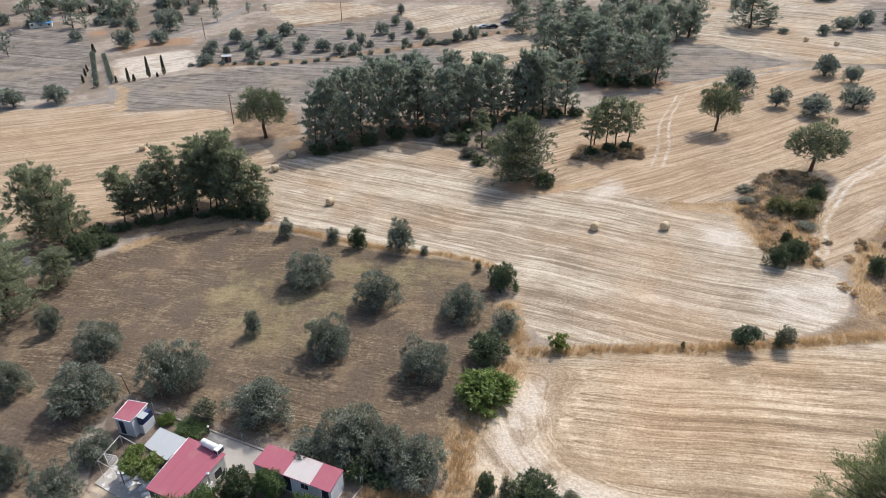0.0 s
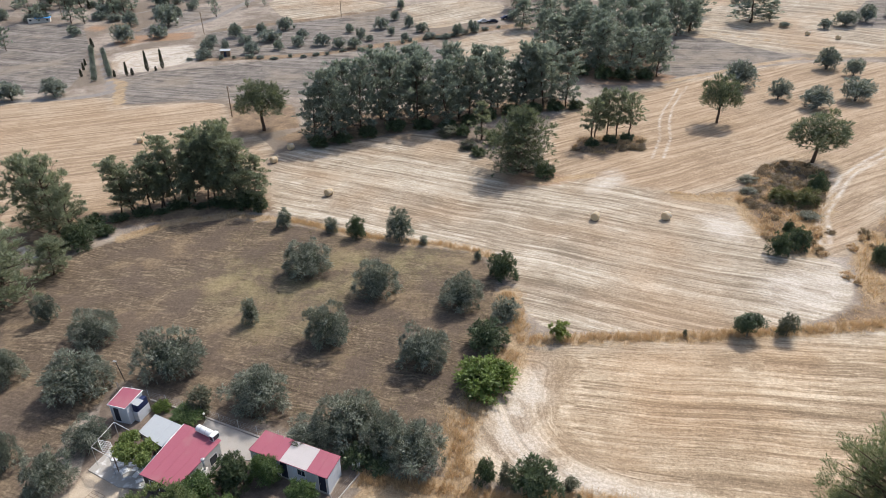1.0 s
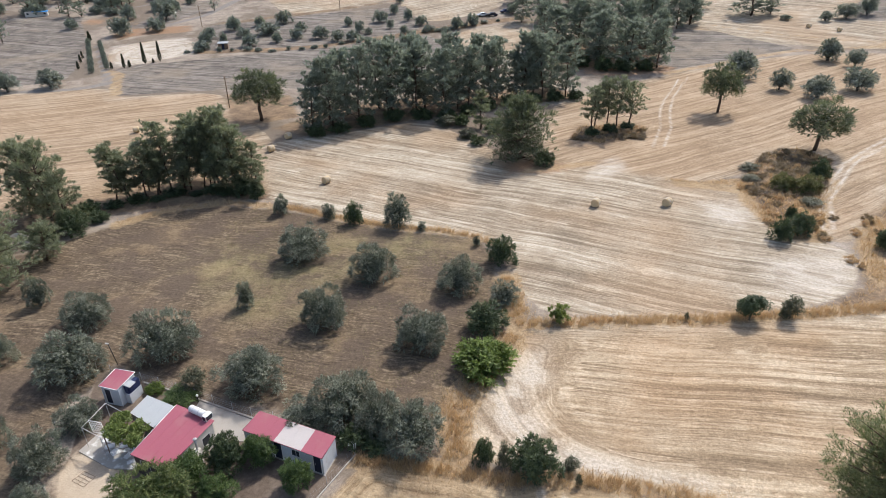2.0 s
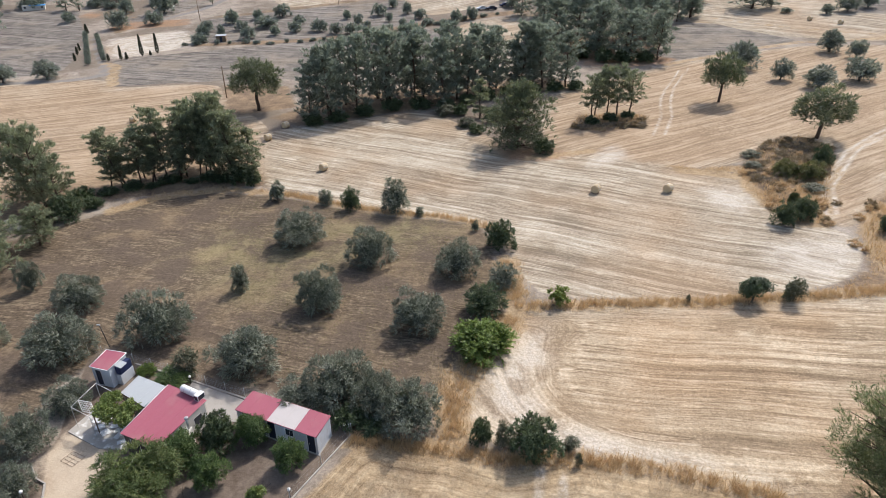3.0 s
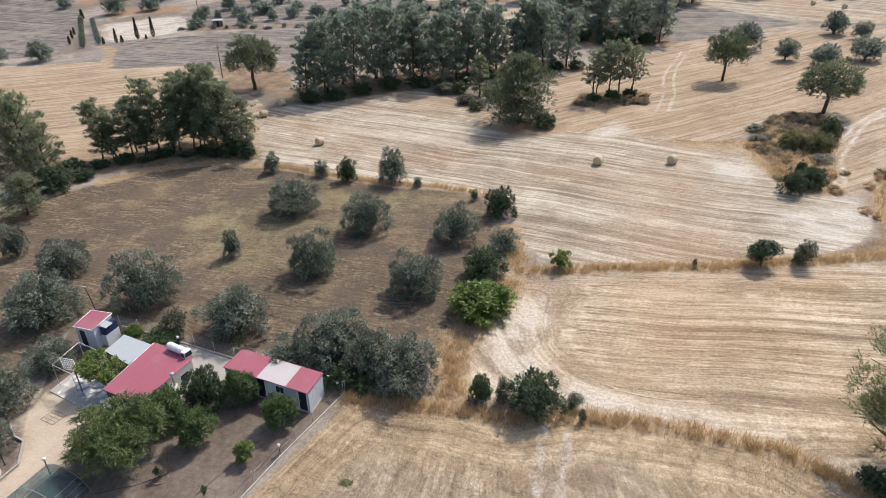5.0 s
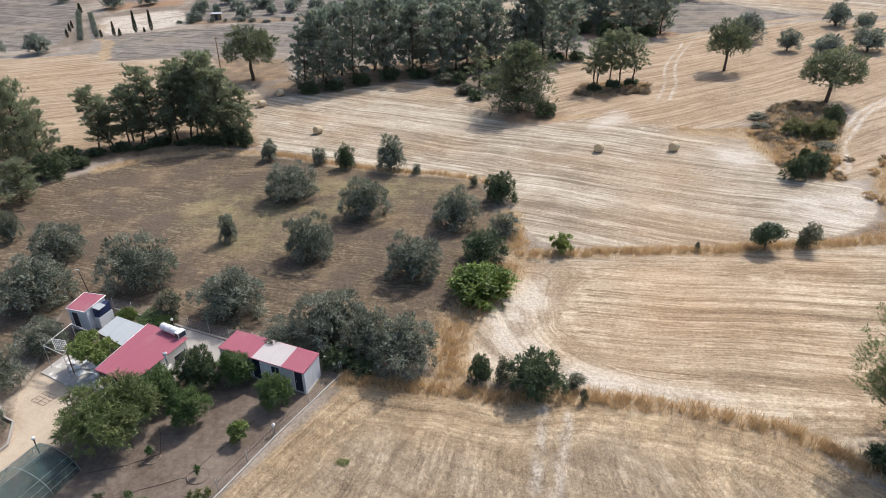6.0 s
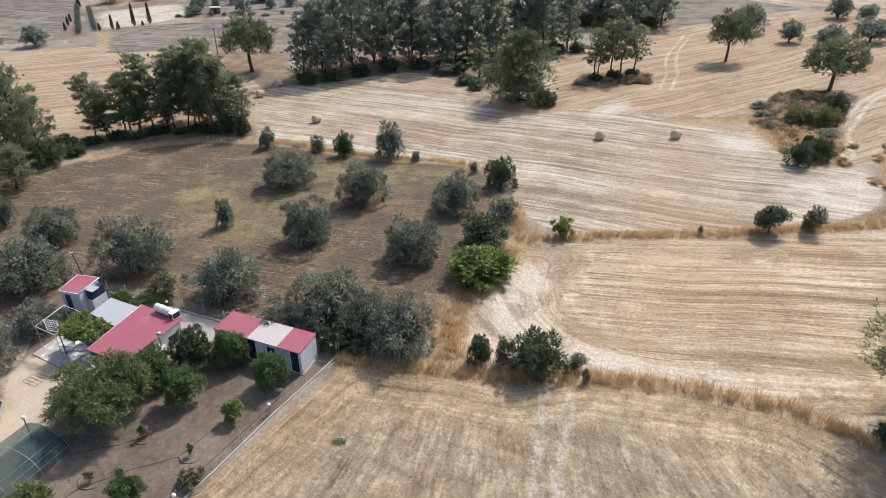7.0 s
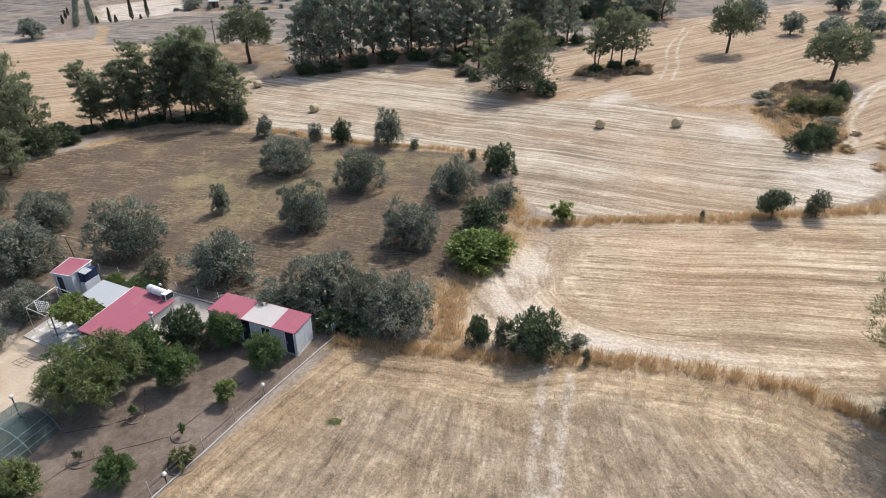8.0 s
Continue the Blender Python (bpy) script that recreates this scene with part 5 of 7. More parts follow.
DARK_CITRUS = round_tree("citrus_tree", 145, 3.2, 3.7, 16000, (0.15, 0.075), CAROB_LEAF, OLIVE_BARK, 0.04, 46, 0.42, 0.95, "dense dark-green rounded citrus tree by the cottage", trunk_r=0.09, shoot=0.3)
plant([DARK_CITRUS], 0, -18.8, 38.2, 3.2, 3.8, 0.4, group="yard trees")
YOUNG_CITRUS = round_tree("citrus_tree", 146, 1.6, 1.7, 1300, (0.18, 0.1), VINE_LEAF, OLIVE_BARK, 0.2, 8, 0.42, 0.8, "small light-green young tree in bare soil", trunk_r=0.035)
plant([YOUNG_CITRUS], 0, -14.0, 32.6, 1.7, 1.7, 0.4, group="yard trees")
POMEGRANATE = round_tree("garden_tree", 147, 2.9, 2.9, 7000, (0.2, 0.07), WALNUT_LEAF, OLIVE_BARK, 0.06, 26, 0.5, 0.9, "light green narrow-leaved garden tree beside the net tunnel", trunk_r=0.06, shoot=0.5, up=0.6)
plant([POMEGRANATE], 0, -23.8, 24.6, 2.9, 2.9, 0.4, group="yard trees")
FADED = round_tree("garden_shrub", 148, 1.7, 1.2, 2600, (0.14, 0.06), BROOM_LEAF, OLIVE_BARK, 0.02, 9, 0.45, 0.8, "half-dry brownish-green shrub by the kerb", "shrub", stems=3, trunk_r=0.03, shoot=0.3)
plant([FADED], 0, -15.1, 27.0, 1.7, 1.2, 0.4)


# ---- materials of built things ----
RED_ROOF = plain("red_roof_sheet", (0.325, 0.092, 0.122), 0.55, 0.0, 0.14, 1.3, (0.33, 0.15, 0.155), 0.05, 0.3)
WHITE_SHEET = plain("white_roof_sheet", (0.47, 0.425, 0.405), 0.6, 0.0, 0.22, 2.4, (0.36, 0.31, 0.28), 0.1)
WHITE_WALL = plain("white_wall_panel", (0.58, 0.60, 0.63), 0.5, 0.0, 0.1, 1.0, (0.5, 0.49, 0.46), 0.05)
WHITE_TRIM = plain("white_trim", (0.72, 0.71, 0.69), 0.5, 0.0, 0.08, 2.0, (0.55, 0.53, 0.5), 0.05)
GREY_PANEL = plain("grey_roof_panel", (0.37, 0.385, 0.39), 0.6, 0.0, 0.1, 1.4, (0.34, 0.345, 0.345), 0.05, 0.2)
CONCRETE = plain("concrete", (0.36, 0.33, 0.295), 0.9, 0.0, 0.25, 3.0, (0.30, 0.26, 0.215), 0.3)
PLASTER = plain("painted_plaster", (0.56, 0.53, 0.48), 0.85, 0.0, 0.15, 2.0, (0.40, 0.36, 0.31), 0.2)
NAVY = plain("navy_metal_panel", (0.022, 0.028, 0.05), 0.4, 0.0, 0.2, 2.0, (0.04, 0.045, 0.06), 0.05)
# cottage front: the shade on this wall is put into its colour
SHADED_FRONT = plain("shade_dark_front", (0.062, 0.052, 0.05), 0.7, 0.0, 0.3, 3.0, (0.10, 0.085, 0.075), 0.2)
BLUE = plain("blue_plastic", (0.025, 0.035, 0.09), 0.45, 0.0, 0.2, 2.0, (0.05, 0.06, 0.14), 0.05)
TARP = plain("blue_tarpaulin", (0.06, 0.28, 0.62), 0.6, 0.0, 0.2, 0.6)
STEEL = plain("galvanised_steel", (0.46, 0.46, 0.45), 0.42, 0.7, 0.2, 4.0)
BLACK_PAINT = plain("black_painted_steel", (0.03, 0.03, 0.032), 0.5, 0.0, 0.2, 4.0)
HOSE = plain("black_hose", (0.035, 0.03, 0.028), 0.6, 0.0, 0.3, 3.0)
WOOD = plain("weathered_wood", (0.22, 0.15, 0.10), 0.85, 0.0, 0.35, 3.0, (0.12, 0.085, 0.06), 0.4)
HAY = plain("straw", (0.60, 0.455, 0.28), 0.95, 0.0, 0.35, 2.5, (0.45, 0.32, 0.18), 0.8)
PATIO = plain("whitewashed_concrete", (0.40, 0.37, 0.33), 0.9, 0.0, 0.3, 5.0, (0.86, 0.85, 0.83), 0.3)
KENNEL_ROOF = plain("faded_pink_board", (0.5, 0.33, 0.30), 0.8, 0.0, 0.2, 3.0, (0.35, 0.25, 0.22), 0.2)
KERB_CONCRETE = plain("weathered_kerb_concrete", (0.42, 0.385, 0.34), 0.9, 0.0, 0.3, 2.5, (0.22, 0.185, 0.15), 0.3)
CLOTH = plain("white_cloth", (0.74, 0.73, 0.72), 0.9, 0.0, 0.12, 3.0, (0.55, 0.53, 0.5), 0.3)
STONE = plain("pale_stone", (0.48, 0.43, 0.36), 0.95, 0.0, 0.3, 1.5, (0.33, 0.28, 0.22), 0.6)
RUBBER = plain("rubber", (0.02, 0.02, 0.02), 0.8, 0.0, 0.2, 4.0)
CAR_PAINT = plain("white_car_paint", (0.72, 0.72, 0.72), 0.3, 0.0, 0.06, 2.0, None, 0.0, 0.5)


def glass_material():
    m, nt = blank("window_glass")
    finish(nt, (0.03, 0.04, 0.05), 0.08, 0.0, None, spec=0.6)
    return m


def globe_material():
    m, nt = blank("opal_globe")
    co = n_object(nt)
    finish(nt, n_mix(nt, n_noise(nt, co, 9.0, 3), (0.74, 0.73, 0.70), (0.82, 0.81, 0.79)), 0.25, 0.0, None, spec=0.5)
    return m


def net_material():
    """Green shade net: half its threads are gaps."""
    m, nt = blank("green_shade_net")
    co = n_object(nt)
    d = nt.nodes.new("ShaderNodeBsdfDiffuse")
    put(nt, d.inputs["Color"], n_mix(nt, n_noise(nt, co, 3.0, 4), (0.05, 0.088, 0.085), (0.10, 0.15, 0.145)))
    t = nt.nodes.new("ShaderNodeBsdfTransparent")
    mix = nt.nodes.new("ShaderNodeMixShader")
    put(nt, mix.inputs[0], n_range(nt, n_noise(nt, co, 1.2, 3), 0.3, 0.7, 0.38, 0.62))
    nt.links.new(t.outputs[0], mix.inputs[1])
    nt.links.new(d.outputs[0], mix.inputs[2])
    o = nt.nodes.new("ShaderNodeOutputMaterial")
    nt.links.new(mix.outputs[0], o.inputs[0])
    return m


GLASS, OPAL, NET = glass_material(), globe_material(), net_material()


# ---- bales ----
def hay_bale():
    bm = bmesh.new()
    prof = [(0.0, 0.60), (0.10, 0.67), (0.3, 0.70), (0.62, 0.685), (0.94, 0.70), (1.14, 0.67), (1.24, 0.60)]
    rng = random.Random(3)
    rings = []
    for s, r in prof:
        rings.append([bm.verts.new((s - 0.62, math.cos(a) * r * rng.uniform(0.985, 1.015), 0.68 + math.sin(a) * r * rng.uniform(0.985, 1.015) * (0.97 if math.sin(a) < 0 else 1)))
                      for a in [2 * math.pi * k / 28 for k in range(28)]])
    for r0, r1 in zip(rings, rings[1:]):
        for k in range(28):
            f = bm.faces.new((r0[k], r0[(k + 1) % 28], r1[(k + 1) % 28], r1[k]))
            f.smooth = True
    bm.faces.new(rings[0][::-1])
    bm.faces.new(rings[-1])
    root = thing("hay_bale", "round straw bale lying on the stubble", "hay bale", "hay bales")
    part("body", bm, HAY, root)
    bm = bmesh.new()
    for s in (-0.35, -0.12, 0.12, 0.35):
        pts = [(s, math.cos(a) * 0.705, 0.68 + math.sin(a) * 0.705) for a in [2 * math.pi * k / 24 for k in range(25)]]
        tube(bm, pts, [0.012] * 25, 4, False)
    part("twine", bm, WHITE_TRIM, root, "pale net wrap twine")
    return root


bale = hay_bale()
for k, (x, y, a) in enumerate([(-20.8, 102.4, 52), (25.1, 89.9, 58), (36.5, 89.4, 40), (-35.0, 119.2, 45), (123.0, 213.8, 20), (129.6, 207.2, 20), (-69.1, 133.3, 30), (-33.1, 126.7, 50)]):
    m = pose(x, y, gz(x, y) - 0.02, 0, 0, a)
    if k == 0:
        bale.matrix_basis = m
    else:
        copy_thing(bale, m)


# ---- buildings ----
def lerp2(a, b, t):
    return (a[0] + (b[0] - a[0]) * t, a[1] + (b[1] - a[1]) * t)


def wall_run(root, a, b, z0, za, zb, holes=(), thick=0.1, mat=None, label=""):
    """One wall from a to b, its inside to the right; the top runs from za to zb; holes: (from, to, sill, head) in metres."""
    ax, bx = Vector((*a, 0)), Vector((*b, 0))
    ln = (bx - ax).length
    ux = (bx - ax) / ln
    inw = Vector((ux.y, -ux.x, 0)) * thick
    bm = bmesh.new()

    def piece(u0, u1, lo, hi0, hi1):
        c = []
        for u, h in ((u0, hi0), (u1, hi1)):
            for o in (Vector(), inw):
                p = ax + ux * u + o
                c += [bm.verts.new((p.x, p.y, lo)), bm.verts.new((p.x, p.y, h))]
        # order: outer low/high, inner low/high at u0, then at u1
        for q in ((0, 1, 5, 4), (2, 6, 7, 3), (0, 2, 3, 1), (4, 5, 7, 6), (1, 3, 7, 5), (0, 4, 6, 2)):
            bm.faces.new([c[k] for k in q])

    top = lambda u: za + (zb - za) * u / ln
    u = 0.0
    for h0, h1, sill, head in sorted(holes):
        if h0 > u + 0.01:
            piece(u, h0, z0, top(u), top(h0))
        if sill > 0.02:
            piece(h0, h1, z0, z0 + sill, z0 + sill)
        piece(h0, h1, z0 + head, top(h0), top(h1))
        u = h1
    if u < ln - 0.01:
        piece(u, ln, z0, top(u), top(ln))
    w = part("wall", bm, mat or WHITE_WALL, root, label)

    def fill(h0, h1, sill, head, name, mat2, sub_label="", proud=0.0):
        """A frame and a leaf or pane in a hole."""
        fr = Matrix.Translation(ax) @ Matrix(((ux.x, inw.x / thick, 0, 0), (ux.y, inw.y / thick, 0, 0), (0, 0, 1, 0), (0, 0, 0, 1)))
        e = 0.05
        leaf = part(name, boxes(((h0 + e, 0.03 - proud, z0 + sill + (e if sill > 0.02 else 0.01)), (h1 - e, 0.06 - proud, z0 + head - e)), m=fr), mat2, root, sub_label)
        part("frame", boxes(((h0 + 0.002, -0.012, z0 + sill + 0.002), (h0 + e, thick * 0.8, z0 + head - 0.002)), ((h1 - e, -0.012, z0 + sill + 0.002), (h1 - 0.002, thick * 0.8, z0 + head - 0.002)),
                            ((h0 + e, -0.012, z0 + head - e), (h1 - e, thick * 0.8, z0 + head - 0.002)), m=fr), WHITE_TRIM, leaf)
        return leaf

    return fill


def roof_sheet(root, quad, z, drop, t0, t1, mat, over=0.08, ribs=0.5, label=""):
    """A sheet of the roof between the shares t0 and t1 of its length, with raised ribs down the slope.
    quad: back-left, back-right, front-right, front-left; the front edge lies lower by drop."""
    a, b, c, d = [Vector((*q, 0)) for q in quad]
    back, front = lambda t: a.lerp(b, t) + (a - d).normalized() * over, lambda t: d.lerp(c, t) + (d - a).normalized() * over
    ln = (b - a).length
    n = max(1, int((t1 - t0) * ln / ribs))
    w = 0.03 / ln
    prof = [(t0, 0.0)]
    for k in range(1, n):
        s = t0 + (t1 - t0) * k / n
        prof += [(s - w, 0.0), (s - w * 0.5, 0.018), (s + w * 0.5, 0.018), (s + w, 0.0)]
    prof.append((t1, 0.0))
    bm = bmesh.new()
    rows = []
    for s, lift in prof:
        p, q = back(s), front(s)
        rows.append([bm.verts.new((p.x, p.y, z + 0.045 + lift)), bm.verts.new((q.x, q.y, z - drop + 0.045 + lift)), bm.verts.new((q.x, q.y, z - drop)), bm.verts.new((p.x, p.y, z))])
    for r0, r1 in zip(rows, rows[1:]):
        for k in range(4):
            bm.faces.new((r0[k], r1[k], r1[(k + 1) % 4], r0[(k + 1) % 4]))
    bm.faces.new(rows[0])
    bm.faces.new(rows[-1][::-1])
    return part("roof_sheet", bm, mat, root, label)


def roof_trim(root, quad, z, drop, over=0.1, pale=(0, 1, 2, 3), r=0.05):
    """The pale folded edge along two ends and the low side of a roof."""
    a, b, c, d = [Vector((*q, 0)) for q in quad]
    o1, o2 = (a - d).normalized() * over, (d - a).normalized() * over
    side = (a - b).normalized() * 0.03
    ends = [((a + o1 + side, z), (d + o2 + side, z - drop)), ((b + o1 - side, z), (c + o2 - side, z - drop)), ((d + o2 + side, z - drop), (c + o2 - side, z - drop)), ((a + o1 + side, z), (b + o1 - side, z))]
    for k, ((p, zp), (q, zq)) in enumerate(ends):
        bm = bmesh.new()
        tube(bm, [(p.x, p.y, zp + 0.02), (q.x, q.y, zq + 0.02)], [r, r], 4)
        part("edge_trim", bm, WHITE_TRIM if k in pale else RED_ROOF, root, "pale folded metal edge" if k in pale else "red folded metal edge")


SHED = [(-16.9, 42.8), (-9.3, 39.6), (-10.05, 37.35), (-17.8, 40.65)]
HUT = [(-33.5, 49.0), (-31.3, 48.5), (-31.95, 46.3), (-34.0, 46.9)]
HOUSE = [(-24.9, 43.2), (-20.7, 41.1), (-22.9, 36.3), (-26.6, 37.9)]
ANNEX = [(-28.5, 45.1), (-25.05, 43.45), (-26.1, 41.1), (-29.1, 43.0)]


def build_shed():
    a, b, c, d = SHED
    z = gz(*c)
    root = thing("shed", "long white panel shed with a red and white sheet roof", "shed")
    part("slab", prism([(p[0] + (p[0] + 13.5) * 0.02, p[1] + (p[1] - 40) * 0.05) for p in SHED], z - 0.5, z + 0.06), CONCRETE, root, "thin concrete footing")
    h, drop = 2.2, 0.1
    wall_run(root, a, b, z + 0.06, z + h, z + h)
    wall_run(root, b, c, z + 0.06, z + h, z + h - drop)
    fill = wall_run(root, c, d, z + 0.06, z + h - drop, z + h - drop, [(0.18, 1.05, 0.0, 1.98), (2.4, 3.3, 1.0, 1.8), (4.3, 5.2, 0.0, 1.98)])
    door = fill(0.18, 1.05, 0.0, 1.98, "door", NAVY, "dark navy metal door")
    part("handle", boxes(((-0.02, -0.04, -0.07), (0.02, 0.0, 0.07)), m=Matrix.Translation((c[0] - 0.75, c[1] + 0.30, z + 1.05))), STEEL, door)
    fill(2.4, 3.3, 1.0, 1.8, "window", GLASS, "dark window pane")
    fill(4.3, 5.2, 0.0, 1.98, "door", NAVY, "dark navy metal door")
    wall_run(root, d, a, z + 0.06, z + h - drop, z + h)
    # wall panels' joints stand a little proud
    for (p, q), n in (((b, c), 4), ((d, c), 9)):
        for k in range(1, n):
            x, y = lerp2(p, q, k / n)
            out = Vector((q[1] - p[1], -(q[0] - p[0]), 0)).normalized() * (1 if (p, q) == (d, c) else -1) * -1
            if (p, q) == (b, c) or k not in (3, 4, 8):
                bm = bmesh.new()
                tube(bm, [(x, y, z + 0.08), (x, y, z + h - drop - 0.03)], [0.012, 0.012], 4)
                part("panel_joint", bm, WHITE_TRIM, root)
    for t0, t1, mt, lb in ((0, 0.40, RED_ROOF, ""), (0.40, 0.745, WHITE_SHEET, "translucent whitish sheet, stained"), (0.745, 1, RED_ROOF, "")):
        roof_sheet(root, SHED, z + h + 0.004, drop, t0, t1, mt, 0.08, 1.0, lb)
    roof_trim(root, SHED, z + h, drop, pale=(), r=0.035)


def build_hut():
    a, b, c, d = HUT
    z = gz(*c)
    root = thing("hut", "small white hut with a red mono-pitch roof", "hut")
    h, drop = 2.45, 0.22
    wall_run(root, a, b, z - 0.3, z + h, z + h)
    fill = wall_run(root, b, c, z - 0.3, z + h, z + h - drop, [(0.35, 1.35, 1.15, 1.95)])
    fill(0.35, 1.35, 1.15, 1.95, "window", GLASS, "dark window")
    fill = wall_run(root, c, d, z - 0.3, z + h - drop, z + h - drop, [(1.05, 1.85, 0.32, 2.2)])
    fill(1.05, 1.85, 0.32, 2.2, "door", NAVY, "dark door standing in shade")
    wall_run(root, d, a, z - 0.3, z + h - drop, z + h)
    roof_sheet(root, HUT, z + h + 0.004, drop, 0, 1, RED_ROOF, 0.14, 1.0)
    roof_trim(root, HUT, z + h, drop, 0.16)
    # small lean-to against the hut wall: white below, navy above, a pale sheet over it
    t = thing("water_box", "small lean-to on the hut, white below, navy above, under a tilted pale sheet", "water tank", at=(-31.2, 47.55, z + 0.3), turn=-17)
    part("plinth", boxes(((-0.3, -0.85, -0.7), (0.3, 0.8, 0.92)), bevel=0.02), WHITE_WALL, t, "white panel base")
    # tank is the navy upper half, lid the sheet hung over it
    part("tank", boxes(((-0.28, -0.8, 0.92), (0.3, 0.76, 1.85)), bevel=0.05), BLUE, t)
    part("lid", boxes(((-0.5, -0.75, 0), (0.45, 0.1, 0.03)), m=pose(0.05, 0, 1.9, 3, 10, 0)), GREY_PANEL, t, "thin pale awning sheet")


def build_house():
    a, b, c, d = HOUSE
    z = gz(*c)
    root = thing("house", "low whitewashed cottage with a red sheet roof", "house")
    h, drop = 2.75, 0.35
    wall_run(root, a, b, z - 0.3, z + h, z + h, thick=0.2, mat=PLASTER)
    fill = wall_run(root, b, c, z - 0.3, z + h, z + h - drop, [(0.5, 1.5, 1.3, 2.35), (3.2, 4.05, 0.3, 2.3)], 0.2, PLASTER)
    fill(0.5, 1.5, 1.3, 2.35, "window", GLASS, "dark window in a white frame")
    fill(3.2, 4.05, 0.3, 2.3, "door", NAVY, "dark door")
    # front wall takes the dark colour in place of eaves shade
    fill = wall_run(root, c, d, z - 0.3, z + h - drop, z + h - drop, [(0.6, 1.5, 0.3, 2.25), (2.3, 3.4, 1.1, 2.1)], 0.2, SHADED_FRONT, "front wall coloured dark for the shade under the eaves")
    fill(0.6, 1.5, 0.3, 2.25, "door", NAVY, "dark blue door")
    fill(2.3, 3.4, 1.1, 2.1, "window", GLASS, "dark window")
    wall_run(root, d, a, z - 0.3, z + h - drop, z + h, thick=0.2, mat=PLASTER)
    roof_sheet(root, HOUSE, z + h + 0.004, drop, 0, 1, RED_ROOF, 0.22, 1.0)
    roof_trim(root, HOUSE, z + h, drop, 0.24, (0,), 0.04)
    # flue: a white block at the side wall, a steel pipe with a cowl
    x, y = -21.15, 38.15
    fl = part("chimney", boxes(((x - 0.3, y - 0.35, z - 0.3), (x + 0.2, y + 0.45, z + 2.3)), bevel=0.03), PLASTER, root, "white rendered chimney breast")
    bm = bmesh.new()
    tube(bm, [(x, y + 0.2, z + 2.25), (x, y + 0.2, z + 3.4)], [0.10, 0.10], 12)
    part("flue_pipe", bm, STEEL, fl, "galvanised flue pipe")
    bm = bmesh.new()
    tube(bm, [(x, y + 0.2, z + 3.36), (x, y + 0.2, z + 3.42), (x, y + 0.2, z + 3.54), (x, y + 0.2, z + 3.6)], [0.13, 0.19, 0.19, 0.1], 12)
    part("cowl", bm, STEEL, fl, "round metal cowl")
    # solar water heater on the back edge of the roof
    s = thing("solar_heater", "white solar water tank with a dark collector on the roof", "solar heater", at=(-22.35, 42.15, z + h - 0.1), turn=-28)
    bm = bmesh.new()
    pts = [(-0.95, 0, 0.5), (-0.92, 0, 0.5), (-0.85, 0, 0.5), (0.85, 0, 0.5), (0.92, 0, 0.5), (0.95, 0, 0.5)]
    tube(bm, pts, [0.05, 0.26, 0.34, 0.34, 0.26, 0.05], 16)
    part("tank", bm, WHITE_TRIM, s)
    for x in (-0.35, 0.35):
        bm = bmesh.new()
        tube(bm, [(x, math.cos(q) * 0.347, 0.5 + math.sin(q) * 0.347) for q in [2 * math.pi * k / 16 for k in range(17)]], [0.016] * 17, 4, False)
        part("strap", bm, STEEL, s)
    for x in (-0.7, 0.7):
        bm = bmesh.new()
        tube(bm, [(x, -0.2, 0), (x, -0.05, 0.25)], [0.025] * 2, 5)
        tube(bm, [(x, 0.25, -0.1), (x, 0.05, 0.25)], [0.025] * 2, 5)
        part("stand", bm, STEEL, s)
    col = part("collector", boxes(((1.0, -0.4, 0.12), (1.5, 0.4, 0.72)), bevel=0.02), WHITE_TRIM, s, "pale collector frame")
    part("absorber", boxes(((1.05, -0.41, 0.2), (1.45, -0.404, 0.66)), ((1.504, -0.34, 0.2), (1.51, 0.34, 0.66))), GLASS, col, "black glazed absorber")


def build_annex():
    a, b, c, d = ANNEX
    z = gz(*c)
    root = thing("annex", "open-sided annex with a flat pale panel roof", "annex")
    h, drop = 2.42, 0.1
    wall_run(root, a, b, z - 0.3, z + h, z + h, thick=0.15, mat=PLASTER)
    wall_run(root, d, a, z - 0.3, z + h - drop, z + h, [(0.5, 1.7, 0.3, 2.1)], 0.15, PLASTER)
    roof_sheet(root, ANNEX, z + h + 0.004, drop, 0, 1, GREY_PANEL, 0.1, 1.0)
    bm = bmesh.new()
    tube(bm, [(d[0], d[1], z + h - drop - 0.12), (c[0], c[1], z + h - drop - 0.12)], [0.09, 0.09], 4)
    part("beam", bm, WOOD, root, "brown timber eaves beam")
    for x, y in (c, d):
        bm = bmesh.new()
        tube(bm, [(x, y, z - 0.3), (x, y, z + h - drop - 0.1)], [0.06, 0.06], 6)
        part("post", bm, WOOD, root)
    # white flashing against the cottage
    bm = bmesh.new()
    tube(bm, [(b[0] + 0.1, b[1] + 0.1, z + h + 0.10), (c[0] + 0.1, c[1], z + h - drop + 0.10)], [0.09, 0.09], 4)
    part("flashing", bm, WHITE_TRIM, root, "white metal flashing")


build_shed()
build_hut()
build_house()
build_annex()


def flat_slab(name, poly, lift, label, mat=CONCRETE, thick=0.35):
    zs = [gz(*p) for p in poly]
    bm = bmesh.new()
    top = [bm.verts.new((*p, z + lift)) for p, z in zip(poly, zs)]
    low = [bm.verts.new((*p, z + lift - thick)) for p, z in zip(poly, zs)]
    bm.faces.new(top)
    bm.faces.new(low[::-1])
    for i in range(len(poly)):
        j = (i + 1) % len(poly)
        bm.faces.new((top[i], low[i], low[j], top[j]))
    me = bpy.data.meshes.new(name)
    bmesh.ops.recalc_face_normals(bm, faces=bm.faces)
    bm.to_mesh(me)
    bm.free()
    me.materials.append(mat)
    return tagged(new(name, me), label, "paving", kind="structure")


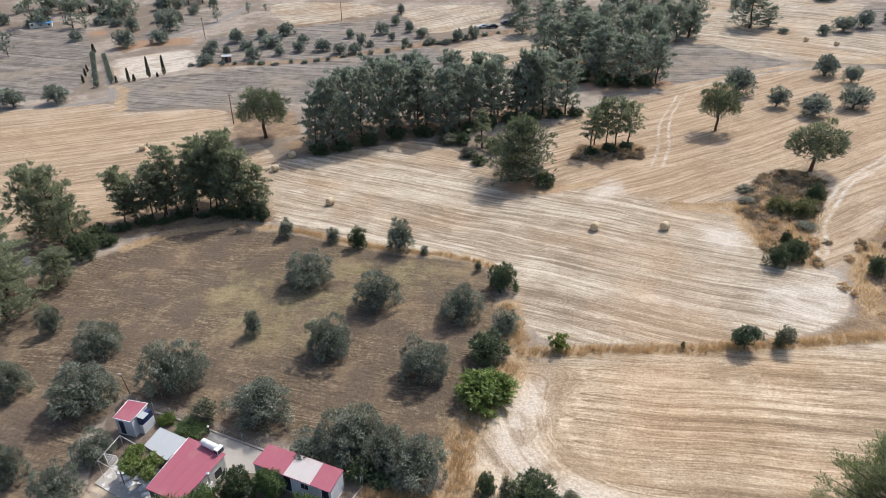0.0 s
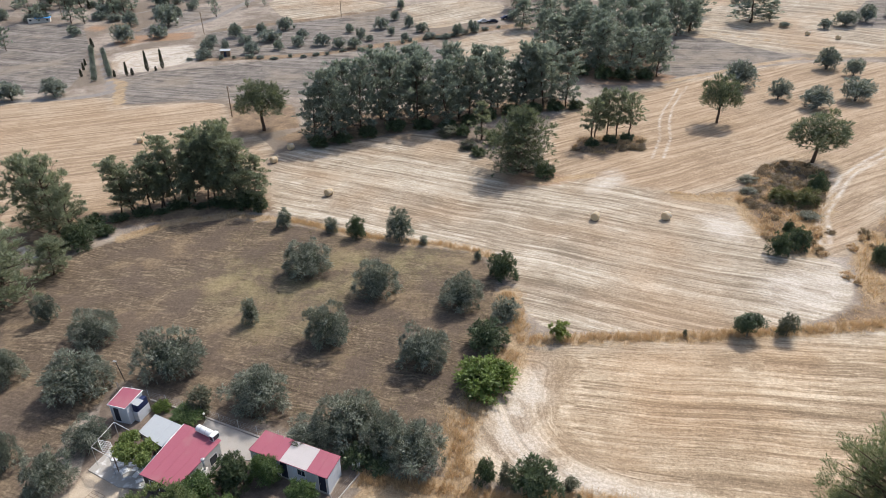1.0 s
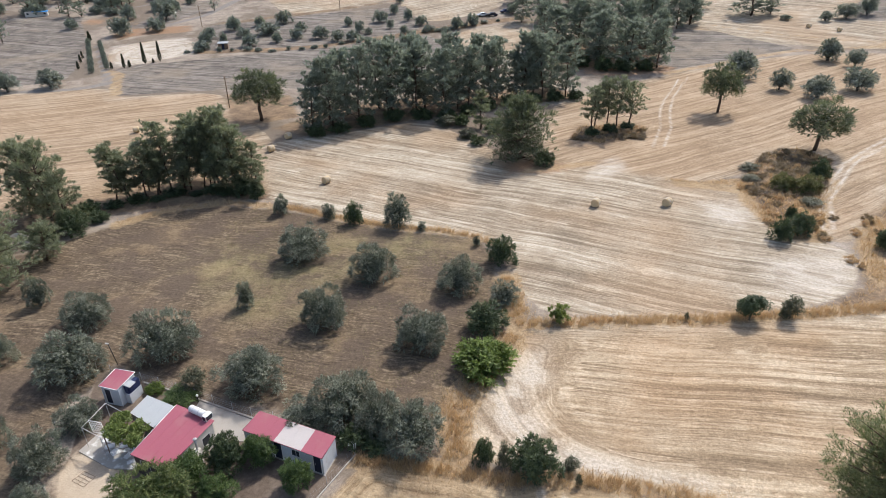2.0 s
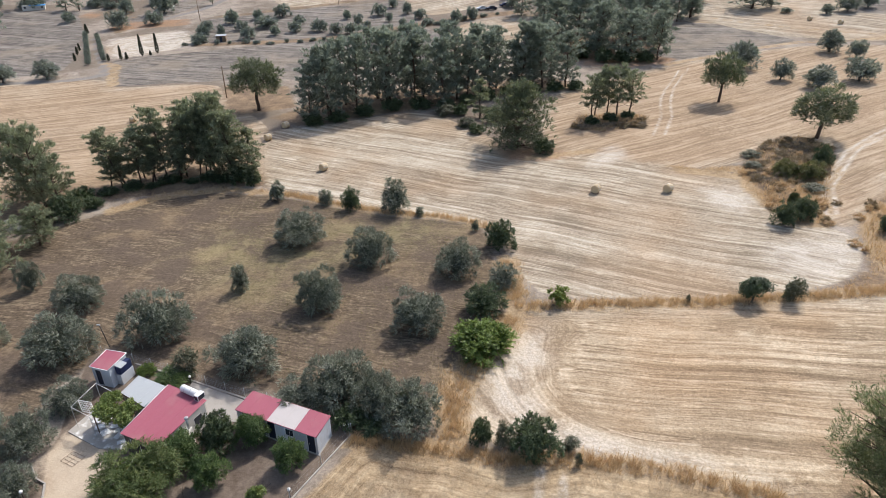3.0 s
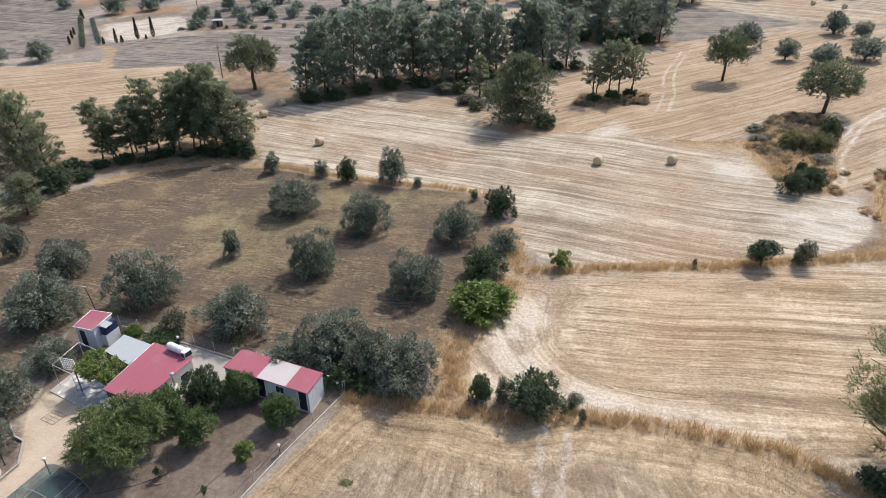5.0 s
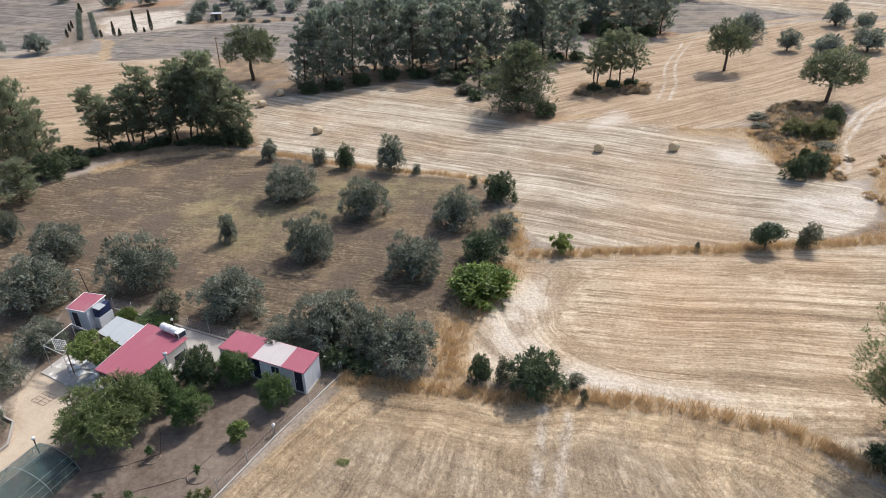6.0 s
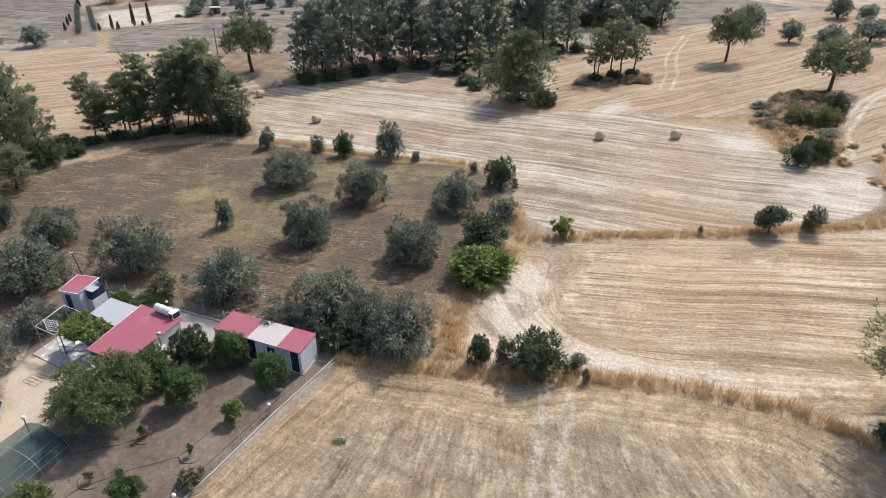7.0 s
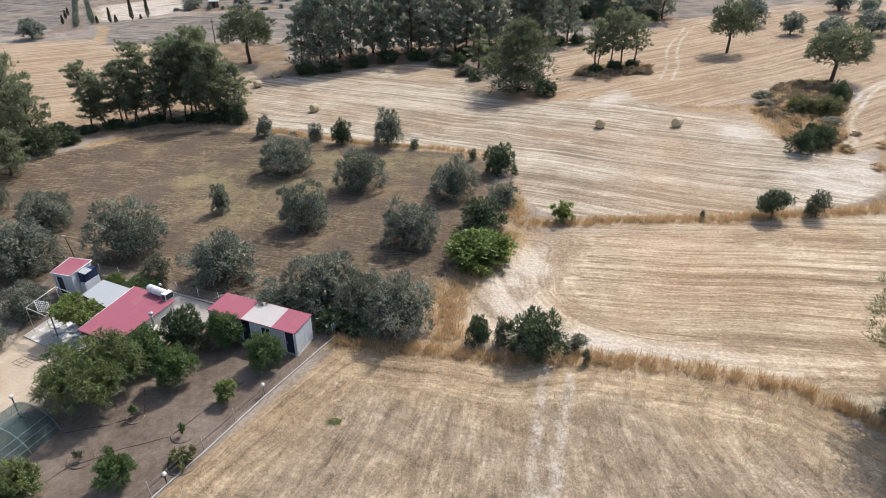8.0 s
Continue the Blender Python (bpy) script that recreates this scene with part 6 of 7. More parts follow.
flat_slab("pavement_patio", [(-33.4, 40.5), (-32.5, 43.1), (-27.3, 42.0), (-26.2, 38.2), (-29.6, 38.5)], 0.08, "pale concrete patio slab with whitewash spills by the cottage", PATIO)
flat_slab("pavement_path", [(-24.4, 46.9), (-16.9, 43.4), (-17.9, 41.2), (-20.6, 41.4), (-24.7, 43.6)], 0.07, "pale concrete path behind the cottage")

rng_c = random.Random(8)
for k, (x, y, w, d, a) in enumerate([(-30.7, 41.0, 0.9, 0.6, 20), (-29.9, 40.3, 0.7, 0.8, 50), (-29.2, 41.1, 1.1, 0.5, 10), (-28.5, 39.9, 0.8, 0.5, 70), (-31.4, 41.7, 0.7, 0.5, -20), (-27.8, 39.2, 0.9, 0.45, 25),
                                     (-30.2, 41.9, 0.6, 0.7, 35), (-28.9, 40.5, 0.5, 0.5, 5)]):
    t = thing("cloth", "crumpled white cloth lying on the patio", "cloth", "cloths on the patio", (x, y, gz(x, y) + 0.09), a)
    bm = bmesh.new()
    n = 7
    vs = [[bm.verts.new(((i / n - 0.5) * w + rng_c.uniform(-0.03, 0.03), (j / n - 0.5) * d + rng_c.uniform(-0.03, 0.03), abs(rng_c.gauss(0, 0.035)) + 0.008)) for i in range(n + 1)] for j in range(n + 1)]
    for j in range(n):
        for i in range(n):
            bm.faces.new((vs[j][i], vs[j][i + 1], vs[j + 1][i + 1], vs[j + 1][i]))
    r = bmesh.ops.extrude_face_region(bm, geom=bm.faces[:])
    bmesh.ops.translate(bm, verts=[v for v in r["geom"] if isinstance(v, bmesh.types.BMVert)], vec=(0, 0, 0.012))
    part("sheet", bm, CLOTH, t)


# ---- pergola, frame and lattice ----
def pipe(root, name, pts, r, mat, label="", sides=6):
    bm = bmesh.new()
    tube(bm, pts, [r] * len(pts), sides)
    return part(name, bm, mat, root, label)


def build_pergola():
    root = thing("pergola", "timber pergola overgrown with bright green vine", "pergola")
    cs = [(-30.4, 40.3), (-30.4, 42.9), (-26.9, 41.4), (-26.6, 39.0)]
    z = gz(-28.5, 41)
    for x, y in cs:
        pipe(root, "post", [(x, y, gz(x, y) - 0.1), (x, y, z + 2.15)], 0.05, WOOD)
    for k in range(6):
        p, q = lerp2(cs[0], cs[3], k / 5), lerp2(cs[1], cs[2], k / 5)
        pipe(root, "rafter", [(*p, z + 2.18), (*q, z + 2.18)], 0.035, WOOD)
    for p, q in ((cs[0], cs[3]), (cs[1], cs[2])):
        pipe(root, "beam", [(*p, z + 2.1), (*q, z + 2.1)], 0.05, WOOD)
    rng = np.random.default_rng(77)
    n = 26
    u, v = rng.random(n), rng.random(n)
    c = np.array([lerp2(lerp2(cs[0], cs[3], a), lerp2(cs[1], cs[2], a), b) for a, b in zip(u, v)])
    cen = np.stack([c[:, 0] + rng.normal(size=n) * 0.15, c[:, 1] + rng.normal(size=n) * 0.15, z + 2.3 + rng.uniform(-0.2, 0.25, n)], 1)
    lr = rng.uniform(0.35, 0.7, n)
    pc, pr = puffs(rng, cen, lr, 9, 0.4, 0.5)
    p, d = on_lobes(rng, pc, pr, 6500, 0.8, 0.6, 0.3)
    part("vine", leaves("vine", p, unit(d + np.array([0, 0, 0.8])), 0.2, 0.16, rng, VINE_LEAF), VINE_LEAF, root, "bright green vine leaves")
    pipe(root, "stem", [(-26.7, 39.0, z - 0.2), (-26.9, 39.3, z + 1.2), (-27.4, 39.8, z + 2.2)], 0.05, OLIVE_BARK)


def build_frame():
    root = thing("pipe_frame", "thin white pipe frame on poles over the patio", "metal frame")
    cs = [(-32.1, 44.2), (-32.7, 41.0), (-30.4, 39.8), (-29.7, 42.9)]
    z = gz(-31.5, 42)
    for x, y in cs:
        pipe(root, "pole", [(x, y, gz(x, y) - 0.1), (x, y, z + 2.45)], 0.022, STEEL)
    for k in range(4):
        pipe(root, "rail", [(*cs[k], z + 2.45), (*cs[(k + 1) % 4], z + 2.45)], 0.022, WHITE_TRIM)
    lat = thing("lattice_panel", "tilted white wire lattice panel on the frame", "metal grid")
    a, b, d = Vector((-32.3, 41.6, z + 2.75)), Vector((-31.0, 41.3, z + 2.75)), Vector((-31.3, 40.4, z + 2.5))
    e1, e2 = (b - a), (d - a) * 1.0
    for k in range(8):
        p = a + e1 * k / 7
        pipe(lat, "wire", [p, p + e2], 0.012 if 0 < k < 7 else 0.024, WHITE_TRIM)
    for k in range(6):
        p = a + e2 * k / 5
        pipe(lat, "wire", [p, p + e1], 0.012 if 0 < k < 5 else 0.024, WHITE_TRIM)
    pipe(lat, "strut", [a + e1 * 0.5 + e2 * 0.5, (-31.6, 41.0, z + 2.4)], 0.02, STEEL)


build_pergola()
build_frame()


# ---- fences, kerbs and lamps ----
def fence(name, line, height, step, label, wires=5, wire_r=0.006):
    root = thing(name, label, "fence")
    tops = []
    for (x0, y0), (x1, y1) in zip(line, line[1:]):
        n = max(1, round(math.hypot(x1 - x0, y1 - y0) / step))
        tops += [lerp2((x0, y0), (x1, y1), k / n) for k in range(n)]
    tops.append(line[-1])
    rng = random.Random(len(tops))
    ends = []
    for x, y in tops:
        dx, dy = rng.uniform(-0.06, 0.06), rng.uniform(-0.06, 0.06)
        pipe(root, "post", [(x, y, gz(x, y) - 0.2), (x + dx, y + dy, gz(x, y) + height)], 0.032, STEEL)
        ends.append((x, y, dx, dy))
    bm = bmesh.new()
    for (x0, y0, a0, b0), (x1, y1, a1, b1) in zip(ends, ends[1:]):
        for k in range(wires):
            f = (k + 0.4) / wires
            p = (x0 + a0 * f, y0 + b0 * f, gz(x0, y0) + height * f)
            q = (x1 + a1 * f, y1 + b1 * f, gz(x1, y1) + height * f)
            mid = tuple((u + v) / 2 for u, v in zip(p, q))
            tube(bm, [p, (mid[0], mid[1], mid[2] - 0.03), q], [wire_r] * 3, 3, False)
        n = 12
        for k in range(1, n):
            f = k / n
            x, y = x0 + (x1 - x0) * f, y0 + (y1 - y0) * f
            tube(bm, [(x, y, gz(x, y) + 0.03), (x + a0, y + b0, gz(x, y) + height * 0.88)], [wire_r * 0.6] * 2, 3, False)
    part("wire_mesh", bm, STEEL, root, "thin wire netting")
    return root


def kerb(name, line, w, h, label, mat=CONCRETE):
    bm = bmesh.new()
    pts = []
    for (x0, y0), (x1, y1) in zip(line, line[1:]):
        n = max(1, int(math.hypot(x1 - x0, y1 - y0) / 1.5))
        pts += [lerp2((x0, y0), (x1, y1), k / n) for k in range(n)]
    pts.append(line[-1])
    rows = []
    for i, p in enumerate(pts):
        d = Vector(pts[min(i + 1, len(pts) - 1)]) - Vector(pts[max(0, i - 1)])
        s = Vector((-d.y, d.x)).normalized() * w / 2
        z = gz(*p)
        rows.append([bm.verts.new((p[0] + s.x, p[1] + s.y, z - 0.3)), bm.verts.new((p[0] + s.x, p[1] + s.y, z + h)), bm.verts.new((p[0] - s.x, p[1] - s.y, z + h)), bm.verts.new((p[0] - s.x, p[1] - s.y, z - 0.3))])
    for r0, r1 in zip(rows, rows[1:]):
        for k in range(3):
            bm.faces.new((r0[k], r1[k], r1[k + 1], r0[k + 1]))
    bm.faces.new(rows[0])
    bm.faces.new(rows[-1][::-1])
    me = bpy.data.meshes.new(name)
    bmesh.ops.recalc_face_normals(bm, faces=bm.faces)
    bm.to_mesh(me)
    bm.free()
    me.materials.append(mat)
    return tagged(new(name, me), label, "kerb", kind="structure")


EAST_LINE = [(-7.6, 39.6), (-11.45, 32.85), (-14.0, 27.95), (-15.95, 24.5), (-20, 17.3), (-24, 10)]
kerb("kerb_east", EAST_LINE, 0.11, 0.10, "low concrete kerb under the yard fence", KERB_CONCRETE)
fence("yard_fence", [(x - 0.12, y + 0.05) for x, y in EAST_LINE], 1.25, 3.4, "wire fence on thin steel posts beside a mown field", 3, 0.004)
BACK_LINE = [(-7.6, 39.75), (-9.2, 41.6), (-18.35, 44.4), (-25.0, 47.4), (-31.6, 50.0), (-37.6, 52.2)]
fence("back_fence", BACK_LINE, 1.3, 2.4, "wire fence between the cottage and the olive orchard")
kerb("kerb_back", [(-17.2, 43.7), (-24.8, 47.2), (-31.4, 49.8)], 0.2, 0.16, "low wall along the back fence")
kerb("kerb_drive", [(-34.4, 36.6), (-33.2, 35.3), (-32.2, 34.8), (-31.2, 32.5), (-31.9, 30.6), (-34, 27.5)], 0.14, 0.2, "low pale kerb beside the sandy drive")


def globe_lamp(height):
    root = thing("garden_lamp", "white globe lamp on a short black post", "garden lamp", "garden lamps")
    bm = bmesh.new()
    tube(bm, [(0, 0, -0.1), (0, 0, 0.04), (0, 0, 0.06), (0, 0, height - 0.1), (0, 0, height - 0.05)], [0.09, 0.09, 0.04, 0.04, 0.08], 10)
    part("post", bm, BLACK_PAINT, root)
    bm = bmesh.new()
    bmesh.ops.create_uvsphere(bm, u_segments=18, v_segments=12, radius=0.14)
    bmesh.ops.translate(bm, verts=bm.verts, vec=(0, 0, height + 0.09))
    for f in bm.faces:
        f.smooth = True
    part("globe", bm, OPAL, root, "white opal globe")
    return root


short, tall = globe_lamp(0.75), globe_lamp(1.75)
for k, (x, y) in enumerate([(-8.2, 40.0), (-11.6, 33.15), (-15.5, 25.5), (-24.5, 46.8), (-37.2, 43.5)]):
    m = pose(x, y, gz(x, y))
    short.matrix_basis = m if k == 0 else short.matrix_basis
    if k:
        copy_thing(short, m)
for k, (x, y) in enumerate([(-28.0, 31.3), (-32.3, 32.6)]):
    m = pose(x, y, gz(x, y))
    tall.matrix_basis = m if k == 0 else tall.matrix_basis
    if k:
        copy_thing(tall, m)

lamp = thing("street_lamp", "thin dark leaning lamp post behind the hut", "lamp post", at=(-35.6, 52.9, gz(-35.6, 52.9)))
pipe(lamp, "post", [(0, 0, -0.2), (-0.25, 0.1, 1.3), (-0.55, 0.25, 2.7)], 0.045, BLACK_PAINT)
part("head", boxes(((-0.25, -0.1, 0), (0.12, 0.1, 0.09)), m=pose(-0.62, 0.27, 2.68, 0, 8, 0), bevel=0.02), STEEL, lamp)


# ---- shade-net tunnel ----
def build_tunnel():
    root = thing("net_tunnel", "hooped garden tunnel covered with green shade net", "greenhouse")
    o = Vector((-26.6, 30.8, 0))
    across, back = Vector((0.94, -0.34, 0)), Vector((-0.34, -0.94, 0))
    half, hgt, ln = 2.3, 1.75, 11.0
    z = gz(-27, 27)

    def at(s, a):
        p = o + back * s + across * math.cos(a) * half
        return Vector((p.x, p.y, z - 0.1 + math.sin(a) * hgt))

    angles = [math.pi * k / 16 for k in range(17)]
    hoops = [0, 2.2, 4.4, 6.6, 8.8, 11.0]
    for s in hoops:
        pipe(root, "hoop", [at(s, a) for a in angles], 0.026, WHITE_TRIM)
    for a in (0.0, 0.35, 0.6, 0.85, 1.57, 2.4, math.pi):
        pipe(root, "purlin", [at(s, a) + Vector((0, 0, 0.01)) for s in hoops], 0.016, WHITE_TRIM)
    bm = bmesh.new()
    rows = [[bm.verts.new(at(s, a) + (Vector((0, 0, 0.035)) + across * math.cos(a) * 0.035)) for a in angles] for s in np.linspace(-0.05, ln, 15)]
    for r0, r1 in zip(rows, rows[1:]):
        for k in range(16):
            f = bm.faces.new((r0[k], r0[k + 1], r1[k + 1], r1[k]))
            f.smooth = True
    c = bm.verts.new(at(-0.05, 0.0).lerp(at(-0.05, math.pi), 0.5))
    for k in range(16):
        bm.faces.new((rows[0][k + 1], rows[0][k], c))
    part("net", bm, NET, root, "dark green see-through net")


build_tunnel()


# ---- yard odds and ends ----
def hose(line, label):
    root = thing("hose", label, "hose")
    pts = []
    for (x0, y0), (x1, y1) in zip(line, line[1:]):
        n = max(2, int(math.hypot(x1 - x0, y1 - y0) / 0.5))
        pts += [lerp2((x0, y0), (x1, y1), k / n) for k in range(n)]
    rng = random.Random(2)
    pts = [(x + rng.uniform(-0.03, 0.03), y + rng.uniform(-0.03, 0.03), gz(x, y) + 0.015) for x, y in pts]
    pipe(root, "pipe", pts, 0.017, HOSE, sides=5)


hose([(-24.3, 24.0), (-22.4, 26.8), (-19.6, 28.3), (-16.8, 29.3), (-15.6, 31.2), (-14.6, 32.6), (-13.2, 35.0)], "black watering hose lying on yard soil")
hose([(-16.6, 25.0), (-15.0, 28.0), (-12.6, 32.2), (-11.0, 35.4)], "black watering hose along the fence")
hose([(-20.6, 34.2), (-19.4, 31.4), (-21.4, 30.4), (-24.5, 29.6)], "black watering hose under the walnut tree")


def soil_ring(x, y, r, seed):
    root = thing("tree_basin", "low ring of raked soil round a sapling", "soil ring", "tree basins", (x, y, gz(x, y)))
    rng = random.Random(seed)
    bm = bmesh.new()
    a = [2 * math.pi * k / 20 for k in range(21)]
    tube(bm, [(math.cos(q) * r, math.sin(q) * r * 0.9, -0.03) for q in a], [rng.uniform(0.05, 0.1) for q in a], 6, False)
    m, nt = blank("basin_soil")
    co = n_object(nt)
    f = n_noise(nt, co, 6.0, 5)
    finish(nt, n_ramp(nt, f, [(0.3, (0.09, 0.065, 0.05)), (0.7, (0.21, 0.165, 0.13))]), 0.95, 0, f, 0.8, 0.05)
    part("ring", bm, m, root)


for k, (x, y, r) in enumerate([(-16.0, 29.4, 0.75), (-21.8, 27.5, 0.8), (-19.9, 31.0, 0.6), (-15.1, 27.0, 1.0)]):
    soil_ring(x, y, r, k)
SAPLING = [round_tree("sapling", 170 + k, 0.8, 1.1, 160, (0.16, 0.08), SCRUB_LEAF if k else CITRUS_LEAF, OLIVE_BARK, 0.3, 4, 0.5, 0.9, "thin young sapling in a soil ring", "sapling", stems=1, trunk_r=0.02, per=6) for k in range(2)]
plant_all(SAPLING, [(-19.9, 31.0, 0.8, 1.1), (-21.8, 27.5, 0.7, 0.9), (-16.0, 29.5, 0.6, 1.0)], 24, group="saplings")


def ground_frame(x, y, w, d, turn, n):
    root = thing("steel_grid", "flat rusty grid lying on the sandy drive", "metal grid", at=(x, y, gz(x, y) + 0.03), turn=turn)
    for k in range(n):
        pipe(root, "bar", [(-w / 2, -d / 2 + d * k / (n - 1), 0), (w / 2, -d / 2 + d * k / (n - 1), 0)], 0.013, WOOD)
    for x0 in (-w / 2, 0, w / 2):
        pipe(root, "bar", [(x0, -d / 2, 0.03), (x0, d / 2, 0.03)], 0.013, WOOD)


ground_frame(-31.3, 37.4, 1.5, 1.2, -25, 5)

kennel = thing("kennel", "small white kennel with a faded pink roof and dark opening", "kennel", at=(-32.4, 31.2, gz(-32.4, 31.2)), turn=20)
bm = bmesh.new()
for lo, hi in (((-0.5, -0.6, 0), (-0.45, 0.6, 1.0)), ((0.45, -0.6, 0), (0.5, 0.6, 1.0)), ((-0.45, 0.55, 0), (0.45, 0.6, 1.0)), ((-0.45, -0.6, 0), (-0.2, -0.55, 1.0)), ((0.2, -0.6, 0), (0.45, -0.55, 1.0)), ((-0.2, -0.6, 0.65), (0.2, -0.55, 1.0))):
    box(bm, lo, hi)
part("body", bm, PLASTER, kennel)
part("roof", boxes(((-0.54, -0.66, 1.0), (0.54, 0.64, 1.06)), m=pose(0, 0, 0, 6, 0, 0), bevel=0.01), KENNEL_ROOF, kennel)

# ---- stones on the bank and the mound ----
def boulder(x, y, s, seed):
    root = thing("stone", "pale weathered limestone block on the bank", "stone", "stones", (x, y, gz(x, y)), seed * 47)
    bm = bmesh.new()
    bmesh.ops.create_icosphere(bm, subdivisions=3, radius=1)
    for v in bm.verts:
        n = noise.noise(v.co * 1.3 + Vector((seed, 0, 0))) * 0.35 + noise.noise(v.co * 4 + Vector((0, seed, 0))) * 0.08
        v.co = Vector((v.co.x * 1.3, v.co.y, v.co.z * 0.55)) * (1 + n) * s
    part("block", bm, STONE, root)


for k, (x, y, s) in enumerate([(-64.2, 83.0, 1.2), (-61.6, 81.6, 1.0), (-62.9, 82.0, 0.7), (-66.0, 84.2, 0.8), (61.8, 105.8, 0.6), (63.2, 106.3, 0.35)]):
    boulder(x, y, s, k + 1)


# ---- poles and far things ----
def utility_pole(x, y, h, lean):
    root = thing("utility_pole", "weathered wooden utility pole in the fields", "utility pole", "utility poles", (x, y, gz(x, y)))
    pipe(root, "shaft", [(0, 0, -0.5), (lean * 0.5, 0, h * 0.5), (lean, 0, h)], 0.13, WOOD, sides=8)
    pipe(root, "crossarm", [(lean - 0.6, 0.1, h - 0.5), (lean + 0.6, 0.1, h - 0.5)], 0.06, WOOD)
    for o in (-0.5, 0.5):
        pipe(root, "insulator", [(lean + o, 0.1, h - 0.45), (lean + o, 0.1, h - 0.25)], 0.05, WHITE_TRIM)


for x, y, h, l in ((-91.5, 243.4, 8.0, -0.2), (-53.2, 150.5, 7.8, 0.0), (-42.3, 267.8, 8.0, 0.0), (-160, 270, 8.0, 0.1), (59.2, 285, 8.0, 0.0)):
    utility_pole(x, y, h, l)

far_house = thing("farmhouse", "long white farm building under a blue tarpaulin roof", "farm building", at=(-165.2, 262.5, gz(-165.2, 262.5)), turn=22)
part("wall", boxes(((-4.0, -1.4, -0.5), (4.0, 1.4, 1.7))), PLASTER, far_house)
part("roof", boxes(((-1.5, -1.7, 1.7), (4.2, 1.7, 1.82)), m=pose(0, 0, 0, 4, 0, 0)), TARP, far_house, "bright blue tarpaulin")
for x in (-3, 0, 3):
    part("window", boxes(((x - 0.4, -1.46, 0.6), (x + 0.4, -1.4, 1.3))), GLASS, far_house)
far_shed = thing("field_shed", "small dark field shed with a pale roof among olives", "shed", at=(-73.9, 212.8, gz(-73.9, 212.8)), turn=10)
part("wall", boxes(((-1.5, -1.1, -0.4), (1.5, 1.1, 1.9))), WOOD, far_shed)
part("roof", boxes(((-1.7, -1.3, 1.9), (1.7, 1.3, 2.0)), m=pose(0, 0, 0, 5, 0, 0)), GREY_PANEL, far_shed)
part("door", boxes(((-0.4, -1.14, -0.2), (0.4, -1.1, 1.6))), NAVY, far_shed)


def parked_car(x, y, turn, paint, label):
    root = thing("parked_car", label, "car", "parked cars", (x, y, gz(x, y)), turn)
    bm = bmesh.new()
    side = [(-2.1, 0.35), (-2.1, 0.85), (-1.0, 0.95), (-0.55, 1.45), (0.9, 1.45), (1.55, 0.95), (2.1, 0.85), (2.1, 0.35)]
    l, r = [bm.verts.new((u, -0.8, v)) for u, v in side], [bm.verts.new((u, 0.8, v)) for u, v in side]
    bm.faces.new(l)
    bm.faces.new(r[::-1])
    for i in range(len(side)):
        j = (i + 1) % len(side)
        bm.faces.new((l[i], r[i], r[j], l[j]))
    bmesh.ops.bevel(bm, geom=bm.edges[:], offset=0.06, segments=2, affect="EDGES")
    body = part("body", bm, paint, root)
    for s in (-0.805, 0.805):
        part("side_window", boxes(((-0.6, s - 0.01, 1.0), (0.95, s + 0.01, 1.36))), GLASS, root)
    for u in (-1.35, 1.35):
        for s in (-0.75, 0.75):
            bm = bmesh.new()
            tube(bm, [(u, s - 0.1, 0.32), (u, s + 0.1, 0.32)], [0.32, 0.32], 14)
            part("wheel", bm, RUBBER, root)


parked_car(15.8, 251.5, 15, CAR_PAINT, "white parked car at the far field edge")
parked_car(19.6, 251.0, 10, NAVY, "dark parked car at the far field edge")
parked_car(25.1, 255.5, 20, BLUE, "blue parked van at the far field edge")


# ---- dry grass and stubble ----
def blades(name, px, py, height, width, material, label, category, seed, lean=0.45):
    """Loose grass: a thin bent blade at each place."""
    rng = np.random.default_rng(seed)
    n = len(px)
    a = rng.uniform(0, 2 * np.pi, n)
    h = height * rng.uniform(0.5, 1.3, n)
    tilt = rng.normal(size=(n, 2)) * lean * h[:, None]
    base = np.stack([px, py, ground_z(px, py) - 0.02], 1)
    side = np.stack([np.cos(a), np.sin(a), np.zeros(n)], 1) * (width * rng.uniform(0.6, 1.4, n))[:, None] * 0.5
    mid = base + np.stack([tilt[:, 0] * 0.35, tilt[:, 1] * 0.35, h * 0.6], 1)
    tip = base + np.stack([tilt[:, 0], tilt[:, 1], h], 1)
    v = np.stack([base - side, base + side, mid + side * 0.9, tip, mid - side * 0.9], 1).reshape(-1, 3)
    b = np.arange(n)[:, None] * 5
    f = np.concatenate([b + [0, 1, 2], b + [0, 2, 4], b + [4, 2, 3]], 1).reshape(-1, 3)
    return tagged(new(name, big_mesh(name, v, f, material)), label, category, kind="stuff")


def clumped(px, py, keep, seed, scale=0.9):
    """Thins a spread of places into tufts and bare spots."""
    r = np.random.default_rng(seed).random(len(px))
    w = np.sin(px * scale * 2.1 + np.sin(py * scale * 1.7 + seed) * 1.6) * np.sin(py * scale * 2.4 + np.sin(px * scale * 1.3 - seed) * 1.8) * 0.5
    w = w + 0.35 * np.sin(px * scale * 6.3 + py * scale * 2.2) * np.sin(py * scale * 5.7 - px * scale * 1.9)
    return r < np.clip(keep + w * 0.9, 0.02, 1)


def ribbon(rng, line, half, per_metre):
    xs, ys = [], []
    for (x0, y0), (x1, y1) in zip(line, line[1:]):
        ln = math.hypot(x1 - x0, y1 - y0)
        n = int(ln * per_metre)
        t, o = rng.random(n), rng.normal(size=n) * half * 0.55
        xs.append(x0 + (x1 - x0) * t - (y1 - y0) / ln * o)
        ys.append(y0 + (y1 - y0) * t + (x1 - x0) / ln * o)
    return np.concatenate(xs), np.concatenate(ys)


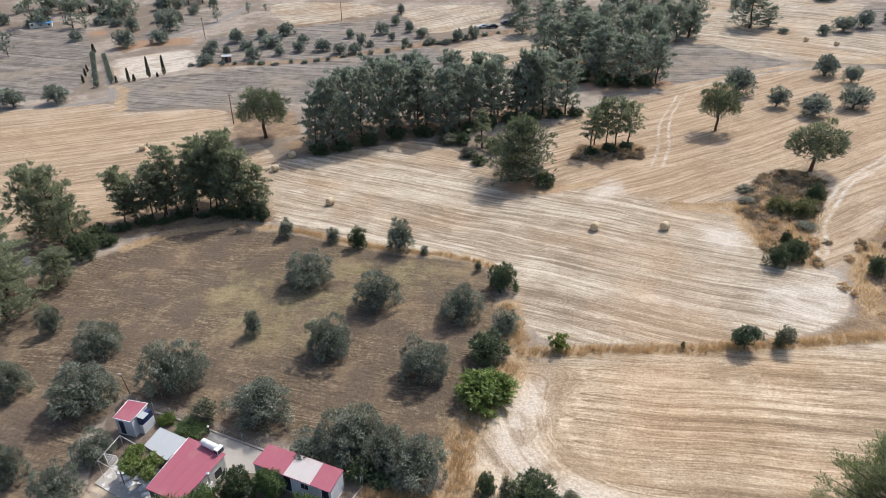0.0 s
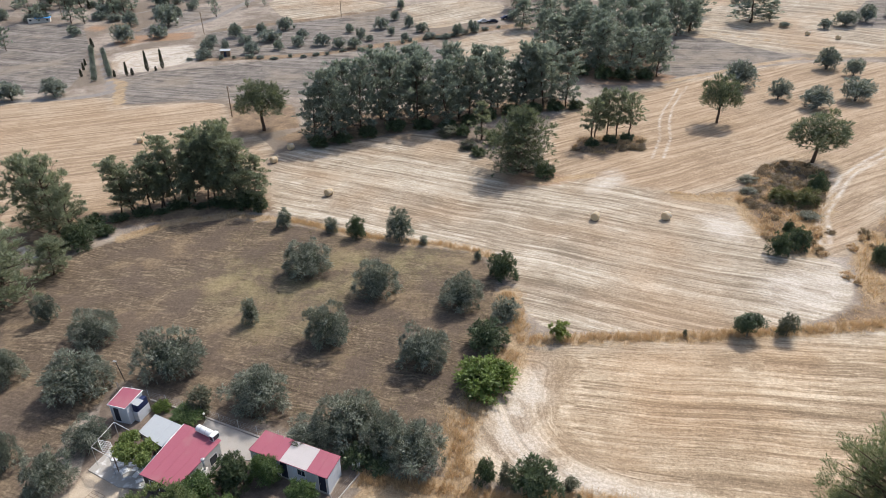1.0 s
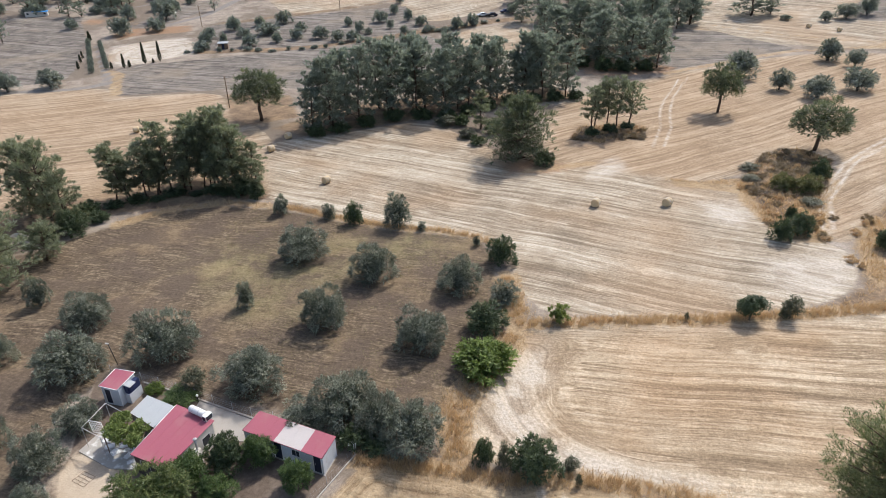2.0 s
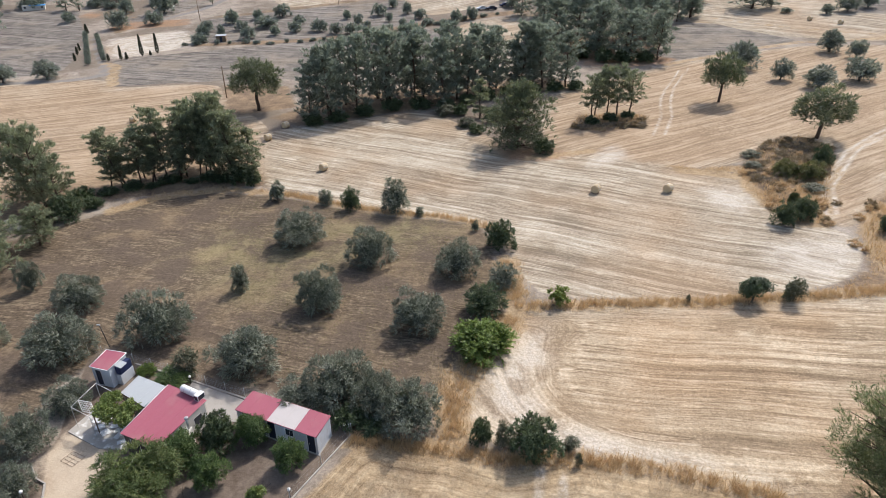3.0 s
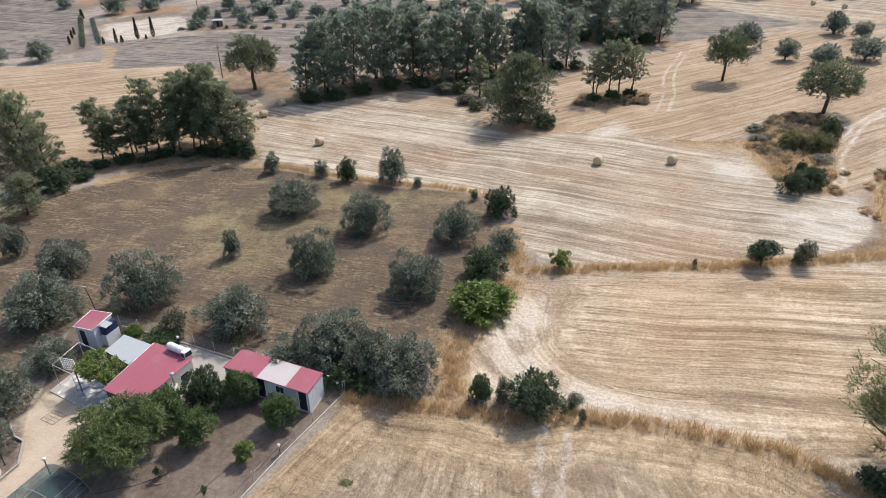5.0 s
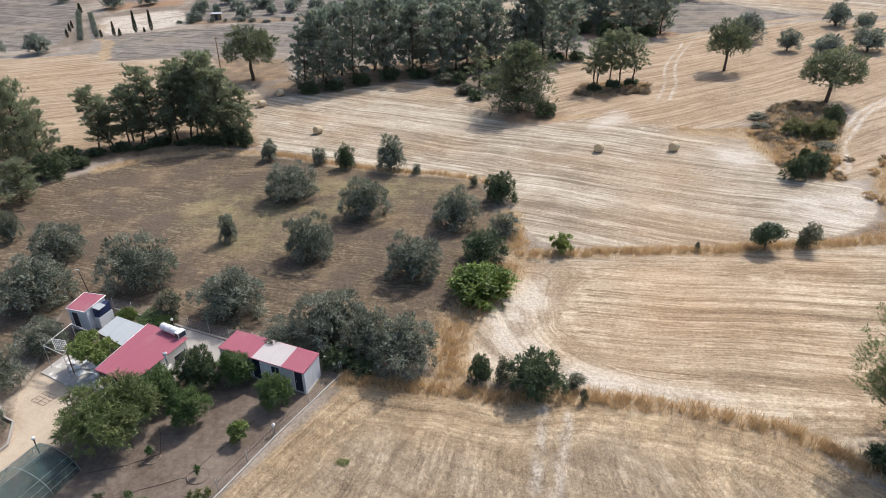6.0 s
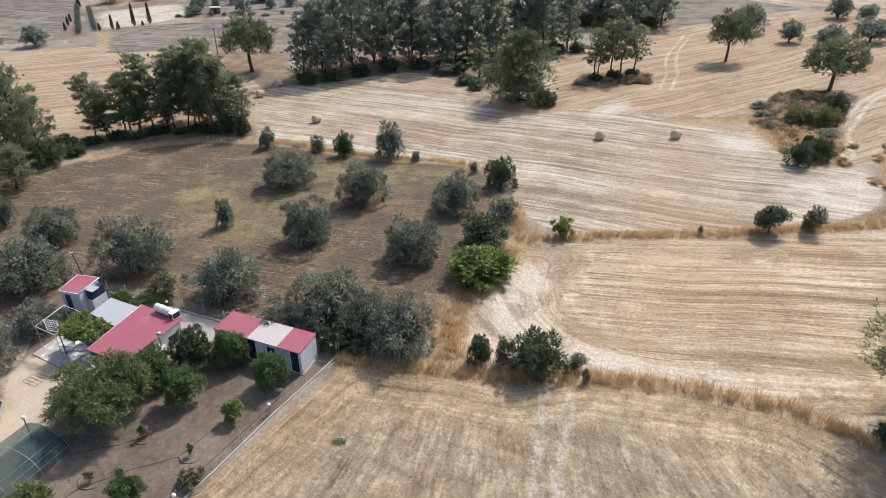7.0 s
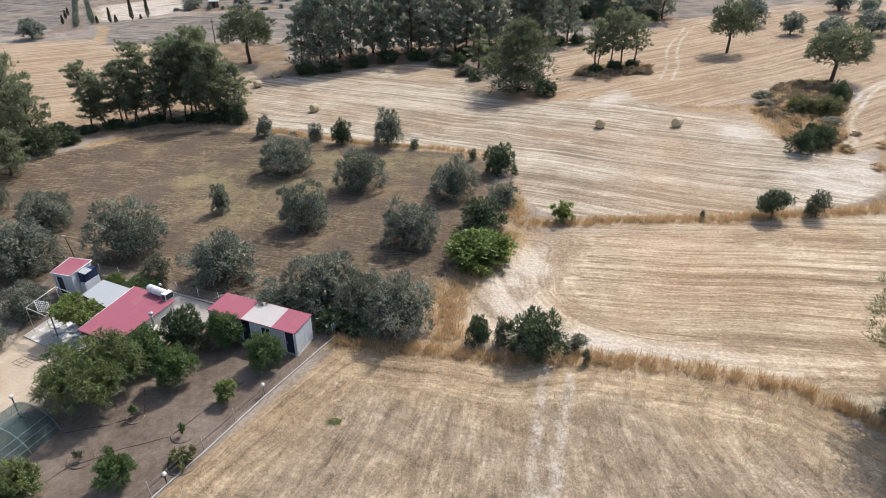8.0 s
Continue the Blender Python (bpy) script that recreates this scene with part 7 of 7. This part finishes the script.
def spread(rng, poly, n, margin=0.3):
    xs, ys = [q[0] for q in poly], [q[1] for q in poly]
    px, py = rng.uniform(min(xs), max(xs), n), rng.uniform(min(ys), max(ys), n)
    ok = inside_by(px, py, poly) > margin
    return px[ok], py[ok]


def grow_grass():
    rng = np.random.default_rng(5)
    spots = [(0, 560, 0.62), (1, 420, 0.45), (2, 560, 0.55), (3, 500, 0.55), (4, 250, 0.4), (5, 70, 0.4), (6, 70, 0.4), (7, 160, 0.45), (8, 70, 0.4), (9, 90, 0.45)]
    xs, ys = [], []
    for k, per, tall in spots:
        x, y = ribbon(rng, GOLDEN[k][0], GOLDEN[k][1] * 0.9, per)
        xs.append(x)
        ys.append(y)
    x, y = np.concatenate(xs), np.concatenate(ys)
    ok = clumped(x, y, 0.42, 3)
    blades("tall_dry_grass", x[ok], y[ok], 0.62, 0.03, STRAW_BLADE, "tall golden dry grass along field margins", "dry grass", 11)
    # mown field close by
    near = [(-7, 38.2), (1, 36.9), (6, 35.1), (12, 35.6), (20, 33.7), (25.7, 31.2), (30, 26), (30, 14), (-24, 12), (-15.6, 24.5)]
    x, y = spread(rng, near, 260000)
    ok = clumped(x, y, 0.5, 4, 0.55)
    p = np.stack([x[ok], y[ok], ground_z(x[ok], y[ok]) + 0.015], 1)
    up = np.tile(np.array([0.0, 0.0, 1.0]), (len(p), 1))
    me = leaves("mown_stubble", p, up, 0.22, 0.022, rng, STUBBLE_BLADE, -0.1, 0.25)
    tagged(new("mown_stubble", me), "short matted dry stalks on mown ground", "stubble", kind="stuff")
    x, y = spread(rng, ORCHARD[4:20], 90000)
    ok = clumped(x, y, 0.25, 6, 0.35)
    blades("orchard_weeds", x[ok], y[ok], 0.12, 0.05, WEED_BLADE, "thin dry weeds on the orchard soil", "weeds", 13, 0.9)
    xs, ys = [], []
    for poly, n in ((SCRUB[3], 22000), (SCRUB[4], 20000), (SCRUB[5], 6000)):
        x, y = spread(rng, poly, n)
        xs.append(x)
        ys.append(y)
    x, y = np.concatenate(xs), np.concatenate(ys)
    ok = clumped(x, y, 0.45, 8, 0.5)
    blades("scrub_grass", x[ok], y[ok], 0.5, 0.09, STRAW_BLADE, "dry brown thistle and grass on rough ground", "dry grass", 14, 0.7)


def weed_patch(x, y, r, seed):
    rng = np.random.default_rng(seed)
    a, q = rng.uniform(0, 6.28, 260), r * np.sqrt(rng.random(260))
    px, py = x + np.cos(a) * q * 1.6, y + np.sin(a) * q
    pts = np.stack([px, py, ground_z(px, py) + rng.uniform(0.02, 0.16, 260)], 1)
    root = thing("weed_clump", "greenish weed clump in dry grass", "weed")
    part("foliage", leaves("foliage", pts, np.tile(np.array([0.0, 0.0, 1.0]), (260, 1)), 0.12, 0.05, rng, VINE_LEAF), VINE_LEAF, root)


grow_grass()
for k, (x, y, r) in enumerate([(-6.1, 30.3, 0.3)]):
    weed_patch(x, y, r, k + 50)
